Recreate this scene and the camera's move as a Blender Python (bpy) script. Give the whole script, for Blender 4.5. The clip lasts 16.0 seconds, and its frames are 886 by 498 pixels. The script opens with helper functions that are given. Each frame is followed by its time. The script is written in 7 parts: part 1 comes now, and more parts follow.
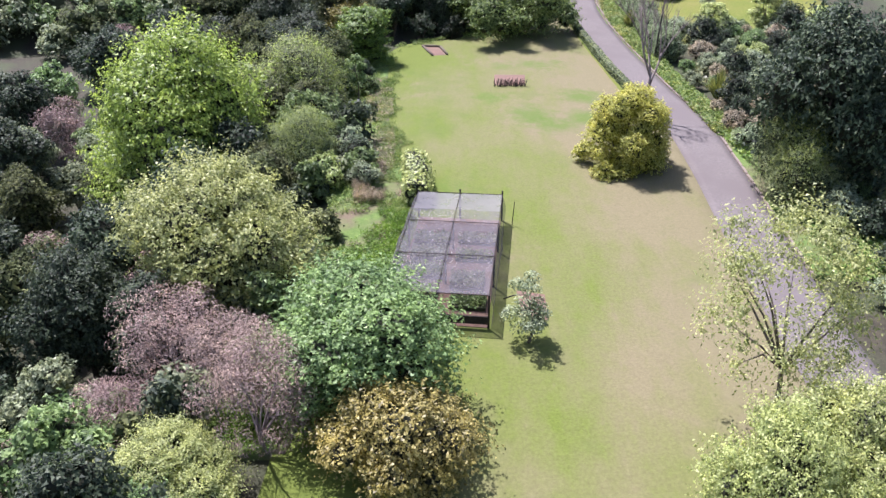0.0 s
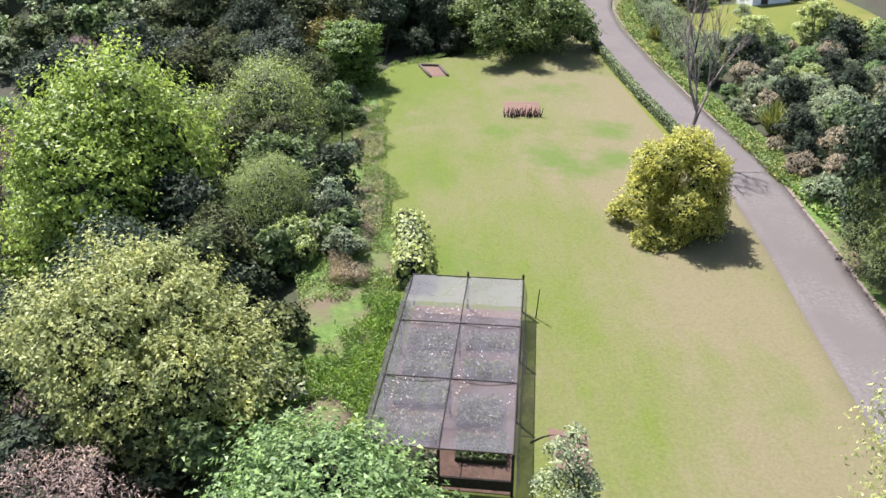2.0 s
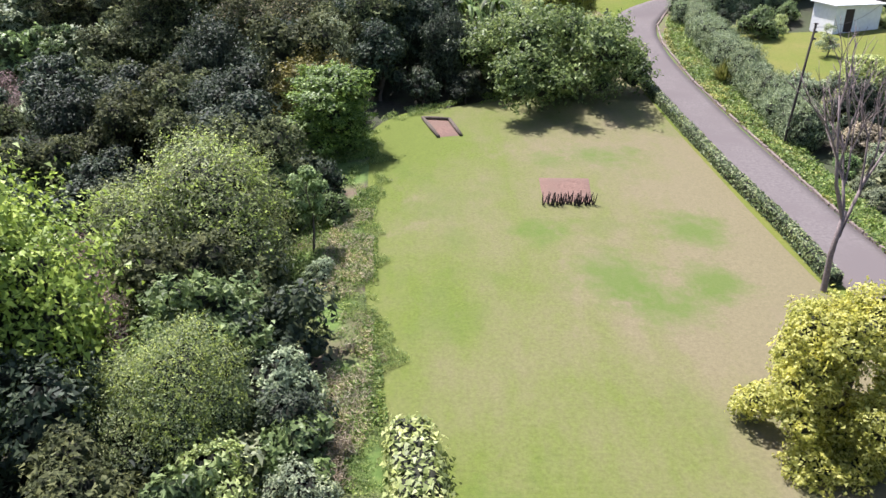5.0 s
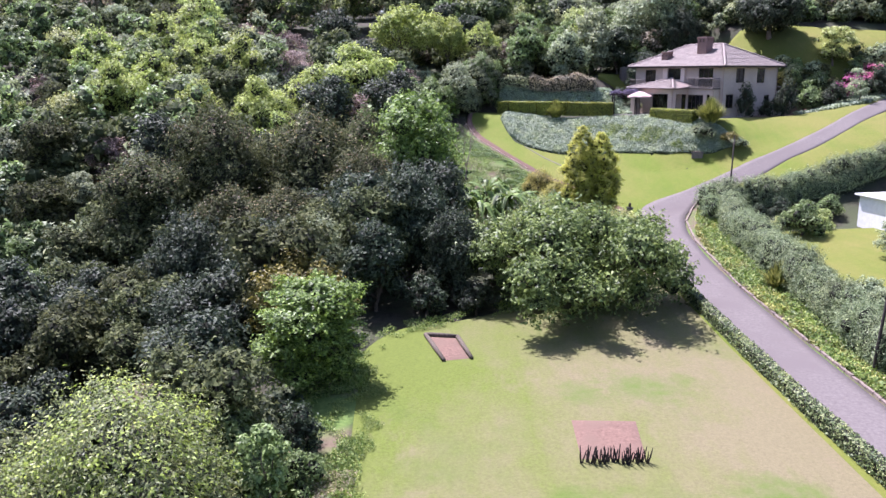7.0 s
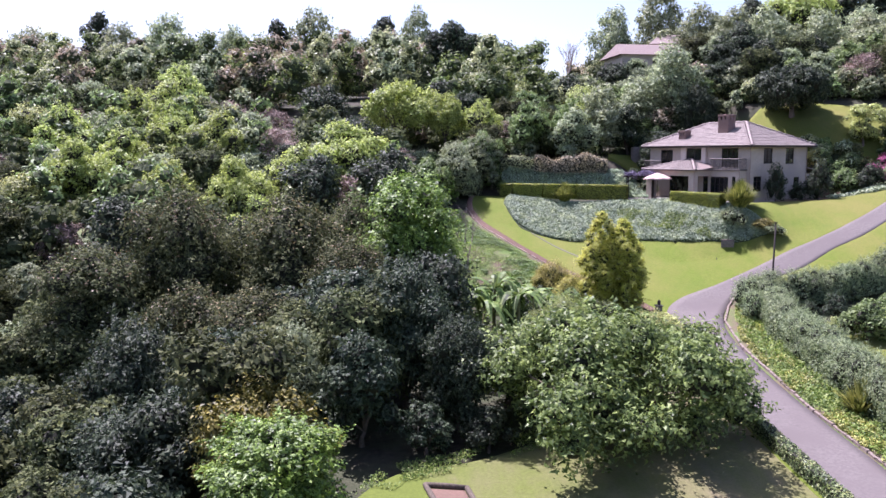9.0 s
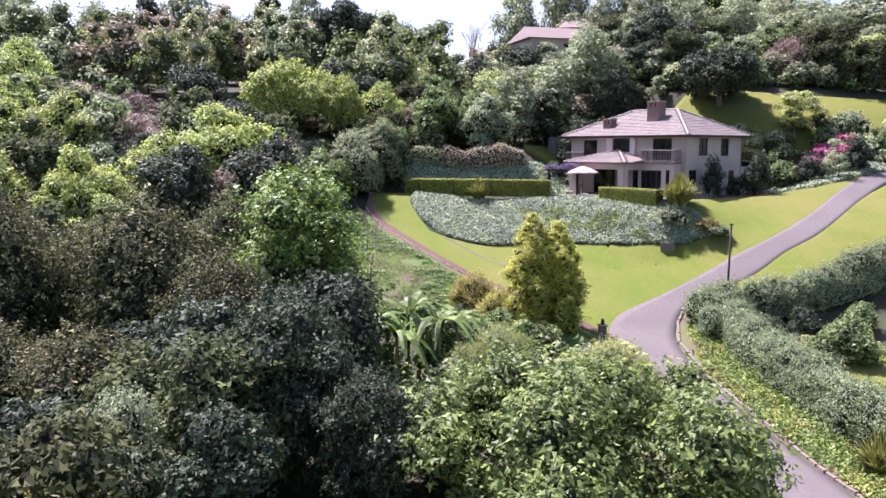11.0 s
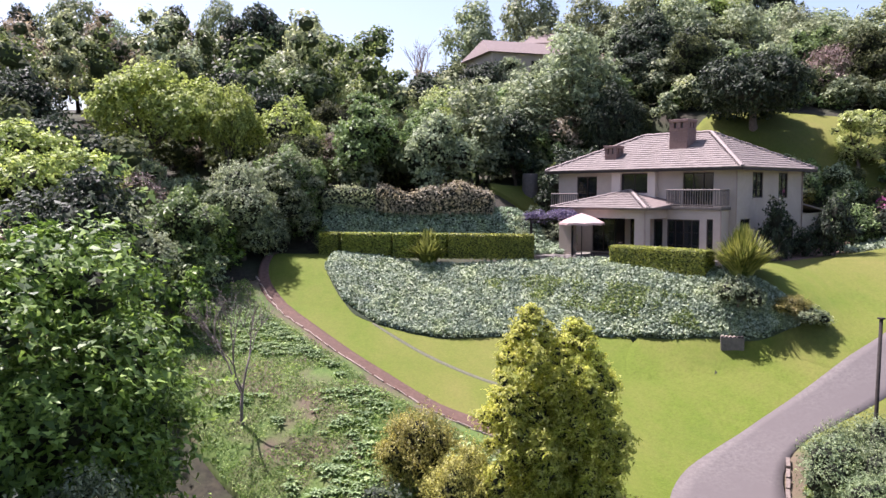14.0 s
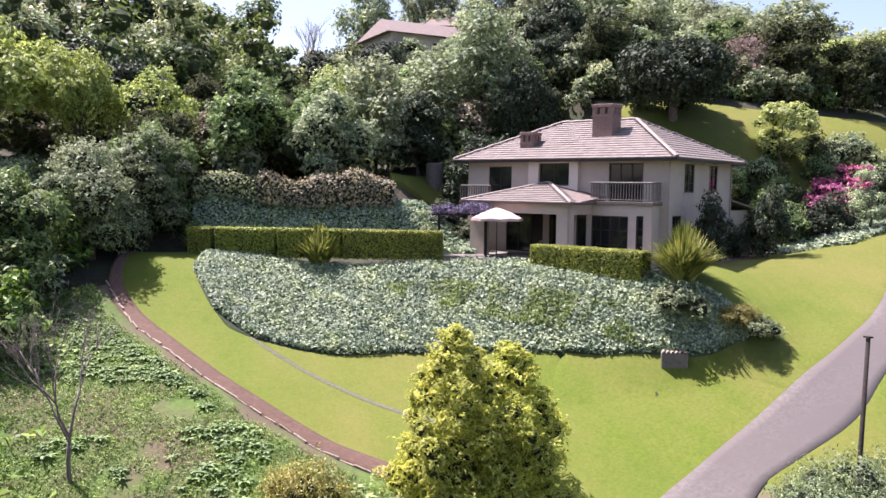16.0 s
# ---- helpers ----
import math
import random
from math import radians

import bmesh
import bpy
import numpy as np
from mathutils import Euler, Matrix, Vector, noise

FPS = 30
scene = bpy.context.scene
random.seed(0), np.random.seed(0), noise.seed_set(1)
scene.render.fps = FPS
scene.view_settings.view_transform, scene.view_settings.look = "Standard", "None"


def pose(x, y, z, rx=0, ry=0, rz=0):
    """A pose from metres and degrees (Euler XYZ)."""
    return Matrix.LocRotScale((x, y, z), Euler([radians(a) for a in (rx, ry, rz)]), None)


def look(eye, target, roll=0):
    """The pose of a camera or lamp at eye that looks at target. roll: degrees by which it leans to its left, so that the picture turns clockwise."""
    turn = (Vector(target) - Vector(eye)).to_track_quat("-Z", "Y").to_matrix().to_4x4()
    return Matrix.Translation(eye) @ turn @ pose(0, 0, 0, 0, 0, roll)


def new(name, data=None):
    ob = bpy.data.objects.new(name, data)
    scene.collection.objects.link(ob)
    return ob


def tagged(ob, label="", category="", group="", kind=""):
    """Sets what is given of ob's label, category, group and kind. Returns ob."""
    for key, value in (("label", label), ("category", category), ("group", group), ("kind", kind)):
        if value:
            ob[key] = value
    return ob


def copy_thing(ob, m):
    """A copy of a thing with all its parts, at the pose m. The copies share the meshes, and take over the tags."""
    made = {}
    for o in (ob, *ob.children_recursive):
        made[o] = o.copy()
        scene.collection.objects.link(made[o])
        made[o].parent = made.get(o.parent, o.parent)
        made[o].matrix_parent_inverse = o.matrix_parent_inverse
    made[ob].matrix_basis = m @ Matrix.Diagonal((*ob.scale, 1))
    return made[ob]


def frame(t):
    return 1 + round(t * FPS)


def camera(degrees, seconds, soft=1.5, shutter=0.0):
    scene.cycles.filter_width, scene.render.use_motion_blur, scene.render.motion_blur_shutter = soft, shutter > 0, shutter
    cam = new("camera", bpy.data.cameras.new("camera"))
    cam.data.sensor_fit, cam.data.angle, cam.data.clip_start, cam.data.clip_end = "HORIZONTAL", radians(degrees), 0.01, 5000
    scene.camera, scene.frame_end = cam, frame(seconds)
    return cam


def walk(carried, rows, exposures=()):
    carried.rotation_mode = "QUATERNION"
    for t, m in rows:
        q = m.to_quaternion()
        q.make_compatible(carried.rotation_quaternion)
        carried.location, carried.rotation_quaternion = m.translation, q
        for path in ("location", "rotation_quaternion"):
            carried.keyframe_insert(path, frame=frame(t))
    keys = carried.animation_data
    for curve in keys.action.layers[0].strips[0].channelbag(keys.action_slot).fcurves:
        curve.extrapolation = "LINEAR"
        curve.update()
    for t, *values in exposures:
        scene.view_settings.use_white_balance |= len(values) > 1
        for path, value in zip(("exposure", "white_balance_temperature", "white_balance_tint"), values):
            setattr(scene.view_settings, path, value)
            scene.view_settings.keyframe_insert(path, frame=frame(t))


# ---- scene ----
EXPOSURES = [(0.0, 1.23, 5950, 24), (1.5, 1.22, 6100, 18), (2.5, 1.16, 6400, 12), (3.5, 1.16, 6500, 11), (6.0, 1.18, 5900, 28), (7.0, 1.42, 5850, 31), (7.5, 1.49, 5800, 32), (8.5, 1.24, 5900, 32), (9.0, 1.33, 5900, 34), (10.0, 1.37, 5950, 34), (12.5, 1.58, 6150, 33), (13.5, 1.14, 6200, 22), (14.0, 1.25, 6300, 27), (14.5, 1.36, 6350, 28), (16.0, 1.37, 6400, 26)]
cam = camera(57.94, 16.0)
PATH = [
    (0, (-0.00, -0.00, 18.32), (-0.000, 9.029, 14.016), -0.20),
    (0.5, (-0.01, 2.61, 18.23), (0.005, 11.641, 13.934), -0.15),
    (1, (-0.11, 5.61, 18.08), (-0.082, 14.645, 13.785), -0.16),
    (1.5, (-0.24, 8.57, 17.90), (-0.204, 17.601, 13.603), 0.01),
    (2, (-0.25, 11.84, 17.68), (-0.207, 20.863, 13.370), -0.07),
    (2.5, (-0.44, 14.91, 17.66), (-0.392, 23.936, 13.353), -0.02),
    (3, (-0.66, 18.14, 17.65), (-0.598, 27.162, 13.343), 0.03),
    (3.5, (-0.65, 20.96, 17.50), (-0.592, 29.984, 13.189), 0.01),
    (3.7, (-0.66, 22.08, 17.44), (-0.615, 31.096, 13.122), -0.02),
    (5.8, (-1.11, 33.90, 16.67), (-1.042, 42.949, 12.424), 0.08),
    (6, (-0.98, 34.67, 16.59), (-0.937, 43.724, 12.339), -0.01),
    (6.5, (-1.06, 37.06, 16.38), (-1.036, 46.510, 13.108), -0.01),
    (7, (-0.77, 39.64, 16.32), (-0.821, 49.407, 14.164), -0.20),
    (7.5, (-0.86, 42.17, 16.37), (-0.907, 52.050, 14.856), -0.23),
    (8, (-1.03, 44.78, 16.32), (-1.067, 54.703, 15.120), -0.18),
    (8.5, (-1.17, 47.11, 16.24), (-1.207, 57.041, 15.051), -0.18),
    (9, (-1.35, 49.46, 16.08), (-1.305, 59.395, 14.907), -0.13),
    (9.5, (-1.55, 51.56, 16.02), (-1.254, 61.485, 14.846), -0.03),
    (10, (-1.70, 53.82, 15.95), (-1.061, 63.731, 14.774), 0.05),
    (10.2, (-1.78, 54.68, 15.93), (-0.942, 64.572, 14.759), 0.08),
    (12.3, (-1.05, 72.45, 15.86), (0.660, 82.198, 14.419), -0.22),
    (12.5, (-1.27, 73.00, 15.89), (0.518, 82.739, 14.465), -0.17),
    (13, (-1.63, 74.91, 15.97), (0.417, 84.643, 14.937), -0.01),
    (13.5, (-0.01, 79.25, 15.69), (2.106, 89.006, 15.020), 0.08),
    (14, (2.91, 85.63, 15.53), (4.905, 95.406, 14.813), -0.14),
    (14.5, (3.95, 88.22, 15.29), (6.450, 97.879, 14.569), -0.02),
    (15, (3.99, 89.79, 15.28), (6.981, 99.300, 14.521), 0.36),
    (15.5, (4.01, 91.00, 15.37), (7.109, 100.472, 14.575), 0.56),
    (16, (4.21, 92.48, 15.26), (7.495, 101.889, 14.482), 0.75),
]
walk(cam, [(t, look(eye, target, roll)) for t, eye, target, roll in PATH], EXPOSURES)

# ---- light ----
SUN_TURN, SUN_HIGH = radians(-36), radians(61)
scene.world = bpy.data.worlds.new("sky")
scene.world.use_nodes = True
wn = scene.world.node_tree.nodes
sky = wn.new("ShaderNodeTexSky")
sky.sky_type, sky.sun_disc, sky.sun_elevation, sky.sun_rotation = "NISHITA", False, SUN_HIGH, SUN_TURN
sky.air_density, sky.dust_density = 1.0, 2.0
wn["Background"].inputs["Strength"].default_value = 0.095
scene.world.node_tree.links.new(sky.outputs[0], wn["Background"].inputs["Color"])
sun = new("sun", bpy.data.lights.new("sun", "SUN"))
sun.data.energy, sun.data.angle, sun.data.color = 5.0, radians(0.53), (1.0, 0.97, 0.93)
to_sun = Vector((math.sin(SUN_TURN) * math.cos(SUN_HIGH), math.cos(SUN_TURN) * math.cos(SUN_HIGH), math.sin(SUN_HIGH)))
sun.matrix_basis = look(to_sun * 60, (0, 0, 0))

# ---- materials ----


def shader(name):
    m = bpy.data.materials.new(name)
    m.use_nodes = True
    return m, m.node_tree.nodes, m.node_tree.links, m.node_tree.nodes["Principled BSDF"]


def ramp(nodes, links, source, stops):
    r = nodes.new("ShaderNodeValToRGB")
    while len(r.color_ramp.elements) < len(stops):
        r.color_ramp.elements.new(0.5)
    for e, (p, c) in zip(r.color_ramp.elements, stops):
        e.position, e.color = p, (*c, 1)
    links.new(source, r.inputs[0])
    return r.outputs[0]


def noise_of(nodes, links, scale, detail=4.0, rough=0.6, stretch=None):
    co = nodes.new("ShaderNodeTexCoord").outputs["Object"]
    if stretch:
        mp = nodes.new("ShaderNodeMapping")
        mp.inputs["Scale"].default_value = stretch
        links.new(co, mp.inputs[0])
        co = mp.outputs[0]
    n = nodes.new("ShaderNodeTexNoise")
    n.inputs["Scale"].default_value, n.inputs["Detail"].default_value, n.inputs["Roughness"].default_value = scale, detail, rough
    links.new(co, n.inputs[0])
    return n.outputs["Fac"]


def blend(nodes, links, fac, a, b, how="MIX"):
    m = nodes.new("ShaderNodeMix")
    m.data_type, m.blend_type = "RGBA", how
    for sock, v in ((m.inputs[0], fac), (m.inputs[6], a), (m.inputs[7], b)):
        if isinstance(v, (int, float)):
            sock.default_value = v
        elif isinstance(v, tuple):
            sock.default_value = (*v, 1)
        else:
            links.new(v, sock)
    return m.outputs[2]


def bump(nodes, links, bsdf, height, strength, distance):
    b = nodes.new("ShaderNodeBump")
    b.inputs["Strength"].default_value, b.inputs["Distance"].default_value = strength, distance
    links.new(height, b.inputs["Height"])
    links.new(b.outputs[0], bsdf.inputs["Normal"])


def surface(name, dark, light, scale, rough=0.8, relief=0.3, depth=0.01, coarse=None, tint=None, metal=0.0, stretch=None, spec=0.4):
    """A grainy surface: two colours by a fine noise, mottled by a coarse one."""
    m, n, l, b = shader(name)
    fine = noise_of(n, l, scale, 6.0, 0.65, stretch)
    col = ramp(n, l, fine, [(0.3, dark), (0.7, light)])
    if coarse:
        big = noise_of(n, l, coarse, 3.0, 0.55)
        col = blend(n, l, ramp(n, l, big, [(0.42, (0, 0, 0)), (0.62, (1, 1, 1))]), col, tint or dark)
    l.new(col, b.inputs["Base Color"])
    b.inputs["Roughness"].default_value, b.inputs["Metallic"].default_value, b.inputs["Specular IOR Level"].default_value = rough, metal, spec
    if relief:
        bump(n, l, b, fine, relief, depth)
    return m


def leaves_of(name, cols, rough=0.5, through_light=0.3, spec=0.4):
    """Foliage: every leaf takes its own colour, every plant its own shift."""
    m, n, l, b = shader(name)
    geo, info = n.new("ShaderNodeNewGeometry"), n.new("ShaderNodeObjectInfo")
    cols = [tuple(c * 0.66 for c in cols[0]), *cols[1:-1], tuple(min(0.8, c * 1.18) for c in cols[-1])]
    k = len(cols) - 1
    col = ramp(n, l, geo.outputs["Random Per Island"], [(i / k, c) for i, c in enumerate(cols)])
    hs = n.new("ShaderNodeHueSaturation")
    for pin, lo, hi in (("Hue", 0.488, 0.512), ("Value", 0.8, 1.2)):
        mr = n.new("ShaderNodeMapRange")
        mr.inputs["To Min"].default_value, mr.inputs["To Max"].default_value = lo, hi
        l.new(info.outputs["Random"], mr.inputs[0])
        l.new(mr.outputs[0], hs.inputs[pin])
    patch = ramp(n, l, noise_of(n, l, 0.9, 3.0, 0.6), [(0.32, (0.74, 0.78, 0.82)), (0.5, (1.0, 1.0, 1.0)), (0.68, (1.28, 1.24, 1.05))])
    l.new(blend(n, l, 1.0, col, patch, "MULTIPLY"), hs.inputs["Color"])
    l.new(hs.outputs[0], b.inputs["Base Color"])
    b.inputs["Roughness"].default_value, b.inputs["Specular IOR Level"].default_value = rough, spec
    if through_light:
        tr, mix = n.new("ShaderNodeBsdfTranslucent"), n.new("ShaderNodeMixShader")
        l.new(hs.outputs[0], tr.inputs[0])
        mix.inputs[0].default_value = 0.9 * through_light
        l.new(b.outputs[0], mix.inputs[1])
        l.new(tr.outputs[0], mix.inputs[2])
        l.new(mix.outputs[0], n["Material Output"].inputs[0])
    return m


def net_of(name, dark, light, holes):
    """Woven shade netting: dark threads with open mesh between them, thicker in worn patches."""
    m = surface(name, dark, light, 24.0, 0.75, 0.2, 0.005)
    n, l = m.node_tree.nodes, m.node_tree.links
    gap, mix = n.new("ShaderNodeBsdfTransparent"), n.new("ShaderNodeMixShader")
    share = ramp(n, l, noise_of(n, l, 1.3, 4.0), [(0.35, (holes * 0.75,) * 3), (0.65, (min(1.0, holes * 1.2),) * 3)])
    l.new(share, mix.inputs[0])
    l.new(n["Principled BSDF"].outputs[0], mix.inputs[1])
    l.new(gap.outputs[0], mix.inputs[2])
    l.new(mix.outputs[0], n["Material Output"].inputs[0])
    return m


def lawn_of(name, green, dry, dry_share, drift=0.0, along=0.0, spots=()):
    """Mown grass: green and dry patches in drifts along the garden, dryer towards one side and one end."""
    m, n, l, b = shader(name)
    fine = noise_of(n, l, 7.0, 9.0, 0.8)
    patch = noise_of(n, l, 0.12, 6.0, 0.62, (1.0, 0.6, 1.0))
    streak = noise_of(n, l, 0.8, 5.0, 0.65, (1.0, 0.15, 1.0))
    mottle = noise_of(n, l, 1.1, 6.0, 0.7)
    lush = noise_of(n, l, 0.21, 5.0, 0.6, (1.0, 0.8, 3.0))
    worn = noise_of(n, l, 0.33, 7.0, 0.7, (1.0, 0.5, 5.0))
    col_g = ramp(n, l, fine, [(0.25, tuple(c * 0.58 for c in green)), (0.75, tuple(c * 1.22 for c in green))])
    col_d = ramp(n, l, fine, [(0.25, tuple(c * 0.66 for c in dry)), (0.75, tuple(c * 1.14 for c in dry))])
    sx = n.new("ShaderNodeSeparateXYZ")
    l.new(n.new("ShaderNodeTexCoord").outputs["Object"], sx.inputs[0])
    far = n.new("ShaderNodeMapRange")
    far.inputs["From Min"].default_value, far.inputs["From Max"].default_value = 10, 90
    l.new(sx.outputs[1], far.inputs[0])
    dryness = ramp(n, l, far.outputs[0], [(0.0, (along,) * 3), (0.2, (0.6 * along,) * 3), (0.36, (0.15 * along,) * 3), (0.48, (0.35 * along,) * 3), (0.58, (along,) * 3), (0.74, (0.9 * along,) * 3), (0.9, (0.3 * along,) * 3)])
    total = patch
    for source, k in ((streak, 0.4), (mottle, 0.25), (sx.outputs[0], drift), (dryness, 0.34)):
        add = n.new("ShaderNodeMath")
        add.operation = "MULTIPLY_ADD"
        add.inputs[1].default_value = k
        l.new(source, add.inputs[0])
        l.new(total, add.inputs[2])
        total = add.outputs[0]
    half = n.new("ShaderNodeMath")
    half.operation = "MULTIPLY"
    half.inputs[1].default_value = 0.5
    l.new(total, half.inputs[0])
    share = ramp(n, l, half.outputs[0], [(0.31 - 0.5 * dry_share, (0.0, 0.0, 0.0)), (0.51 - 0.5 * dry_share, (1, 1, 1))])
    col = blend(n, l, share, col_g, col_d)
    col = blend(n, l, ramp(n, l, lush, [(0.56, (0, 0, 0)), (0.68, (0.35, 0.35, 0.35))]), col, tuple(c * 0.68 for c in green[:1]) + tuple(c * 0.8 for c in green[1:]))
    for x, y, r in spots:
        away = n.new("ShaderNodeVectorMath")
        away.operation, away.inputs[1].default_value = "DISTANCE", (x, y, 0.7)
        l.new(n.new("ShaderNodeTexCoord").outputs["Object"], away.inputs[0])
        edge = n.new("ShaderNodeMath")
        edge.operation, edge.inputs[1].default_value = "MULTIPLY_ADD", 2.6 * r
        l.new(mottle, edge.inputs[0])
        l.new(away.outputs["Value"], edge.inputs[2])
        rim = n.new("ShaderNodeMath")
        rim.operation, rim.inputs[1].default_value = "MULTIPLY_ADD", 2.8 * r
        l.new(worn, rim.inputs[0])
        l.new(edge.outputs[0], rim.inputs[2])
        near = n.new("ShaderNodeMapRange")
        near.inputs["From Min"].default_value, near.inputs["From Max"].default_value = 4.3 * r, 3.0 * r
        near.inputs["To Max"].default_value = 0.8
        l.new(rim.outputs[0], near.inputs[0])
        col = blend(n, l, near.outputs[0], col, (green[0] * 0.7, green[1] * 0.86, green[2] * 0.8))
    col = blend(n, l, ramp(n, l, worn, [(0.60, (0, 0, 0)), (0.72, (0.6, 0.6, 0.6))]), col, (dry[0] * 1.05, dry[1] * 0.95, dry[2] * 1.15))
    l.new(col, b.inputs["Base Color"])
    b.inputs["Roughness"].default_value, b.inputs["Specular IOR Level"].default_value = 0.9, 0.15
    bump(n, l, b, fine, 0.6, 0.03)
    # the blades stand upright on slopes too
    geo, mix, up = n.new("ShaderNodeNewGeometry"), n.new("ShaderNodeMix"), n.new("ShaderNodeCombineXYZ")
    mix.data_type, up.inputs[2].default_value, mix.inputs[0].default_value = "VECTOR", 1.0, 0.7
    l.new(geo.outputs["Normal"], mix.inputs[4])
    l.new(up.outputs[0], mix.inputs[5])
    for node in n:
        if node.bl_idname == "ShaderNodeBump":
            l.new(mix.outputs[1], node.inputs["Normal"])
    return m


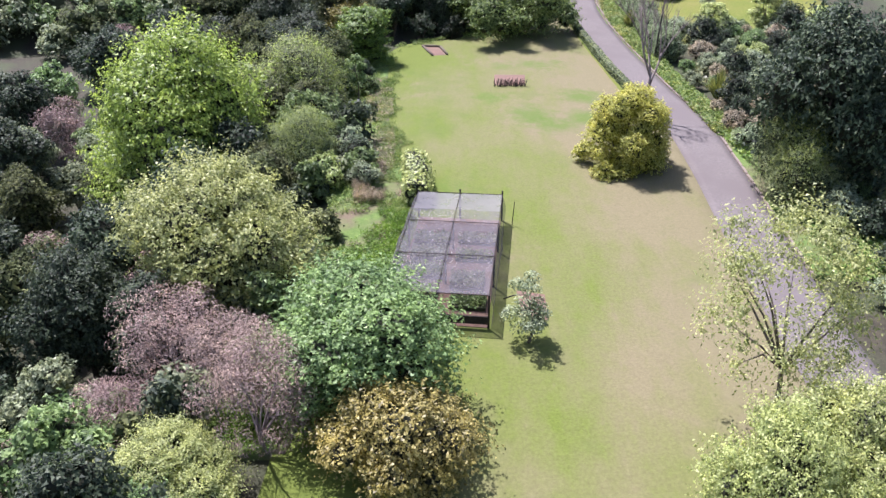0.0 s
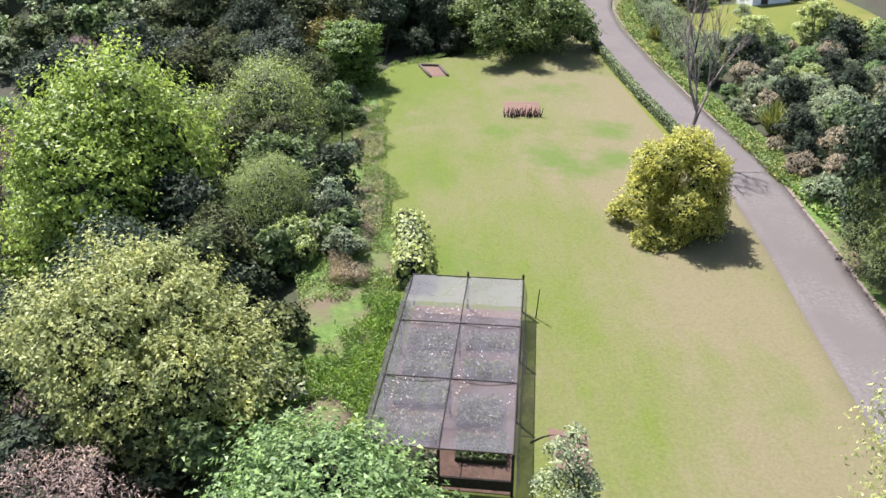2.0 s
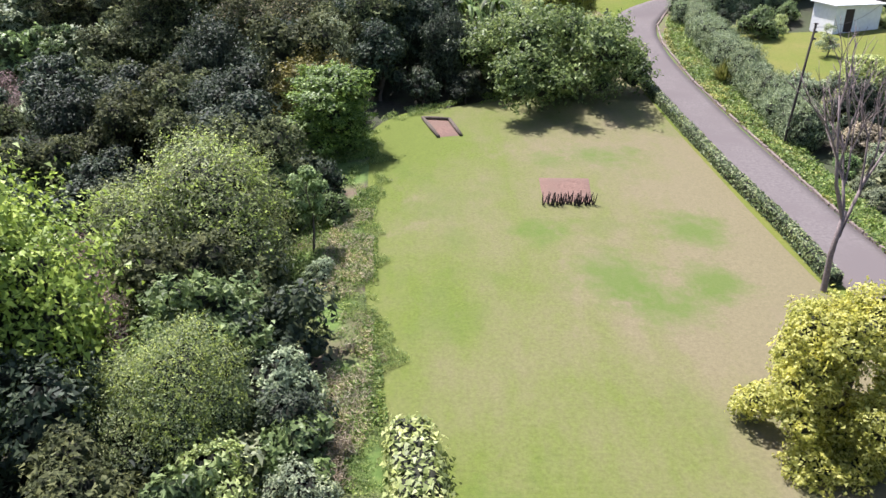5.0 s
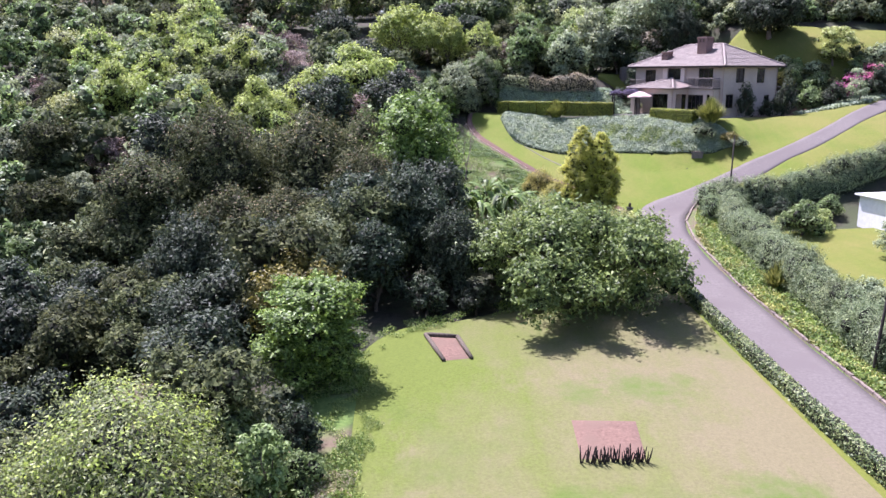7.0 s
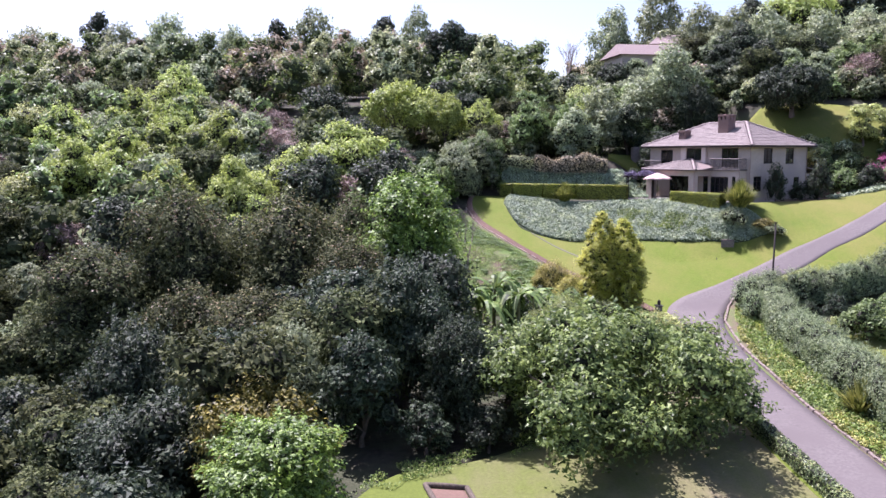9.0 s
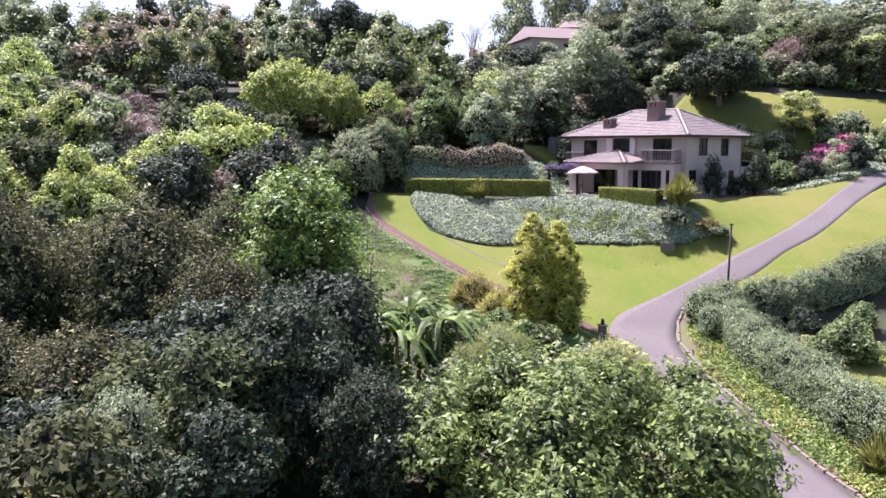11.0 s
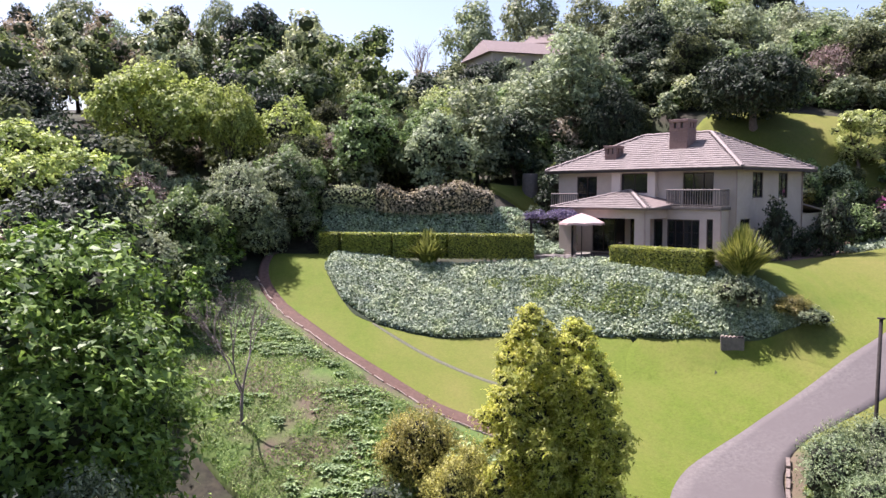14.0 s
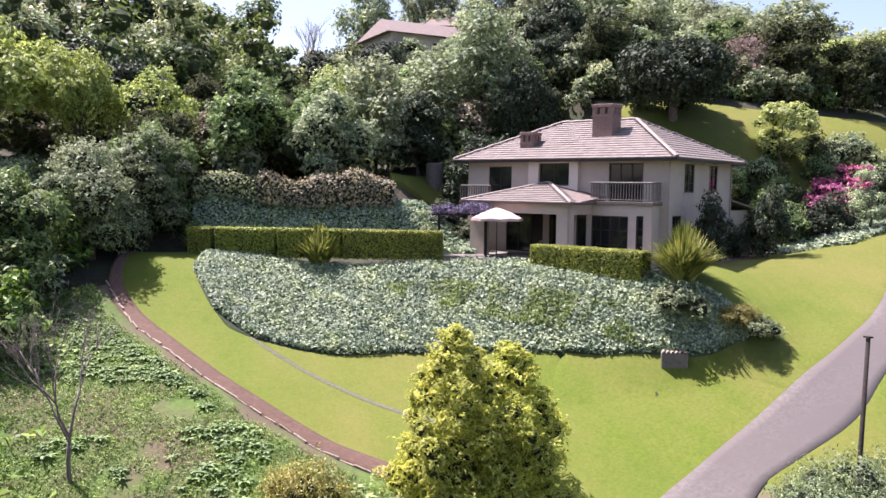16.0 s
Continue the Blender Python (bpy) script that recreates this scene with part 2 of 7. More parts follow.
M = {
    "bank": surface("rough_grass", (0.050, 0.098, 0.016), (0.115, 0.17, 0.036), 4.0, 0.95, 0.7, 0.05, 0.35, (0.115, 0.088, 0.055)),
    "soil": surface("forest_floor", (0.016, 0.014, 0.009), (0.055, 0.047, 0.028), 3.0, 0.95, 0.6, 0.05, 0.25, (0.04, 0.05, 0.02)),
    "lawn_low": lawn_of("lawn_dry", (0.108, 0.138, 0.026), (0.165, 0.144, 0.080), -0.235, 0.026, 0.5, ((6.7, 61.4, 1.7), (8.8, 59.0, 1.5), (11.6, 66.0, 1.4), (11.1, 60.8, 1.3), (4.2, 65.9, 1.2), (8.5, 76.0, 1.5), (5.4, 75.4, 1.0), (0.6, 47.5, 1.2))),
    "lawn_high": lawn_of("lawn_fresh", (0.098, 0.135, 0.017), (0.157, 0.153, 0.040), -0.06, 0.002),
    "drive": surface("worn_asphalt", (0.102, 0.089, 0.084), (0.154, 0.136, 0.128), 6.0, 0.9, 0.25, 0.01, 0.3, (0.118, 0.102, 0.097), spec=0.2),
    "kerb": surface("kerb_stone", (0.123, 0.092, 0.077), (0.246, 0.200, 0.169), 8.0, 0.9),
    "bark": surface("bark", (0.05, 0.04, 0.03), (0.15, 0.12, 0.09), 12.0, 0.95, 0.7, 0.02, stretch=(1, 1, 0.3)),
    "twig": surface("grey_twigs", (0.14, 0.11, 0.10), (0.26, 0.21, 0.19), 12.0, 0.95, 0.4, 0.01),
    "earth": surface("red_earth", (0.108, 0.062, 0.046), (0.185, 0.115, 0.085), 7.0, 0.95, 0.6, 0.03, 0.6, (0.139, 0.089, 0.065)),
    "path_earth": surface("trodden_red_earth", (0.082, 0.044, 0.032), (0.150, 0.090, 0.066), 5.0, 0.95, 0.7, 0.04, 0.9, (0.105, 0.062, 0.046)),
    "stone": surface("edging_stone", (0.077, 0.077, 0.050), (0.146, 0.146, 0.085), 9.0, 0.9),
    "render_wall": surface("plaster_wall", (0.43, 0.358, 0.300), (0.49, 0.41, 0.345), 2.5, 0.9, 0.15, 0.004, 0.5, (0.42, 0.35, 0.296)),
    "tile": surface("clay_roof_tile", (0.146, 0.108, 0.096), (0.216, 0.169, 0.154), 4.0, 0.85, 0.3, 0.005),
    "brick": surface("chimney_brick", (0.162, 0.100, 0.085), (0.254, 0.169, 0.146), 9.0, 0.9, 0.4, 0.01),
    "plaster_pale": surface("pale_plaster", (0.594, 0.498, 0.435), (0.657, 0.562, 0.488), 2.5, 0.9, 0.15, 0.004, 0.5, (0.583, 0.488, 0.424)),
    "rail": surface("grey_timber", (0.12, 0.10, 0.09), (0.21, 0.18, 0.165), 10.0, 0.85, 0.3, 0.004),
    "slab_dark": surface("dark_slab", (0.10, 0.085, 0.075), (0.17, 0.145, 0.13), 5.0, 0.85),
    "ridge": surface("ridge_tile", (0.231, 0.185, 0.169), (0.323, 0.269, 0.246), 4.0, 0.85, 0.3, 0.005),
    "downpipe": surface("painted_pipe", (0.30, 0.23, 0.20), (0.38, 0.30, 0.26), 4.0, 0.6, 0.1, 0.002),
    "wall_stone": surface("dark_field_stone", (0.055, 0.05, 0.042), (0.15, 0.135, 0.115), 3.5, 0.9, 0.8, 0.05),
    "frame": surface("dark_stained_wood", (0.022, 0.014, 0.011), (0.045, 0.03, 0.024), 14.0, 0.6, 0.2, 0.003),
    "slab": surface("terrace_stone", (0.17, 0.15, 0.13), (0.27, 0.245, 0.22), 5.0, 0.85),
    # Dimness inside rooms and chimney holes, put into a dark base colour.
    "dark_inside": surface("painted_dimness", (0.05, 0.045, 0.04), (0.08, 0.07, 0.06), 2.0, 0.9, 0),
    "net": net_of("shade_net", (0.085, 0.078, 0.088), (0.125, 0.115, 0.125), 0.5),
    "post": surface("treated_post", (0.014, 0.011, 0.009), (0.04, 0.03, 0.025), 10.0, 0.9),
    "white": surface("white_paint", (0.66, 0.66, 0.64), (0.8, 0.8, 0.78), 3.0, 0.6, 0.05, 0.002),
    "canvas": surface("pink_canvas", (0.46, 0.31, 0.285), (0.55, 0.39, 0.36), 6.0, 0.9, 0.1, 0.004),
    "lime": leaves_of("lime_leaves", [(0.20, 0.27, 0.06), (0.345, 0.42, 0.10), (0.49, 0.55, 0.17)], 0.55, 0.48),
    "grey_green": leaves_of("grey_green_leaves", [(0.155, 0.195, 0.105), (0.27, 0.32, 0.175), (0.40, 0.44, 0.265)], 0.55, 0.4, 0.25),
    "dark": leaves_of("dark_glossy_leaves", [(0.014, 0.026, 0.013), (0.036, 0.056, 0.028), (0.088, 0.112, 0.062)], 0.58, 0.28, 0.24),
    "mid": leaves_of("green_leaves", [(0.094, 0.148, 0.046), (0.168, 0.246, 0.08), (0.27, 0.355, 0.14)], 0.5, 0.44, 0.3),
    "pale": leaves_of("pale_leaves", [(0.220, 0.275, 0.066), (0.374, 0.424, 0.143), (0.517, 0.544, 0.231)], 0.5, 0.45),
    "brown": leaves_of("brown_twigs", [(0.163, 0.106, 0.094), (0.250, 0.175, 0.150), (0.338, 0.250, 0.213)], 0.8, 0.1),
    "olive": leaves_of("olive_leaves", [(0.038, 0.050, 0.019), (0.080, 0.098, 0.038), (0.150, 0.165, 0.070)], 0.7, 0.36, 0.15),
    "sage": leaves_of("sage_leaves", [(0.19, 0.222, 0.10), (0.325, 0.36, 0.175), (0.47, 0.49, 0.265)], 0.5, 0.42),
    "dusty": leaves_of("dusty_leaves", [(0.22, 0.175, 0.11), (0.33, 0.27, 0.17), (0.47, 0.40, 0.27)], 0.6, 0.35),
    "purple": leaves_of("purple_flowers", [(0.08, 0.06, 0.11), (0.14, 0.11, 0.19), (0.22, 0.18, 0.28)], 0.6, 0.3),
    "litter": leaves_of("dead_leaves", [(0.16, 0.13, 0.12), (0.26, 0.23, 0.22), (0.40, 0.37, 0.35)], 0.8, 0.0),
    "net_far": net_of("clean_shade_net", (0.11, 0.105, 0.11), (0.15, 0.145, 0.145), 0.3),
    # Near-black: the shade inside crowns and hedges is put into this colour.
    "inner_shade": surface("painted_shade_core", (0.012, 0.014, 0.008), (0.03, 0.032, 0.018), 8.0, 0.95),
    # Inner shade of the joined plants, painted as a dull dark green.
    "far_shade": surface("painted_far_shade", (0.026, 0.038, 0.016), (0.065, 0.085, 0.034), 1.6, 0.95, 0.5, 0.1),
    # Ground under the ivy, with the shade of the leaves put into its colour.
    "ivy_ground": surface("ivy_soil_painted_shade", (0.02, 0.03, 0.014), (0.05, 0.065, 0.03), 6.0, 0.95, 0.6, 0.04),
    "edge_pale": surface("pale_coping", (0.20, 0.155, 0.12), (0.40, 0.33, 0.27), 8.0, 0.85),
    "banana_stem": surface("banana_stem", (0.12, 0.13, 0.05), (0.24, 0.22, 0.11), 8.0, 0.7, 0.3, 0.01, stretch=(1, 1, 0.2)),
    "low_hedge": leaves_of("low_hedge_leaves", [(0.052, 0.085, 0.026), (0.117, 0.156, 0.052), (0.221, 0.234, 0.104)], 0.5, 0.2),
    "grey_hedge": leaves_of("grey_hedge_leaves", [(0.085, 0.125, 0.052), (0.175, 0.228, 0.105), (0.30, 0.35, 0.185)], 0.5, 0.3, 0.3),
    "cover": leaves_of("cover_leaves", [(0.103, 0.149, 0.034), (0.276, 0.299, 0.069), (0.529, 0.506, 0.184)], 0.5, 0.3),
    "fern": leaves_of("fern_fronds", [(0.10, 0.16, 0.055), (0.18, 0.25, 0.095), (0.29, 0.35, 0.165)], 0.55, 0.35, 0.3),
    "fresh_weeds": leaves_of("fresh_weed_leaves", [(0.069, 0.172, 0.017), (0.138, 0.287, 0.023), (0.230, 0.391, 0.057)], 0.5, 0.35),
    "gold": leaves_of("gold_leaves", [(0.25, 0.295, 0.04), (0.54, 0.54, 0.10), (0.76, 0.73, 0.22)], 0.55, 0.58),
    "gold_green": leaves_of("golden_conifer_leaves", [(0.26, 0.33, 0.04), (0.54, 0.60, 0.085), (0.75, 0.77, 0.20)], 0.55, 0.55),
    "sage_green": leaves_of("sage_green_leaves", [(0.10, 0.145, 0.055), (0.205, 0.26, 0.10), (0.36, 0.40, 0.175)], 0.5, 0.42, 0.35),
    "ivy": leaves_of("ivy_leaves", [(0.135, 0.195, 0.09), (0.26, 0.335, 0.195), (0.41, 0.47, 0.33)], 0.6, 0.15, 0.35),
    "hedge": leaves_of("hedge_leaves", [(0.12, 0.165, 0.022), (0.25, 0.30, 0.04), (0.43, 0.45, 0.07)], 0.5, 0.34),
    "bright": leaves_of("bright_leaves", [(0.065, 0.125, 0.018), (0.135, 0.22, 0.036), (0.27, 0.375, 0.08)], 0.5, 0.38),
    "dark_green": leaves_of("evergreen_leaves", [(0.056, 0.088, 0.024), (0.128, 0.170, 0.047), (0.24, 0.285, 0.092)], 0.5, 0.42, 0.3),
    "young": leaves_of("young_bronze_leaves", [(0.095, 0.105, 0.02), (0.205, 0.19, 0.032), (0.33, 0.285, 0.06)], 0.55, 0.35),
    "lime_soft": leaves_of("soft_lime_leaves", [(0.13, 0.195, 0.03), (0.26, 0.34, 0.056), (0.41, 0.48, 0.10)], 0.5, 0.46),
    "golden_brown": leaves_of("rusty_leaves", [(0.10, 0.078, 0.03), (0.165, 0.125, 0.05), (0.24, 0.18, 0.085)], 0.6, 0.3),
    "golden_olive": leaves_of("golden_brown_leaves", [(0.15, 0.14, 0.03), (0.31, 0.275, 0.065), (0.48, 0.43, 0.14)], 0.5, 0.35),
    "pink": leaves_of("pink_flowers", [(0.30, 0.035, 0.12), (0.47, 0.08, 0.22), (0.60, 0.22, 0.38)], 0.6, 0.3),
    "flax": leaves_of("flax_blades", [(0.075, 0.105, 0.02), (0.195, 0.21, 0.045), (0.34, 0.325, 0.095)], 0.4, 0.25),
    "banana": leaves_of("banana_leaves", [(0.055, 0.105, 0.02), (0.10, 0.165, 0.036), (0.17, 0.235, 0.07)], 0.5, 0.35, 0.25),
    "weeds": leaves_of("weeds", [(0.083, 0.166, 0.028), (0.169, 0.266, 0.050), (0.27, 0.32, 0.09)], 0.6, 0.3),
}
for key, joined in (("tile_piece", False), ("tile_joined", True)):
    m, n, l, b = shader("roof_" + key)
    rnd = n.new("ShaderNodeNewGeometry").outputs["Random Per Island"] if joined else n.new("ShaderNodeObjectInfo").outputs["Random"]
    col = ramp(n, l, rnd, [(0.0, (0.140, 0.112, 0.100)), (0.5, (0.188, 0.154, 0.138)), (1.0, (0.236, 0.197, 0.176))])
    l.new(blend(n, l, noise_of(n, l, 5.0, 5.0), col, (0.178, 0.148, 0.134)), b.inputs["Base Color"])
    b.inputs["Roughness"].default_value = 0.85
    M[key] = m
glass, gn, gl, gb = shader("window_glass")
gb.inputs["Base Color"].default_value, gb.inputs["Roughness"].default_value, gb.inputs["Specular IOR Level"].default_value = (0.012, 0.014, 0.016, 1), 0.06, 0.6
M["glass"] = glass

# ---- shapes ----


def part(name, data, material=None, parent=None, label=""):
    """Links a bmesh or a mesh as one object, under a thing where one is given."""
    if isinstance(data, bmesh.types.BMesh):
        me = bpy.data.meshes.new(name)
        data.to_mesh(me)
        data.free()
        data = me
    if material and not data.materials:
        data.materials.append(material)
    ob = new(name, data)
    if parent:
        ob.parent = parent
    return tagged(ob, label)


def thing(name, place, label, category, group="", kind=""):
    ob = new(name)
    ob.empty_display_size = 0.3
    ob.matrix_basis = place
    return tagged(ob, label, category, group, kind)


def mesh_of(name, verts, faces, flat=True):
    me = bpy.data.meshes.new(name)
    me.from_pydata([tuple(v) for v in verts], [], faces)
    if not flat:
        me.polygons.foreach_set("use_smooth", [True] * len(me.polygons))
    me.update()
    return me


def quads_of(name, corners):
    """One mesh of loose leaves from an array (n, corners of each, 3)."""
    n, k = corners.shape[:2]
    me = bpy.data.meshes.new(name)
    me.vertices.add(k * n)
    me.vertices.foreach_set("co", np.asarray(corners, np.float32).ravel())
    me.loops.add(k * n)
    me.loops.foreach_set("vertex_index", np.arange(k * n, dtype=np.int32))
    me.polygons.add(n)
    me.polygons.foreach_set("loop_start", np.arange(0, k * n, k, dtype=np.int32))
    me.update(calc_edges=True)
    return me


def box(bm, x0, x1, y0, y1, z0, z1, bevel=0.0):
    vs = [bm.verts.new((x, y, z)) for z in (z0, z1) for x, y in ((x0, y0), (x1, y0), (x1, y1), (x0, y1))]
    made = [bm.faces.new([vs[i] for i in f]) for f in ((3, 2, 1, 0), (4, 5, 6, 7), (0, 1, 5, 4), (1, 2, 6, 5), (2, 3, 7, 6), (3, 0, 4, 7))]
    if bevel:
        bmesh.ops.bevel(bm, geom=list({e for f in made for e in f.edges}), offset=bevel, segments=1, affect="EDGES")
    return bm


def tube(verts, faces, points, radii, sides=6):
    """Adds a tapered round bar along the points."""
    base = len(verts)
    pts = [Vector(p) for p in points]
    for i, p in enumerate(pts):
        along = (pts[min(i + 1, len(pts) - 1)] - pts[max(i - 1, 0)]).normalized()
        a = along.orthogonal().normalized() if abs(along.z) < 0.9 else along.cross(Vector((0, 1, 0))).normalized()
        b = along.cross(a)
        for k in range(sides):
            w = 2 * math.pi * k / sides
            verts.append(p + (a * math.cos(w) + b * math.sin(w)) * radii[i])
    for i in range(len(pts) - 1):
        for k in range(sides):
            q = base + i * sides
            faces.append((q + k, q + (k + 1) % sides, q + sides + (k + 1) % sides, q + sides + k))
    faces.append(tuple(base + (len(pts) - 1) * sides + k for k in range(sides)))


def leaf_quads(rng, at, out, size, droop=0.2, slim=0.55, spread=0.7, small=False):
    """Leaf-shaped quads at the points, facing roughly along out."""
    n = len(at)
    nor = out + rng.normal(0, spread, (n, 3))
    nor /= np.linalg.norm(nor, axis=1)[:, None] + 1e-9
    ax = np.cross(nor, rng.normal(0, 1, (n, 3)))
    ax /= np.linalg.norm(ax, axis=1)[:, None] + 1e-9
    ay = np.cross(nor, ax)
    s = size * rng.uniform(0.6, 1.35, (n, 1))
    tip = ax * s
    side = ay * s * slim
    down = np.array([0, 0, -1]) * s * droop
    if small:
        return np.stack([at - tip * 0.5 - side * 0.5, at - tip * 0.3 + side * 0.6, at + tip * 0.6 + down], 1)
    return np.stack([at - tip * 0.5, at + side * 0.5 + tip * 0.1, at + tip * 0.5 + down, at - side * 0.5 + tip * 0.1], 1)


def waves(rng, at, length):
    """A lumpy field over points: a sum of plane waves of about the given length."""
    k = rng.normal(0, 1, (9, 3)) * 2 * math.pi / length
    return np.cos(at @ k.T + rng.uniform(0, 6.28, 9)).sum(1) / 2.1


def clump_leaves(rng, clumps, count, size, fill=0.35, upward=0.3, slim=0.55, droop=0.2, small=False, gaps=1.0):
    """Leaves over the skins of many small clumps (x, y, z, r), gathered into sprays with gaps between them."""
    c = np.array(clumps)
    w = c[:, 3] ** 2
    many = int(count * 1.35)
    pick = rng.choice(len(c), many, p=w / w.sum())
    d = rng.normal(0, 1, (many, 3))
    d /= np.linalg.norm(d, axis=1)[:, None]
    d[:, 2] = np.where((d[:, 2] < -0.15) & (rng.random(many) < 0.7), -d[:, 2], d[:, 2])
    r = c[pick, 3:4] * (1.2 - (fill + 0.2) * rng.random((many, 1)) ** 1.2)
    at = c[pick, :3] + d * r * np.array([1, 1, 0.85])
    score = gaps * (0.5 * waves(rng, at, size * 6.0) + 0.5 * waves(rng, at, size * 2.6)) + rng.normal(0, 1.0, many)
    best = np.argsort(-score)[:count]
    return leaf_quads(rng, at[best], d[best] + np.array([0, 0, upward]), size, droop, slim, 0.5, small)


def lobed_crown(rng, height, radius, low, lobes=12, top=0.6, base=0.14, lump=1.0, belly=0.42, taper=0.0):
    """The large lobes (x, y, z, r) of a broad crown, from the skirt up to the top."""
    big = []
    for i in range(lobes):
        u = base + (0.8 - base) * (i + 0.5) / lobes
        wide = math.sqrt(max(0.02, 1 - abs((u - belly) / top) ** 2.2)) * (1 - u) ** taper
        a = i * 2.4 + rng.uniform(-0.8, 0.8)
        r = min(radius * lump * rng.uniform(0.26, 0.52), (height - low) * 0.34)
        k = max(0.0, radius * wide - 0.9 * r) * rng.uniform(0.6, 1.12) * (0.4 if i >= lobes - 2 else 1)
        big.append((math.cos(a) * k, math.sin(a) * k, low + (height - low) * (u + rng.uniform(-0.09, 0.09)), r))
    big.append((0, 0, low + (height - low) * belly, min(radius, height - low) * 0.5))
    tall = max(b[2] + b[3] for b in big)
    return [(b[0], b[1], b[2] + (height - tall) * (b[2] - low) / (height - low), b[3]) for b in big]


def plume_crown(rng, height, radius, low, lobes, lump):
    """The many small plumes (x, y, z, r) of a dense conifer that narrows to a blunt tip."""
    form = [(0.0, 0.82), (0.2, 1.0), (0.5, 0.96), (0.72, 0.78), (0.88, 0.46), (1.0, 0.14)]
    out = []
    for i in range(lobes):
        u = (i + 0.5) / lobes
        wide = next(a[1] + (b[1] - a[1]) * (u - a[0]) / (b[0] - a[0]) for a, b in zip(form, form[1:]) if u <= b[0])
        r = radius * lump * rng.uniform(0.7, 1.25) * (1 - 0.45 * u)
        a, k = i * 2.4 + rng.uniform(-0.5, 0.5), max(0.0, radius * wide - 0.8 * r) * rng.uniform(0.8, 1.08)
        out.append((math.cos(a) * k, math.sin(a) * k, low + (height - low - r) * u + 0.3 * r, r))
    return out + [(0, 0, low + (height - low) * q, radius * 0.55) for q in (0.15, 0.35, 0.55)]


def lobe_leaves(rng, lobes, count, size, slim=0.6, droop=0.2, rough=1.0, upward=0.6, depth=0.3):
    """Leaves over the uneven skins of large lobes; none where one lobe lies inside another."""
    c = np.array(lobes)
    w = c[:, 3] ** 2
    many = int(count * 3.2)
    pick = rng.choice(len(c), many, p=w / w.sum())
    d = rng.normal(0, 1, (many, 3))
    d /= np.linalg.norm(d, axis=1)[:, None]
    d[:, 2] = np.where((d[:, 2] < -0.1) & (rng.random(many) < 0.6), -d[:, 2], d[:, 2])
    skin = c[pick, :3] + d * c[pick, 3:4]
    swell = 1 + rough * (0.15 * waves(rng, skin, 3.4 * size + 0.5) + 0.11 * waves(rng, skin, 1.8 * size + 0.15))
    at = c[pick, :3] + d * c[pick, 3:4] * (swell - depth * rng.random(many) ** 2.0)[:, None] * np.array([1, 1, 0.92])
    gone = np.zeros(many, bool)
    for i in range(len(c)):
        gone |= (pick != i) & (((at - c[i, :3]) ** 2).sum(1) < (0.8 * c[i, 3]) ** 2)
    gone |= (swell - 1) / rough + rng.normal(0, 0.08, many) < -0.17
    best = np.flatnonzero(~gone)[:count]
    return leaf_quads(rng, at[best], d[best] + np.array([0, 0, upward]), size, droop, slim, 0.6, True)


def lobe_cores(lobes, size=0.6):
    """A small round lump in each lobe, to carry its painted inner shade."""
    c, ring = np.array(lobes), []
    for v in (-0.95, -0.4, 0.3, 0.95):
        ring.append([np.array([math.cos(a) * math.sqrt(1 - v * v), math.sin(a) * math.sqrt(1 - v * v), 0.92 * v]) for a in np.arange(7) * 2 * math.pi / 7])
    out = []
    for lo, hi in zip(ring, ring[1:]):
        for i in range(7):
            j = (i + 1) % 7
            for t in ((lo[i], lo[j], hi[j]), (lo[i], hi[j], hi[i])):
                out.append(np.stack([c[:, :3] + c[:, 3:] * size * v for v in t], 1))
    return np.concatenate(out)


def crown_clumps(rng, shape, height, radius, low, count, lump=1.0):
    """Clump centres in a crown of the given shape, with lobes and gaps."""
    lobes = rng.normal(0, 1, (7, 3))
    lobes /= np.linalg.norm(lobes, axis=1)[:, None]
    out = []
    while len(out) < count:
        u = rng.random()
        z = low + (height - low) * u
        if shape == "column":
            edge = radius * math.sqrt(max(0.05, 1 - abs(2 * u - 1) ** 3))
        else:
            edge = radius * math.sqrt(max(0.04, 1 - (1.55 * u - 0.62) ** 2))
        a, k = rng.uniform(0, 2 * math.pi), math.sqrt(rng.uniform(0.2, 1.0))
        d = np.array([math.cos(a), math.sin(a), 1.6 * u - 0.8])
        d /= np.linalg.norm(d)
        bulge = float(np.max(lobes @ d))
        edge *= 0.68 + 0.4 * max(0.0, bulge) ** 2
        z = low + (z - low) * (0.84 + 0.2 * max(0.0, bulge))
        r = radius * lump * rng.uniform(0.14, 0.34)
        out.append((math.cos(a) * max(0, edge - r * 0.5) * k, math.sin(a) * max(0, edge - r * 0.5) * k, min(z, height - r * 0.7), r))
    return out


def wood_of(rng, clumps, low, trunk_r, limbs, lean=0.2):
    verts, faces = [], []
    top = Vector((rng.uniform(-lean, lean), rng.uniform(-lean, lean), max(0.5, low * 1.1)))
    tube(verts, faces, [(0, 0, -0.5), (0, 0, 0.15), top * 0.5 + Vector((rng.uniform(-.1, .1), 0, 0)), top], [trunk_r * 1.5, trunk_r * 1.1, trunk_r * 0.9, trunk_r * 0.75], 8)
    order = sorted(clumps, key=lambda c: -c[3])[:limbs]
    for c in order:
        end = Vector(c[:3])
        mid = top.lerp(end, 0.5) + Vector((rng.uniform(-.3, .3), rng.uniform(-.3, .3), rng.uniform(0.0, .4)))
        tube(verts, faces, [top, mid, end], [trunk_r * 0.6, trunk_r * 0.35, trunk_r * 0.1], 5)
    return mesh_of("trunk", verts, faces, flat=False)


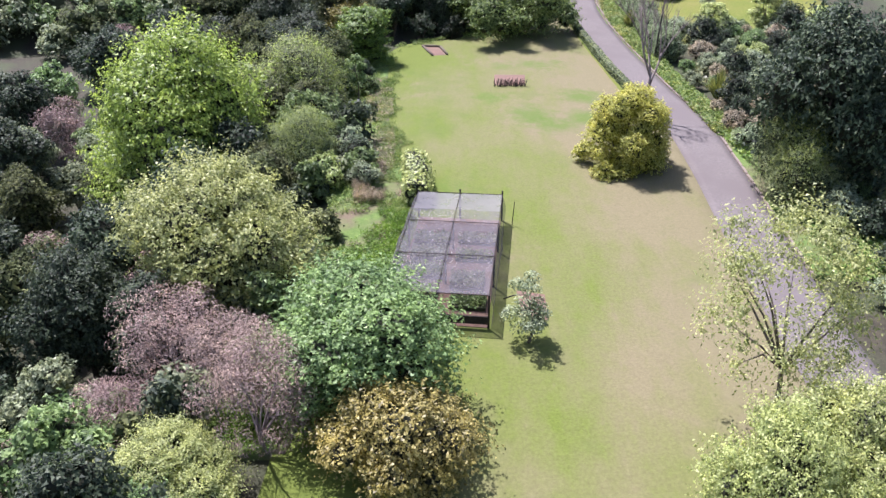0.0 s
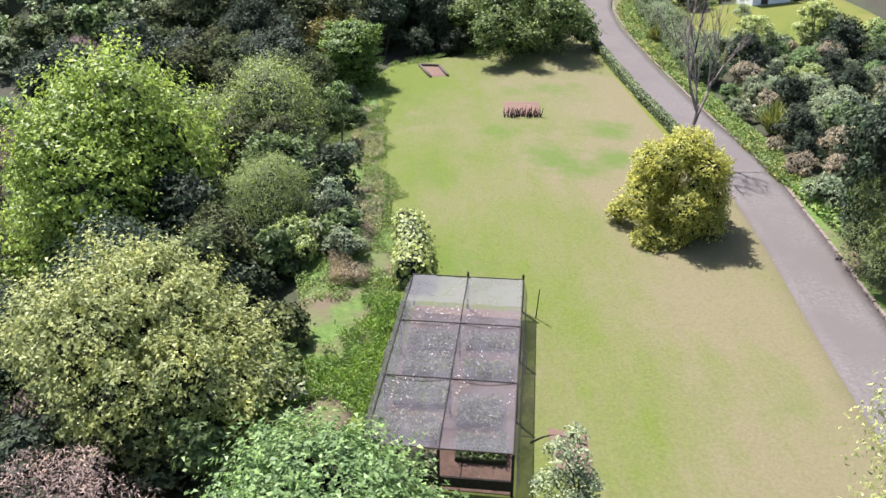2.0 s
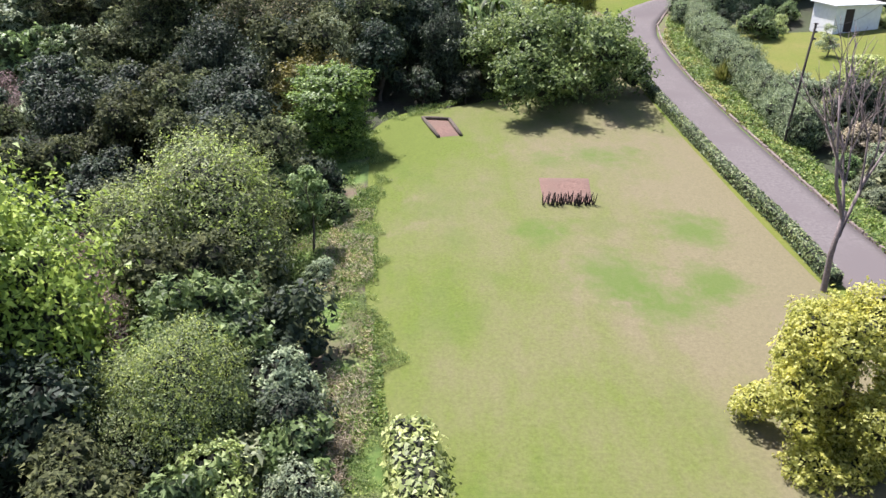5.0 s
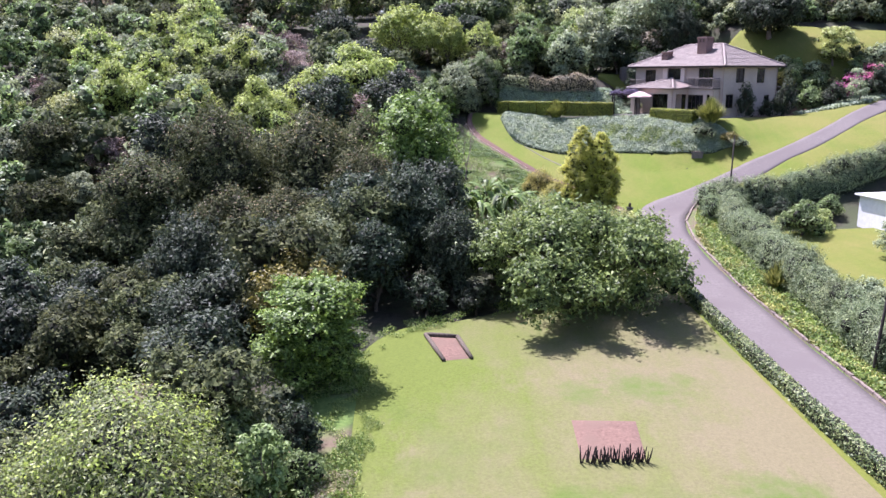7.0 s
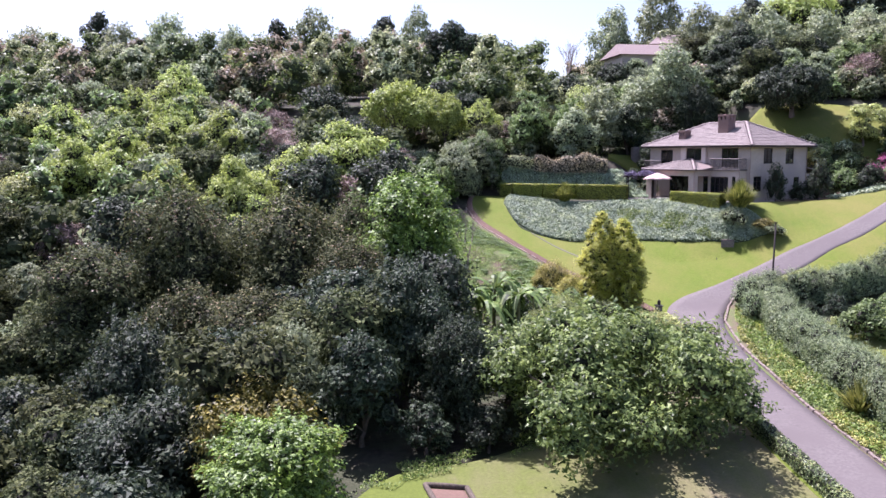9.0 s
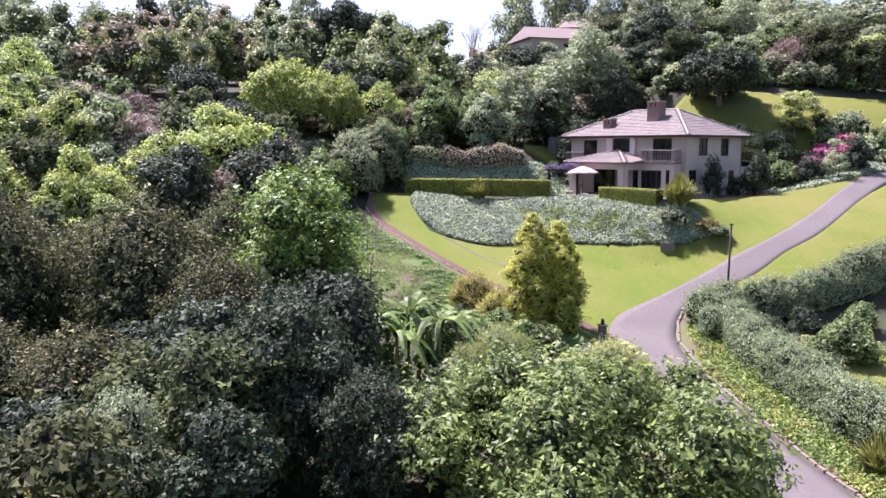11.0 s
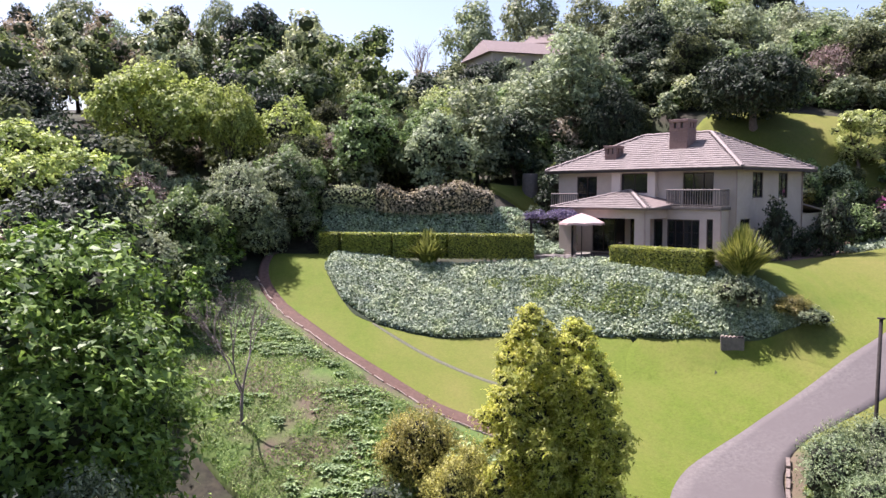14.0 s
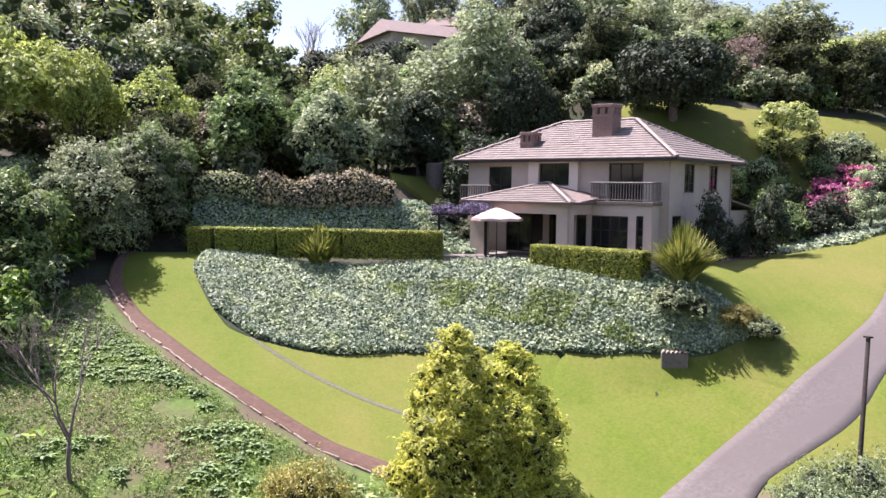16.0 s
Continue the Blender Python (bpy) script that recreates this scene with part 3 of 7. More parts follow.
def cores_of(clumps, size=0.52):
    """A small eight-sided lump in each clump, painted dark as its inner shade."""
    c = np.array(clumps)
    tips = np.array([(1, 0, 0), (0, 1, 0), (-1, 0, 0), (0, -1, 0)], float)
    out = []
    for i in range(4):
        for top in (1, -1):
            a, b, e = tips[i], tips[(i + 1) % 4], np.array([0, 0, 0.75 * top])
            out.append(np.stack([c[:, :3] + c[:, 3:] * size * v for v in ((a, b, e) if top > 0 else (b, a, e))], 1))
    return np.concatenate(out)


PROTO = {}


def plant(kind, place_at, grow=1.0, turn=0.0, group=""):
    """A tree or shrub of a kind on the ground: the first is built, the others are copies."""
    x, y = place_at[:2]
    z = place_at[2] if len(place_at) > 2 else ground_z(x, y)
    gx = grow if isinstance(grow, tuple) else (grow, grow, grow)
    m = pose(x, y, z - 0.1, 0, 0, turn) @ Matrix.Diagonal((*gx, 1))
    if kind in PROTO:
        return copy_thing(PROTO[kind], m @ Matrix.Diagonal((*(1 / k for k in PROTO[kind].scale), 1)))
    s = KINDS[kind]
    rng = np.random.default_rng(s.get("seed", sum(map(ord, kind))))
    lobes = s["shape"] in ("lobed", "plume")
    if s["shape"] == "plume":
        clumps = plume_crown(rng, s["height"], s["radius"], s["low"], s["lobes"], s["lump"])
    elif lobes:
        clumps = lobed_crown(rng, s["height"], s["radius"], s["low"], s.get("lobes", 12), s.get("top", 0.6), s.get("base", 0.14), s.get("lump", 1.0), s.get("belly", 0.42), s.get("taper", 0.0))
    else:
        clumps = crown_clumps(rng, s["shape"], s["height"], s["radius"], s["low"], s["clumps"], s.get("lump", 1.0))
    name, cat = s.get("name", "tree"), s.get("cat", "tree")
    ob = thing(name, Matrix(), s["label"], cat, s.get("group", ""))
    part("trunk", wood_of(rng, clumps, s["low"], s["trunk"], s.get("limbs", 7)), M[s.get("wood", "bark")], ob)
    if lobes:
        leaves = lobe_leaves(rng, clumps, s["leaves"], s["size"], s.get("slim", 0.6), s.get("droop", 0.2), s.get("rough", 1.0), s.get("up", 0.6), s.get("fill", 0.3))
    else:
        leaves = clump_leaves(rng, clumps, s["leaves"], s["size"], s.get("fill", 0.4), 0.55, s.get("slim", 0.55), s.get("droop", 0.2), s.get("small", False), s.get("gaps", 1.0))
    part("crown", quads_of("crown", leaves), M[s["leaf"]], ob)
    if "tips" in s:
        leaf, above, n_tips, words = s["tips"]
        high = [(c[0], c[1], c[2] + c[3] * 0.12, c[3]) for c in clumps if c[2] + c[3] > above * s["height"]]
        part("young_foliage", quads_of("young_foliage", lobe_leaves(rng, high, n_tips, s["size"], 0.6, 0.1, 1.3, 1.0, 0.1)), M[leaf], ob, words)
    # Lumps painted as the shade deep in the crown, seen through leaf gaps.
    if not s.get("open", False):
        part("inner_foliage", quads_of("inner_foliage", lobe_cores(clumps) if lobes else cores_of(clumps)), M["inner_shade"], ob)
    ob.matrix_basis = m
    PROTO[kind] = ob
    return ob


# ---- lie of the land ----
def lerp_table(tab, v):
    if v <= tab[0][0]:
        return tab[0][1]
    for (a, p), (b, q) in zip(tab, tab[1:]):
        if v <= b:
            return p + (q - p) * (v - a) / (b - a)
    return tab[-1][1]


def smooth(u):
    u = min(1.0, max(0.0, u))
    return u * u * (3 - 2 * u)


def side_of(line, x, y):
    """Distance to a polyline, positive on its left as one walks along it."""
    best, sign = 1e9, 1
    for (ax, ay), (bx, by) in zip(line, line[1:]):
        dx, dy = bx - ax, by - ay
        u = min(1.0, max(0.0, ((x - ax) * dx + (y - ay) * dy) / (dx * dx + dy * dy)))
        d = math.hypot(x - ax - u * dx, y - ay - u * dy)
        if d < best:
            best, sign = d, 1 if dx * (y - ay) - dy * (x - ax) > 0 else -1
    return best * sign


PROFILE = [(-60, -6), (0, -3), (32, -1.3), (49, 0), (70, 1.15), (81, 1.7), (106, 3.3), (112, 3.9), (134, 9.8), (140, 12.5), (146, 15.5), (160, 19), (200, 26), (260, 32.5), (340, 36), (900, 38)]
TERRACE = [(-6, 142), (5, 139), (13, 136.5), (20.5, 131.5), (23, 128.5), (26, 125), (28.5, 124.5), (31.5, 126.5), (36, 129.5), (44, 133)]
UPPER = [(0, 140.4), (5, 139.6), (9.5, 139.0), (13, 138.0), (17.3, 137.0), (22, 135.6), (26, 134)]
TERRACE_Z = 11.4
TILT = [(10, -1.1), (18.9, -0.35), (22, 0.05), (25, 0.9), (29, 2.1), (35, 3.7), (42, 4.5)]
RAVINE = [(-8, -60), (-7, 30), (-4.5, 48), (-5, 70), (-6, 84), (-2, 96), (8, 107), (13.5, 116), (11.5, 124), (5, 136), (-2, 144), (-30, 160)]


def ground_z(x, y):
    z = lerp_table(PROFILE, y) + lerp_table(TILT, x) * smooth((y - 104) / 16) * smooth((x - 4) / 10)
    z += 0.06 * max(0, min(x, 60) - 21) * (1 - smooth((y - 100) / 20))
    z += 2.5 * smooth((x - 22) / 8) * smooth((y - 134) / 8) + 2 * smooth((x - 60) / 60) * smooth((y - 140) / 40)
    z -= 7.0 * smooth((x + 2) / 22) * smooth((y - 180) / 70)
    if 100 < y < 165 and -20 < x < 60:
        wide = 7.6 - 2.5 * smooth((x - 17) / 7)
        u = min(1.0, max(0.0, side_of(TERRACE, x, y) / wide + 1))
        w = (0.7 * u + 0.3 * u * u) * (1 - smooth((y - 136 - 0.1 * max(0, 30 - x)) / 6))
        z += (max(TERRACE_Z, z - 1.5) - z) * w
        dx, dy = x - 29.18, y - 128.29
        hx, hy = 0.515 * dx - 0.857 * dy, 0.857 * dx + 0.515 * dy
        out = math.hypot(max(-15 - hx, 0, hx - 1.5), max(-4.5 - hy, 0, hy - 10.5))
        u = min(1.0, out / 5)
        z += (TERRACE_Z - z) * ((0.5 + 0.5 * (1 - u)) * (1 - u))
    z += 0.9 * math.exp(-((x - 27.8) ** 2 + (y - 121.2) ** 2) / 5.0) if abs(x - 27.8) < 8 and abs(y - 121.2) < 8 else 0.0
    if 130 < y < 155 and 0 < x < 26:
        z += 2.7 * smooth((side_of(UPPER, x, y) + 0.4) / 2.6) * smooth((22.5 - x) / 4) * smooth((x - 4.2) / 2.5) * (1 - smooth((y - 139.5) / 11))
    if x < 20 and y < 125:
        d = side_of(RAVINE, x, y)
        if d > 0:
            z -= 6.0 * smooth(d / 16) * smooth((125 - y) / 22)
    return z


KINDS = {
    "silver_big": dict(shape="lobed", lobes=18, height=8.0, radius=3.4, low=1.0, trunk=0.2, leaves=18000, small=True, size=0.18, leaf="grey_green", label="silvery grey-green tree in the ravine"),
    "olive_big": dict(tips=("golden_brown", 0.84, 700, "rusty brown young leaves"), shape="lobed", lobes=18, height=13.0, radius=4.4, low=2.0, trunk=0.28, leaves=27000, small=True, size=0.2, leaf="olive", label="tall olive-brown leafed tree in the ravine", rough=1.5),
    "forest_dark": dict(small=True, shape="lobed", lobes=12, height=8.5, radius=3.2, low=0.7, trunk=0.18, leaves=5824, size=0.275, leaf="dark", label="dark glossy evergreen tree in dense woodland", group="woodland trees"),
    "forest_dark_b": dict(small=True, shape="lobed", lobes=12, height=7.0, radius=2.8, low=0.7, trunk=0.16, leaves=5824, size=0.275, leaf="dark", label="dark glossy evergreen tree in dense woodland", group="woodland trees"),
    "forest_olive": dict(small=True, shape="lobed", lobes=12, height=7.5, radius=3.0, low=0.7, trunk=0.17, leaves=5824, size=0.275, leaf="olive", label="olive-brown leafed tree in dense woodland", group="woodland trees"),
    "forest_mid": dict(small=True, shape="lobed", lobes=12, height=7.0, radius=3.0, low=0.7, trunk=0.17, leaves=5824, size=0.275, leaf="mid", label="green broadleaf tree in dense woodland", group="woodland trees"),
    "forest_grey": dict(small=True, shape="lobed", lobes=12, height=6.0, radius=2.8, low=0.7, trunk=0.14, leaves=5824, size=0.253, leaf="grey_green", label="grey-green small-leafed tree in dense woodland", group="woodland trees"),
    "forest_pale": dict(small=True, shape="lobed", lobes=12, height=6.6, radius=3.1, low=0.7, trunk=0.14, leaves=5824, size=0.253, leaf="pale", label="pale yellow-green small-leafed tree in dense woodland", group="woodland trees"),
    "forest_lime": dict(small=True, shape="lobed", lobes=12, height=8.0, radius=3.8, low=0.7, trunk=0.2, leaves=6048, size=0.275, leaf="lime", label="bright lime-green tree in woodland", group="woodland trees"),
    "lime_big": dict(open=False, small=True, shape="lobed", lobes=18, height=10.5, radius=5.0, low=1.2, trunk=0.3, leaves=46000, size=0.18, leaf="lime_soft", label="large lime-green feathery tree beside the lawn", rough=1.5),
    "lime_hill": dict(open=False, small=True, shape="lobed", lobes=18, height=10.5, radius=5.0, low=1.2, trunk=0.3, leaves=15000, size=0.31, leaf="lime", label="broad lime-green feathery tree on the hillside"),
    "grey_big": dict(small=True, shape="lobed", lobes=22, height=7.5, radius=4.0, low=0.4, trunk=0.22, leaves=44000, size=0.12, leaf="sage_green", slim=0.4, tips=("lime_soft", 0.66, 9000, "yellow-green young leaves"), label="large grey-green shrubby tree at woodland edge", rough=1.9, fill=0.45),
    "hedge_shrub": dict(small=True, shape="lobed", lobes=12, height=2.9, radius=1.75, low=0.05, base=0.0, trunk=0.06, leaves=7500, size=0.11, leaf="grey_hedge", slim=0.4, label="billowy grey-green shrub in the drive's hedge", cat="shrub", name="shrub", group="shrubs of the grey hedge", rough=1.7),
    "pale_big": dict(small=True, shape="lobed", lobes=18, height=6.5, radius=4.2, low=0.8, trunk=0.2, leaves=40000, size=0.135, leaf="pale", label="broad pale yellow-green bush at woodland edge", cat="bush", name="bush", rough=1.5),
    "mid_big": dict(small=True, shape="lobed", lobes=18, height=7.5, radius=4.2, low=0.4, trunk=0.24, leaves=36000, size=0.165, leaf="mid", label="leafy green broadleaf tree with dense crown", rough=1.5),
    "brown_big": dict(open=True, shape="round", height=5.0, radius=3.2, low=0.8, clumps=52, trunk=0.14, leaves=12000, size=0.17, leaf="brown", slim=0.2, label="leafless brown twiggy bush among trees", cat="bush", name="bush", wood="twig"),
    "dark_big": dict(small=True, shape="lobed", lobes=18, height=8.0, radius=4.0, low=0.4, trunk=0.24, leaves=26000, size=0.2, leaf="dark", label="dark green tree with glossy leaves", rough=1.5),
    "shrub_grey": dict(small=True, shape="lobed", height=1.9, radius=1.3, low=0.2, clumps=30, trunk=0.06, leaves=2700, size=0.12, leaf="grey_green", label="grey-green garden shrub beside the drive", cat="shrub", name="shrub", group="garden shrubs", lobes=9),
    "shrub_brown": dict(small=True, shape="lobed", height=1.9, radius=1.3, low=0.2, clumps=30, trunk=0.06, leaves=2700, size=0.12, leaf="dusty", label="dusty brown twiggy garden shrub beside the drive", cat="shrub", name="shrub", group="garden shrubs", lobes=9),
    "shrub_dark": dict(small=True, shape="lobed", height=2.4, radius=1.4, low=0.2, clumps=30, trunk=0.07, leaves=2700, size=0.13, leaf="dark", label="dark green rounded garden shrub", cat="shrub", name="shrub", group="garden shrubs", lobes=9),
    "shrub_mid": dict(small=True, shape="lobed", height=2.0, radius=1.4, low=0.2, clumps=30, trunk=0.07, leaves=2700, size=0.13, leaf="mid", label="green leafy garden shrub in a bed", cat="shrub", name="shrub", group="garden shrubs", lobes=9),
    "shrub_pale": dict(small=True, shape="lobed", height=1.6, radius=1.2, low=0.1, clumps=27, trunk=0.05, leaves=2700, size=0.12, leaf="pale", label="pale yellow-green leafy garden shrub", cat="shrub", name="shrub", group="garden shrubs", lobes=9),
    "gold_round": dict(shape="lobed", lobes=40, base=0.0, top=0.95, belly=0.08, lump=0.66, rough=1.1, height=6.4, radius=3.3, low=-0.3, trunk=0.22, leaves=46000, size=0.14, leaf="gold", limbs=5, label="dense golden yellow conifer bush on the lawn", cat="bush", name="bush"),
    "gold_cone": dict(shape="plume", lobes=84, lump=0.27, rough=1.7, height=8.0, radius=2.0, low=0.1, trunk=0.2, leaves=52000, size=0.13, slim=0.4, up=1.0, leaf="gold_green", limbs=5, label="golden conifer with a pointed dense top", cat="conifer", name="conifer"),
    "canopy": dict(shape="lobed", lobes=30, base=0.1, top=1.0, belly=0.15, lump=0.46, height=6.2, radius=7.0, low=0.8, trunk=0.28, leaves=46000, size=0.23, fill=0.6, rough=1.8, leaf="dark_green", limbs=20, open=False, label="wide low evergreen tree at the lawn's end"),
    "upright": dict(small=True, shape="lobed", lobes=22, rough=1.6, height=7.6, radius=2.5, low=0.5, trunk=0.16, leaves=26000, size=0.17, leaf="bright", label="round green tree at the edge of the lawn"),
    "young_tree": dict(small=True, open=True, shape="lobed", lobes=20, rough=1.8, fill=0.7, lump=0.8, height=5.5, radius=3.1, low=0.6, trunk=0.14, leaves=15000, size=0.19, leaf="young", limbs=16, label="airy tree with golden brown young leaves"),
    "bright_tree": dict(shape="lobed", lobes=18, height=13.5, radius=4.2, low=0.8, trunk=0.25, leaves=44000, small=True, size=0.2, leaf="bright", label="tall bright green broadleaf tree below the lawn", rough=1.5),
    "magnolia": dict(small=True, shape="lobed", lobes=18, height=6.4, radius=4.4, low=1.3, trunk=0.35, leaves=15680, size=0.286, leaf="dark", label="dark round-headed tree on the upper lawn"),
    "light_tree": dict(small=True, shape="round", height=5.5, radius=2.2, low=1.2, clumps=45, trunk=0.12, leaves=8000, size=0.2, leaf="pale", label="light green young tree beside the house"),
    "small_tree": dict(open=True, shape="column", height=3.4, radius=1.3, low=0.8, clumps=33, trunk=0.08, leaves=2800, size=0.14, leaf="grey_green", label="small sparse tree beside the shade house"),
    "sapling": dict(open=True, shape="column", height=4.4, radius=1.1, low=1.8, clumps=30, trunk=0.06, leaves=1872, size=0.20, leaf="mid", label="slim sapling at the woodland edge"),
    "sparse_pale": dict(small=True, open=True, shape="round", height=9.0, radius=4.2, low=2.4, clumps=70, trunk=0.12, leaves=13000, size=0.13, leaf="pale", limbs=12, fill=0.95, label="thinly leafed pale tree beside the drive"),
    "golden_shrub": dict(small=True, shape="lobed", lobes=12, height=4.2, radius=3.0, low=0.5, trunk=0.1, leaves=16000, size=0.13, leaf="golden_olive", label="golden-brown leafed bush beside the lawn", cat="bush", name="bush", rough=1.5),
    "feather": dict(open=True, rough=1.5, fill=0.8, limbs=14, small=True, shape="lobed", lobes=12, height=9.5, radius=3.6, low=1.5, trunk=0.2, leaves=7280, size=0.363, leaf="grey_green", label="tall airy grey-green tree on the skyline", group="skyline trees"),
    "skyline_dark": dict(small=True, shape="lobed", lobes=12, height=11, radius=3.2, low=0.6, trunk=0.25, leaves=6160, size=0.374, leaf="dark", label="tall dark evergreen on the skyline", group="skyline trees"),
    "yellow_dome": dict(shape="lobed", lobes=16, base=0.45, top=0.75, belly=0.5, height=9.0, radius=5.0, low=2.6, trunk=0.25, leaves=15000, size=0.3, lump=0.8, open=True, fill=0.7, leaf="lime", limbs=16, label="dome-shaped yellow-green tree on the hillside"),
    "brown_small": dict(lump=1.2, open=True, small=True, shape="round", height=5.0, radius=2.8, low=0.6, clumps=37, trunk=0.12, leaves=3715, size=0.27, leaf="brown", slim=0.25, label="leafless brown tree in dense woodland", wood="twig", group="woodland trees"),
    "pink_bush": dict(shape="round", height=3.6, radius=2.6, low=0.3, clumps=45, trunk=0.1, leaves=4050, size=0.22, leaf="pink", label="magenta flowering bush beside the house", cat="bush", name="bush"),
}


def drape(name, left, right, material, steps, across, lift, label, category="", curve=True):
    """A sheet laid over the ground between two lines of places."""
    def along(line, u):
        lens = [0.0]
        for p, q in zip(line, line[1:]):
            lens.append(lens[-1] + math.dist(p, q))
        d = u * lens[-1]
        for i in range(len(line) - 1):
            if d <= lens[i + 1] or i == len(line) - 2:
                k = (d - lens[i]) / (lens[i + 1] - lens[i])
                p0, p1, p2, p3 = (Vector(line[max(0, min(len(line) - 1, j))]) for j in (i - 1, i, i + 1, i + 2))
                if not curve:
                    return p1.lerp(p2, k)
                return 0.5 * (2 * p1 + (p2 - p0) * k + (2 * p0 - 5 * p1 + 4 * p2 - p3) * k * k + (3 * p1 - p0 - 3 * p2 + p3) * k ** 3)
    verts, faces = [], []
    for i in range(steps + 1):
        a, b = along(left, i / steps), along(right, i / steps)
        for j in range(across + 1):
            q = a.lerp(b, j / across)
            verts.append((q.x, q.y, ground_z(q.x, q.y) + lift))
    w = across + 1
    for i in range(steps):
        for j in range(across):
            faces.append((i * w + j, i * w + j + 1, (i + 1) * w + j + 1, (i + 1) * w + j))
    rim = [j for j in range(w)] + [i * w + across for i in range(1, steps + 1)] + [steps * w + j for j in range(across - 1, -1, -1)] + [i * w for i in range(steps - 1, 0, -1)]
    first = len(verts)
    verts += [(verts[k][0], verts[k][1], verts[k][2] - lift - 0.55) for k in rim]
    for i, k in enumerate(rim):
        j = (i + 1) % len(rim)
        faces.append((k, first + i, first + j, rim[j]))
    ob = part(name, mesh_of(name, verts, faces, flat=False), material)
    return tagged(ob, label, category or name, "", "structure")


# ---- ground ----
xs = np.unique(np.concatenate([np.arange(-400, -60, 20), np.arange(-60, -12, 3), np.arange(-12, 52, 1.0), np.arange(52, 80, 4), np.arange(80, 401, 20)]))
ys = np.unique(np.concatenate([np.arange(-80, 10, 10), np.arange(10, 150, 1.0), np.arange(150, 230, 4), np.arange(230, 900, 20)]))
gv = [(x, y, ground_z(x, y) - 0.26) for y in ys for x in xs]
nx = len(xs)
gf = [(j * nx + i, j * nx + i + 1, (j + 1) * nx + i + 1, (j + 1) * nx + i) for j in range(len(ys) - 1) for i in range(nx - 1)]
tagged(part("ground", mesh_of("ground", gv, gf, flat=False), M["soil"]), "leaf-littered soil and rough grass over a hilly garden", "ground", "", "structure")

DRIVE = [(16.6, -10), (17, 20), (17.4, 37), (18.6, 58), (17.7, 69), (16.8, 91), (17.2, 102), (18.0, 109), (20.2, 112.9), (23, 115.2), (27, 117.1), (31.5, 118.9), (36, 121), (43, 125.8), (50, 131), (62, 138)]
ROAD_LEFT = [(14.9, -10), (15.3, 20), (15.7, 37), (16.9, 58), (16.0, 69), (15.1, 91), (15.5, 102), (16.0, 108.5), (16.8, 112.1), (18.4, 114.2), (20.5, 115.4), (23, 116.4), (28, 117.9), (32.4, 119.3), (35.8, 120.8), (42.3, 125.7), (50, 132), (62, 139)]
ROAD_RIGHT = [(18.3, -10), (18.7, 20), (19.1, 37), (20.3, 58), (19.4, 69), (18.5, 91), (18.9, 102), (20.0, 108.5), (21.5, 112.0), (22.6, 113.6), (24.0, 114.5), (26, 114.9), (29, 115.5), (32.2, 117.0), (35.9, 118.3), (42, 122.8), (50, 129), (62, 136)]


def offset_line(line, d):
    out = []
    for i, p in enumerate(line):
        a, b = Vector(line[max(0, i - 1)]), Vector(line[min(len(line) - 1, i + 1)])
        t = (b - a).normalized()
        out.append((p[0] + t.y * d, p[1] - t.x * d))
    return out


drape("road", ROAD_LEFT, ROAD_RIGHT, M["drive"], 260, 6, 0.07, "worn greyish-mauve asphalt garden drive", "drive")
LAWN_EDGE = [(-9, -30), (-7, 10), (-6, 30), (-2.5, 44), (-3.2, 52), (-4.6, 62), (-5.2, 72), (-5.4, 79.5), (-3.4, 83.6), (0.6, 85.2), (5, 88.5), (9, 93)]
LAWN_RIGHT = [(15, -30), (15.2, 10), (15.4, 30), (16.6, 52), (16.7, 58), (16, 66), (15.6, 72), (15.2, 80), (14.9, 86), (15.0, 92), (15.2, 98)]
drape("lawn", LAWN_EDGE, LAWN_RIGHT, M["lawn_low"], 150, 24, 0.04, "sunlit lawn of green and dry tan grass", "lawn")
TRACK = [(16.2, 109.8), (14.2, 114.5), (11.7, 118.7), (9.3, 120.9), (7.4, 123.1), (5.4, 125.8), (2.9, 130.4), (1.6, 134.3), (2.2, 139)]
IVY_FOOT = [(46, 124), (36, 121.6), (30, 119.5), (27.1, 119.1), (23.8, 120.3), (18.8, 125.1), (14, 127.8), (7.8, 129.9), (5.3, 135.5), (5.5, 139)]
drape("lawn", TRACK, [(17.5, 112.5), (19.3, 116), (20.6, 120), (20.0, 125.6), (14, 128.8), (8.5, 131), (6.2, 139)], M["lawn_high"], 90, 20, 0.04, "mown bright green lawn below the house", "lawn")
drape("lawn", [(16.6, 111.8), (18.4, 114), (20.5, 115.2), (23, 116.2), (28, 117.7), (32.4, 119.1)], [(17.6, 114.5), (19.0, 118), (20, 123), (22.5, 124), (25.5, 123), (29.5, 122.4)], M["lawn_high"], 60, 20, 0.046, "mown bright green lawn beside the drive", "lawn")

drape("lawn", [(28, 117.6), (32.4, 119.1), (35.8, 120.5), (42.3, 125.4), (51, 132)], [(24.8, 121.8), (30, 126.4), (34, 129.2), (39, 131.6), (47, 136)], M["lawn_high"], 40, 12, 0.05, "mown green lawn between house and drive", "lawn")
drape("lawn", [(24, 114.7), (29, 115.7), (32.2, 117.2), (35.9, 118.5), (42, 123), (56, 133)], [(24.5, 111.6), (29, 112.4), (34, 113.2), (40, 115.5), (46, 119), (60, 129)], M["lawn_high"], 40, 8, 0.05, "strip of green lawn beyond the drive", "lawn")
drape("lawn", [(24.5, 87), (24.8, 94), (25.5, 104)], [(42, 86), (44, 94), (44, 103)], M["lawn_high"], 40, 14, 0.05, "green garden lawn behind a tall hedge", "lawn")
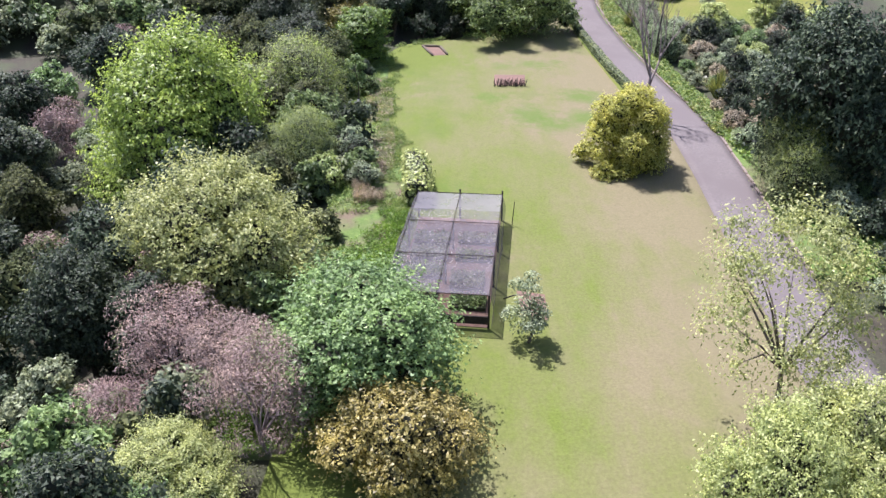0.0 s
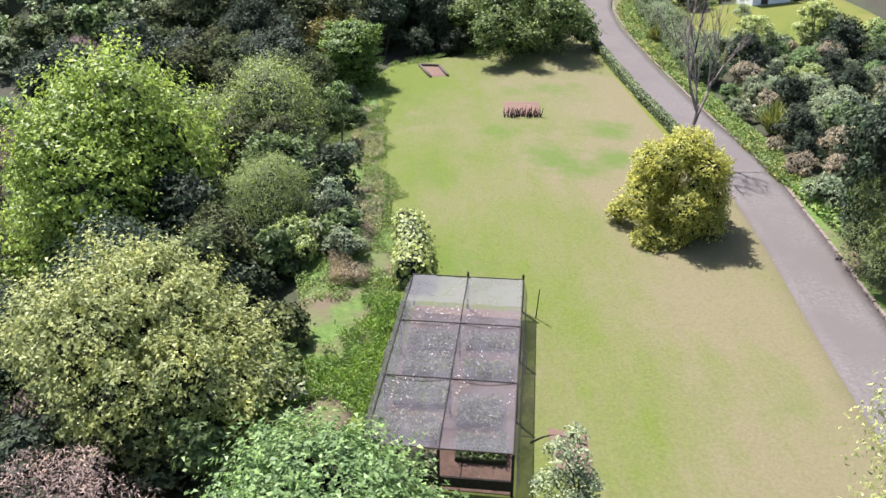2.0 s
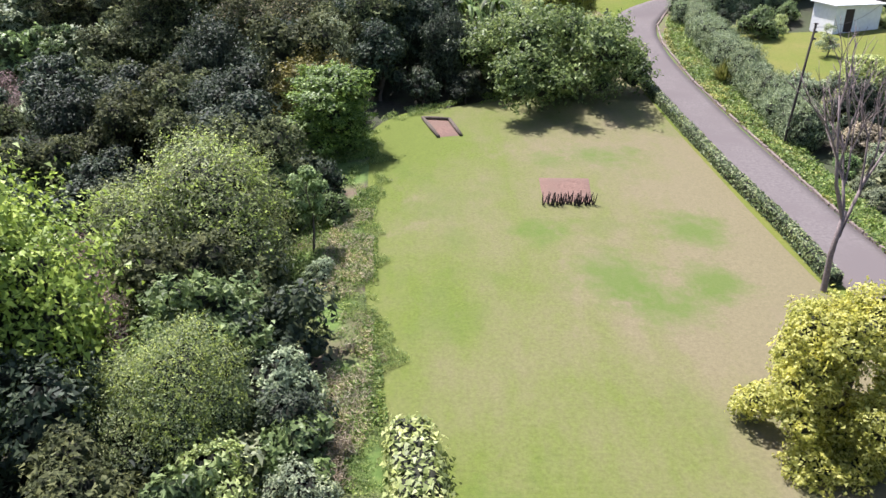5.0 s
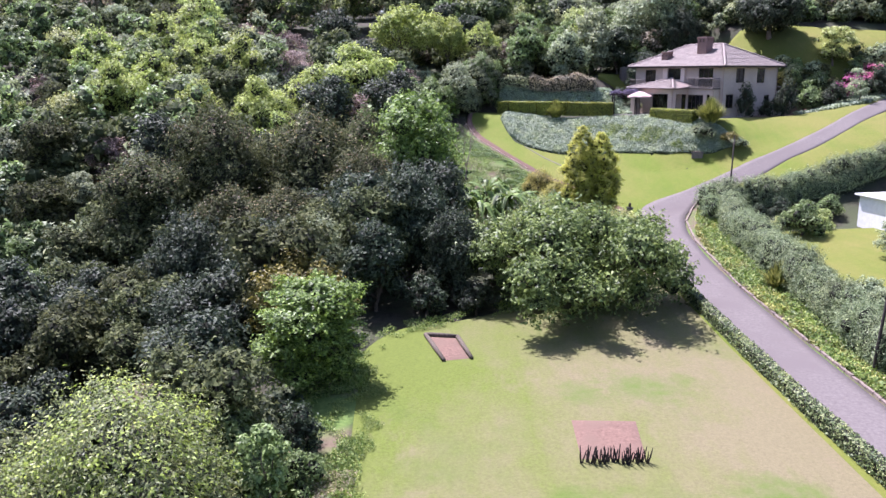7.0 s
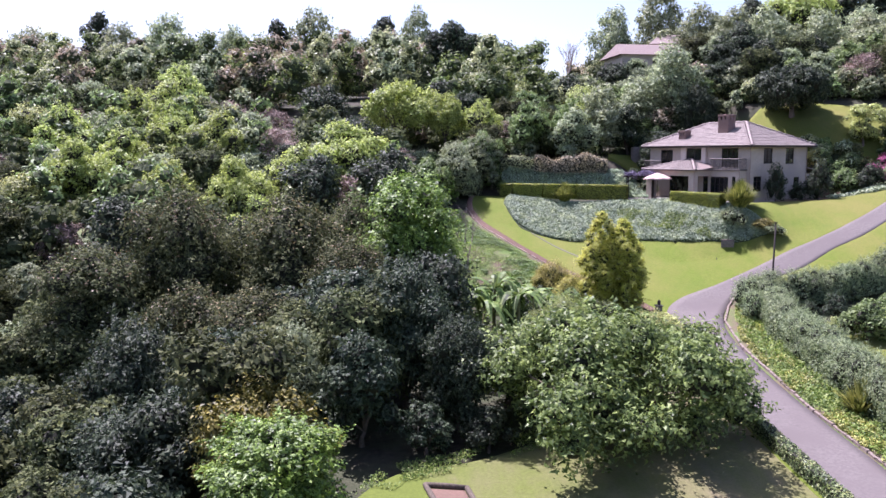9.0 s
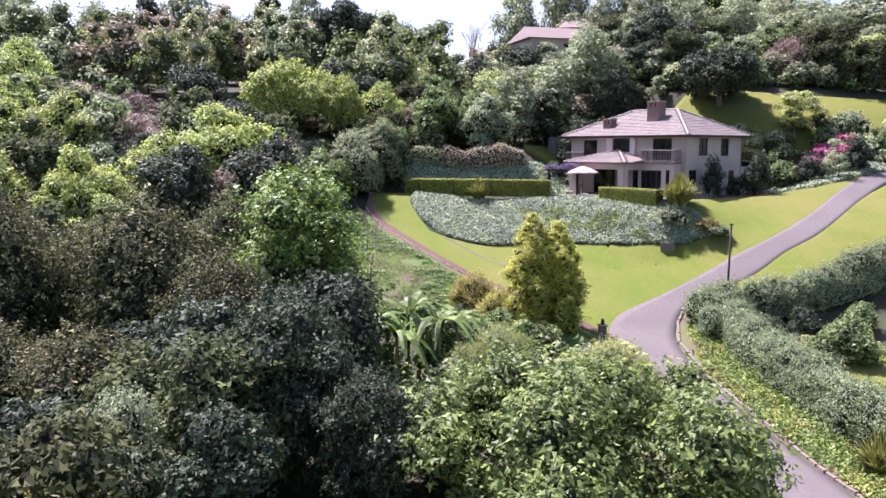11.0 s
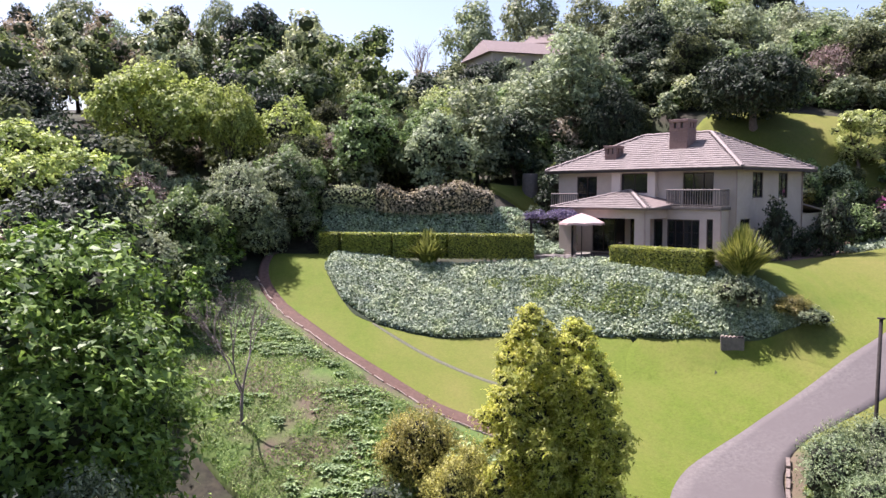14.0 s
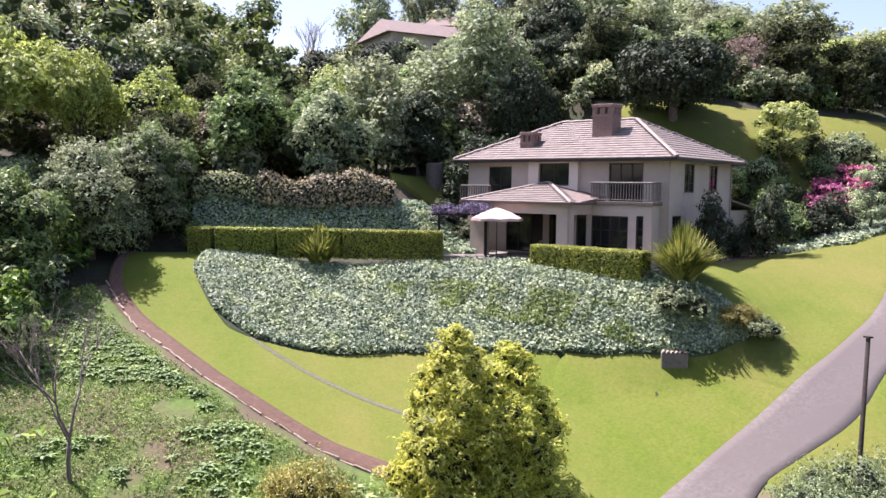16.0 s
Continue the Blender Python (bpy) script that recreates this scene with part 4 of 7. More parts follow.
drape("lawn", [(33.5, 141.5), (36, 140.4), (41, 138.4), (46, 137.4), (58, 137)], [(32.5, 145.6), (36.7, 145.4), (42, 144.9), (48, 144.0), (60, 142.6)], M["lawn_high"], 40, 12, 0.06, "green hillside lawn behind the house", "lawn")
drape("lawn", [(18.6, 144.4), (22.8, 144.6)], [(19.2, 147.4), (22.8, 147.4)], M["lawn_high"], 12, 8, 0.06, "small patch of lawn beside the house", "lawn")
drape("bed", [(31.4, 126.9), (36, 129.4), (41, 132.8)], [(33.5, 130.6), (38.5, 134), (42.5, 136)], M["earth"], 20, 8, 0.055, "shaded earth bed beside the house", "bed")
drape("bed", offset_line(ROAD_RIGHT[2:13], 0.06), offset_line(ROAD_RIGHT[2:13], 2.3), M["bank"], 160, 6, 0.045, "planted bed of rough grass beside the drive", "bed")
drape("verge", offset_line(DRIVE[3:8], -2.6), offset_line(DRIVE[3:8], -1.72), M["lawn_high"], 120, 4, 0.06, "narrow green grass verge beside the drive", "verge")
drape("path", TRACK, [(x + 0.62, y + 0.55) for x, y in TRACK], M["path_earth"], 90, 4, 0.07, "red earth path edging the upper lawn", "path")
drape("path", [(7.8, 129.4), (9.1, 127.5), (10.9, 125.3), (13.1, 123.0), (16.0, 120.6)], [(7.95, 129.55), (9.3, 127.7), (11.1, 125.5), (13.25, 123.2), (16.1, 120.8)], M["stone"], 50, 2, 0.05, "thin worn line of stones in lawn", "path")
drape("bank", [(16.2, 109.8), (14.2, 114.5), (11.7, 118.7), (7.4, 123.1), (2.9, 130.4), (1.6, 134.3)], [(8, 109), (4.5, 113), (0, 118.5), (-4, 126), (-4.5, 133)], M["bank"], 60, 14, 0.05, "rough grassy bank with bare earth patches", "bank")
drape("bank", [(-6.0, 24), (-2.3, 44), (-3.0, 52), (-4.3, 62), (-4.9, 72), (-5.2, 80)], [(-10, 24), (-6.8, 44), (-8.4, 52), (-8.6, 62), (-8.2, 72), (-8, 80)], M["bank"], 60, 10, 0.05, "rough bank of weeds and dry grass", "bank")

# ---- the house ----
HOUSE = pose(29.18, 128.29, TERRACE_Z, 0, 0, -59)
house = thing("house", HOUSE, "two-storey pinkish plastered house with a tiled hip roof", "house")


def wall_with(bm, length, z0, z1, thick, holes, put):
    """A wall along its own x from 0 to length, pierced by holes (x0, x1, z0, z1); put maps (x, depth, z) to the house."""
    xcuts = sorted({0.0, length, *(h[0] for h in holes), *(h[1] for h in holes)})
    for a, b in zip(xcuts, xcuts[1:]):
        spans = sorted((h[2], h[3]) for h in holes if h[0] < (a + b) / 2 < h[1])
        z = z0
        for lo, hi in spans + [(z1, z1)]:
            if lo > z + 1e-4:
                vs = [bm.verts.new(put(x, d, zz)) for zz in (z, lo) for x, d in ((a, 0), (b, 0), (b, thick), (a, thick))]
                for f in ((3, 2, 1, 0), (4, 5, 6, 7), (0, 1, 5, 4), (1, 2, 6, 5), (2, 3, 7, 6), (3, 0, 4, 7)):
                    bm.faces.new([vs[i] for i in f])
            z = max(z, hi)
    bmesh.ops.recalc_face_normals(bm, faces=bm.faces)
    return bm


def window(x0, x1, z0, z1, put, cols, rows, name="window", label="", parent=None, curtain=False):
    """A dark-framed window or glazed door set in its opening."""
    def bar(bm, a, b, lo, hi, d0, d1):
        vs = [bm.verts.new(put(x, d, z)) for z in (lo, hi) for x, d in ((a, d0), (b, d0), (b, d1), (a, d1))]
        for f in ((3, 2, 1, 0), (4, 5, 6, 7), (0, 1, 5, 4), (1, 2, 6, 5), (2, 3, 7, 6), (3, 0, 4, 7)):
            bm.faces.new([vs[i] for i in f])
        bmesh.ops.recalc_face_normals(bm, faces=bm.faces)
    w = 0.07
    fr = bmesh.new()
    for a, b, lo, hi in ((x0, x0 + w, z0, z1), (x1 - w, x1, z0, z1), (x0 + w, x1 - w, z1 - w, z1), (x0 + w, x1 - w, z0, z0 + w)):
        bar(fr, a, b, lo, hi, 0.05, 0.15)
    win = part(name, fr, M["frame"], parent or house, label)
    for i in range(1, cols):
        bm = bmesh.new()
        x = x0 + (x1 - x0) * i / cols
        bar(bm, x - 0.03, x + 0.03, z0 + w, z1 - w, 0.06, 0.13)
        part("mullion", bm, M["frame"], win)
    for j in range(1, rows):
        bm = bmesh.new()
        z = z0 + (z1 - z0) * j / rows
        bar(bm, x0 + w, x1 - w, z - 0.015, z + 0.015, 0.07, 0.12)
        part("glazing_bar", bm, M["frame"], win)
    for i in range(cols):
        bm = bmesh.new()
        a, b = x0 + (x1 - x0) * i / cols, x0 + (x1 - x0) * (i + 1) / cols
        bar(bm, a + 0.035, b - 0.035, z0 + w, z1 - w, 0.095, 0.103)
        part("pane", bm, M["glass"], win)
    if name == "window":
        bm = bmesh.new()
        bar(bm, x0 - 0.08, x1 + 0.08, z0 - 0.08, z0 - 0.004, -0.06, 0.16)
        part("sill", bm, M["render_wall"], win)
    if curtain:
        bm = bmesh.new()
        n = 10
        for i in range(n):
            a, b = x0 + 0.1 + 0.35 * i / n, x0 + 0.1 + 0.35 * (i + 1) / n
            vs = [bm.verts.new(put(x, 0.26 + 0.03 * (k % 2), z)) for x, k, z in ((a, i, z0 + 0.1), (b, i + 1, z0 + 0.1), (b, i + 1, z1 - 0.1), (a, i, z1 - 0.1))]
            bm.faces.new(vs)
        part("curtain", bm, M["white"], win, "pale hanging curtain")
    return win


def front(x, d, z):
    return (x, d, z)


def side(y, d, z):
    return (-d, y, z)


LX, LY, H = 13.3, 8.85, 5.5
f_holes = [(-11.7, -10.0, 3.1, 5.12), (-7.9, -5.85, 4.0, 5.28), (-3.5, -1.45, 3.15, 5.25), (-10.35, -7.7, 0.05, 2.4), (-7.3, -5.4, 0.05, 2.4)]
bm = bmesh.new()
wall_with(bm, LX, -1.2, H, 0.25, [(a + LX, b + LX, c, d) for a, b, c, d in f_holes], lambda x, d, z: (x - LX, d, z))
part("wall", bm, M["render_wall"], house)
s_holes = [(2.0, 3.35, 3.7, 5.25), (5.45, 6.75, 3.65, 5.25), (0.6, 1.8, 0.95, 2.45), (6.9, 7.8, 0.1, 2.3)]
bm = bmesh.new()
wall_with(bm, LY - 0.506, -3.5, H, 0.25, [(a - 0.253, b - 0.253, c, d) for a, b, c, d in s_holes], lambda y, d, z: side(y + 0.253, d, z))
part("wall", bm, M["render_wall"], house)
bm = bmesh.new()
box(bm, -LX, 0, LY - 0.25, LY, -1.2, H)
part("wall", bm, M["render_wall"], house)
bm = bmesh.new()
box(bm, -LX, -LX + 0.25, 0.253, LY - 0.253, -1.2, H)
part("wall", bm, M["render_wall"], house)
bm = bmesh.new()
box(bm, -LX + 0.26, -0.26, 0.26, LY - 0.26, 2.75, 2.95)
box(bm, -LX + 0.26, -0.26, 0.26, LY - 0.26, -0.15, 0.0)
box(bm, -LX + 0.26, -0.26, 3.6, 3.75, 0.01, 2.74)
part("floor_slab", bm, M["dark_inside"], house)
window(-11.7, -10.0, 3.1, 5.12, front, 2, 1, "glazed_door", "dark-framed glazed balcony door", curtain=True)
bm = bmesh.new()
for a, b, c, d in ((-8.6, -7.9, 3.0, 5.45), (-5.85, -5.28, 3.0, 5.45), (-7.9, -5.85, 5.28, 5.45), (-7.9, -5.85, 3.0, 4.0)):
    box(bm, a, b, -0.3, -0.004, c, d)
part("bay", bm, M["plaster_pale"], house, "paler projecting plaster bay")
window(-7.9, -5.85, 4.0, 5.28, lambda x, d, z: (x, d - 0.2, z), 2, 1, curtain=True)
window(-3.5, -1.45, 3.15, 5.25, front, 3, 1, "glazed_door", "dark-framed glazed balcony door", curtain=True)
window(-10.35, -7.7, 0.05, 2.4, front, 3, 1, "glazed_door", "dark-framed glazed porch door", curtain=True)
window(-7.3, -5.4, 0.05, 2.4, front, 2, 1, "glazed_door", "dark-framed glazed porch door")
window(2.0, 3.35, 3.7, 5.25, side, 2, 3)
window(5.45, 6.75, 3.65, 5.25, side, 2, 3)
window(0.6, 1.8, 0.95, 2.45, side, 2, 3)
window(6.9, 7.8, 0.1, 2.3, side, 1, 2, "side_door", "dark timber side door")

# ground-floor bay under the balcony
bay_holes = [(-4.9 + 5.6, -4.25 + 5.6, 0.05, 2.4), (-3.95 + 5.6, -1.75 + 5.6, 0.05, 2.4), (-1.3 + 5.6, -0.88 + 5.6, 0.3, 2.45)]
bm = bmesh.new()
wall_with(bm, 5.2, -1.2, 3.0, 0.2, bay_holes, lambda x, d, z: (x - 5.6, -1.0 + d, z))
box(bm, -0.6, -0.4, -0.797, -0.004, -1.2, 3.0)
part("wall", bm, M["render_wall"], house)
bay_put = lambda x, d, z: (x, -1.0 + d, z)
window(-3.95, -1.75, 0.05, 2.4, bay_put, 4, 3, "glazed_door", "dark-framed french doors with small panes", curtain=True)
window(-1.3, -0.88, 0.3, 2.45, bay_put, 1, 3)
window(-4.9, -4.25, 0.05, 2.4, bay_put, 1, 1, "glazed_door", "narrow dark-framed glazed door")
bm = bmesh.new()
box(bm, -4.25, -0.3, -1.15, -0.004, 3.004, 3.18, 0.01)
part("balcony_slab", bm, M["slab_dark"], house)


def railing(points, z, height, gap):
    rail = bmesh.new()
    for (ax, ay), (bx, by) in zip(points, points[1:]):
        vs, fs = [], []
        tube(vs, fs, [(ax, ay, z + height), (bx, by, z + height)], [0.05, 0.05], 6)
        tube(vs, fs, [(ax, ay, z + 0.1), (bx, by, z + 0.1)], [0.03, 0.03], 6)
        k = [rail.verts.new(v) for v in vs]
        for f in fs:
            rail.faces.new([k[i] for i in f])
    ob = part("railing", rail, M["rail"], house, "grey timber balcony railing")
    me = None
    for (ax, ay), (bx, by) in zip(points, points[1:]):
        n = max(1, int(math.dist((ax, ay), (bx, by)) / gap))
        for i in range(n + 1):
            if me is None:
                bm = bmesh.new()
                box(bm, -0.022, 0.022, -0.022, 0.022, 0.1, height)
                me = bpy.data.meshes.new("baluster")
                bm.to_mesh(me)
                bm.free()
                me.materials.append(M["rail"])
            u = i / n
            b = part("baluster", me, None, ob)
            b.location = (ax + (bx - ax) * u, ay + (by - ay) * u, z)
    return ob


railing([(-3.95, -0.1), (-3.95, -1.08), (-0.4, -1.08), (-0.4, -0.1)], 3.18, 1.0, 0.16)
railing([(-13.2, -0.9), (-10.9, -0.9)], 3.0, 0.95, 0.17)
bm = bmesh.new()
box(bm, -13.25, -10.3, -1.0, -0.004, 2.86, 3.0)
part("balcony_slab", bm, M["slab_dark"], house)

# porch with its half-pyramid roof
bm = bmesh.new()
box(bm, -10.55, -9.5, -3.3, -2.85, -0.3, 2.45)
part("pillar", bm, M["render_wall"], house)
bm = bmesh.new()
box(bm, -4.75, -3.95, -3.3, -2.85, -0.3, 2.45)
part("pillar", bm, M["render_wall"], house)
bm = bmesh.new()
box(bm, -10.55, -3.95, -3.3, -2.85, 2.454, 3.02)
box(bm, -10.55, -10.15, -2.846, -0.004, 2.454, 3.02)
box(bm, -4.35, -3.95, -2.846, -1.004, 2.454, 3.02)
box(bm, -10.15, -4.35, -2.846, -0.004, 2.9, 3.02)
part("beam", bm, M["render_wall"], house)
pv = [(-10.95, -3.7, 3.06), (-3.65, -3.7, 3.06), (-3.65, -0.9, 3.06), (-3.65, -0.02, 3.4), (-10.95, -0.02, 3.06), (-7.3, -0.02, 4.15), (-10.95, -3.7, 2.98), (-3.65, -3.7, 2.98), (-3.65, -0.02, 2.98), (-10.95, -0.02, 2.98)]
part("porch_roof", mesh_of("porch_roof", pv, [(0, 1, 5), (1, 2, 3, 5), (4, 0, 5), (6, 7, 1, 0), (7, 8, 3, 2, 1), (9, 6, 0, 4), (9, 8, 7, 6)]), M["tile"], house)

# main roof
EX0, EX1, EY0, EY1, EZ, RX0, RX1, RY, RZ = -14.0, 0.68, -0.68, 9.5, 5.5, -9.2, -4.1, 4.41, 7.95
rv = [(EX0, EY0, EZ), (EX1, EY0, EZ), (EX1, EY1, EZ), (EX0, EY1, EZ), (RX0, RY, RZ), (RX1, RY, RZ)]
roof = part("roof", mesh_of("roof", rv, [(0, 1, 5, 4), (1, 2, 5), (2, 3, 4, 5), (3, 0, 4), (3, 2, 1, 0)]), M["tile"], house, "weathered pinkish-brown tiled hip roof")
for a, b in (((EX0, EY0), (EX1, EY0)), ((EX1, EY0), (EX1, EY1)), ((EX0, EY0), (EX0, EY1)), ((EX0, EY1), (EX1, EY1))):
    bm = bmesh.new()
    box(bm, min(a[0], b[0]) - 0.02, max(a[0], b[0]) + 0.02, min(a[1], b[1]) - 0.02, max(a[1], b[1]) + 0.02, EZ - 0.16, EZ - 0.004)
    part("gutter", bm, M["frame"], roof, "dark brown eaves gutter")
for a, b in ((rv[0], rv[4]), (rv[1], rv[5]), (rv[2], rv[5]), (rv[3], rv[4]), (rv[4], rv[5])):
    vs, fs = [], []
    n = 14
    tube(vs, fs, [Vector(a).lerp(Vector(b), i / n) + Vector((0, 0, 0.06 + 0.02 * (i % 2))) for i in range(n + 1)], [0.1 + 0.015 * (i % 2) for i in range(n + 1)], 6)
    part("ridge_cap", mesh_of("ridge_cap", vs, fs), M["ridge"], roof)
for a, b in ((pv[0], pv[5]), (pv[1], pv[5])):
    vs, fs = [], []
    tube(vs, fs, [Vector(a) + Vector((0, 0, 0.05)), Vector(b) + Vector((0, 0, 0.05))], [0.09, 0.09], 6)
    part("ridge_cap", mesh_of("ridge_cap", vs, fs), M["ridge"], house)


def chimney(x0, x1, y0, y1, z0, z1, wide):
    bm = bmesh.new()
    box(bm, x0, x1, y0, y1, z0, z1 - 0.56, 0.02)
    ob = part("chimney", bm, M["brick"], house, "brown brick chimney with square smoke holes")
    bm = bmesh.new()
    box(bm, x0 - 0.4 * wide, x1 + 0.4 * wide, y0 - 0.4 * wide, y1 + 0.4 * wide, z1 - 0.72, z1 - 0.66)
    part("band", bm, M["brick"], ob)
    px, py = (x1 - x0) * 0.24, (y1 - y0) * 0.26
    for cx in (x0, (x0 + x1 - px) / 2, x1 - px):
        for cy in (y0, (y0 + y1 - py) / 2, y1 - py):
            bm = bmesh.new()
            box(bm, cx, cx + px, cy, cy + py, z1 - 0.556, z1 - 0.2)
            part("pier", bm, M["brick"], ob)
    # Solid block whose dark colour stands for the shade inside the smoke holes.
    bm = bmesh.new()
    box(bm, x0 + 0.12, x1 - 0.12, y0 + 0.12, y1 - 0.12, z1 - 0.552, z1 - 0.21)
    part("flue", bm, M["dark_inside"], ob)
    bm = bmesh.new()
    box(bm, x0 - 0.5 * wide, x1 + 0.5 * wide, y0 - 0.5 * wide, y1 + 0.5 * wide, z1 - 0.196, z1, 0.02)
    part("cap", bm, M["brick"], ob)
    return ob


chimney(-5.75, -4.45, 2.0, 3.1, 6.2, 8.75, 0.1)
chimney(-9.95, -9.0, 0.75, 1.6, 5.7, 7.2, 0.08)
for px, py, z1 in ((0.06, -0.06, 5.3), (0.06, 8.8, 5.3), (-4.0, -3.36, 2.95), (-0.36, -1.06, 2.95)):
    vs, fs = [], []
    tube(vs, fs, [(px, py, -0.6), (px, py, z1)], [0.045, 0.045], 6)
    part("downpipe", mesh_of("downpipe", vs, fs), M["downpipe"], house)
bm = bmesh.new()
box(bm, -4.5, -0.3, LY + 0.004, 13.6, -1.2, 2.6)
ann = part("annex", bm, M["render_wall"], house, "low plastered lean-to annexe")
av = [(-4.8, 8.9, 3.3), (0.1, 8.9, 3.3), (0.1, 14.0, 2.62), (-4.8, 14.0, 2.62), (-4.8, 8.9, 3.2), (0.1, 8.9, 3.2), (0.1, 14.0, 2.52), (-4.8, 14.0, 2.52)]
part("annex_roof", mesh_of("annex_roof", av, [(0, 1, 2, 3), (7, 6, 5, 4), (0, 4, 5, 1), (1, 5, 6, 2), (2, 6, 7, 3), (3, 7, 4, 0)]), M["tile"], ann)

# terrace
bm = bmesh.new()
box(bm, -13.5, -0.5, -5.3, -0.004, -0.6, 0.0, 0.02)
tr = part("terrace", bm, M["slab"])
tr.matrix_basis = HOUSE @ pose(0, 0, 0.02)
tagged(tr, "pale stone paved terrace before the house", "terrace", "", "structure")


def at_house(x, y, z=0.0, turn=0.0):
    return HOUSE @ pose(x, y, z, 0, 0, turn)


bm = bmesh.new()
box(bm, -7.7, -4.3, -6.0, -5.31, -1.6, 0.12, 0.04)
lw = part("low_wall", bm, M["wall_stone"])
lw.matrix_basis = HOUSE
tagged(lw, "low dark stone wall at the terrace edge", "wall", "", "structure")

# parasol, lounger, planter
par = thing("parasol", at_house(-7.7, -4.6, 0.02), "open pale pink canvas garden parasol on terrace", "parasol")
vs, fs = [], []
tube(vs, fs, [(0, 0, 0), (0, 0, 2.72)], [0.03, 0.025], 8)
part("pole", mesh_of("pole", vs, fs, False), M["frame"], par)
bm = bmesh.new()
box(bm, -0.3, 0.3, -0.3, 0.3, 0.0, 0.12, 0.03)
part("base", bm, M["wall_stone"], par)
for k in range(8):
    a, b = math.pi * k / 4, math.pi * (k + 1) / 4
    p = lambda w, r, z: (math.cos(w) * r, math.sin(w) * r, z)
    v = [p(a, 0.02, 2.76), p(a, 0.75, 2.5), p(b, 0.75, 2.5), p(a, 1.42, 2.16), p(b, 1.42, 2.16), p((a + b) / 2, 1.36, 2.2), p(a, 1.43, 2.03), p(b, 1.43, 2.03), p((a + b) / 2, 1.37, 2.06)]
    part("canopy_panel", mesh_of("canopy_panel", v, [(0, 1, 2), (1, 3, 5, 2), (2, 5, 4), (3, 6, 8, 5), (5, 8, 7, 4)]), M["canvas"], par)
    vs, fs = [], []
    tube(vs, fs, [p(a, 0.04, 2.66), p(a, 1.4, 2.13)], [0.015, 0.012], 5)
    part("rib", mesh_of("rib", vs, fs), M["frame"], par)
lounge = thing("sun_lounger", at_house(-6.2, -4.4, 0.02, 20), "dark timber reclining garden chair on terrace", "lounger")
for nm, args in (("seat", (-0.7, 0.55, -0.3, 0.3, 0.32, 0.38)), ("frame", (-0.75, 0.6, -0.34, 0.34, 0.26, 0.316))):
    bm = bmesh.new()
    box(bm, *args, 0.01)
    part(nm, bm, M["frame"], lounge)
bm = bmesh.new()
box(bm, 0.0, 0.85, -0.3, 0.3, -0.03, 0.03, 0.01)
bk = part("backrest", bm, M["frame"], lounge)
bk.matrix_basis = pose(0.56, 0, 0.36, 0, -52, 0)
for lx in (-0.68, 0.5):
    for ly in (-0.3, 0.26):
        bm = bmesh.new()
        box(bm, lx, lx + 0.05, ly, ly + 0.05, 0, 0.256)
        part("leg", bm, M["frame"], lounge)

# ---- hedges, ivy, flax ----


def polyline(line, step):
    """Even places along a line of points, with the direction at each."""
    out = []
    for p, q in zip(line, line[1:]):
        a, b = Vector(p), Vector(q)
        n = max(1, int((b - a).length / step))
        for i in range(n):
            out.append((a.lerp(b, i / n), (b - a).normalized()))
    out.append((Vector(line[-1]), out[-1][1]))
    return out


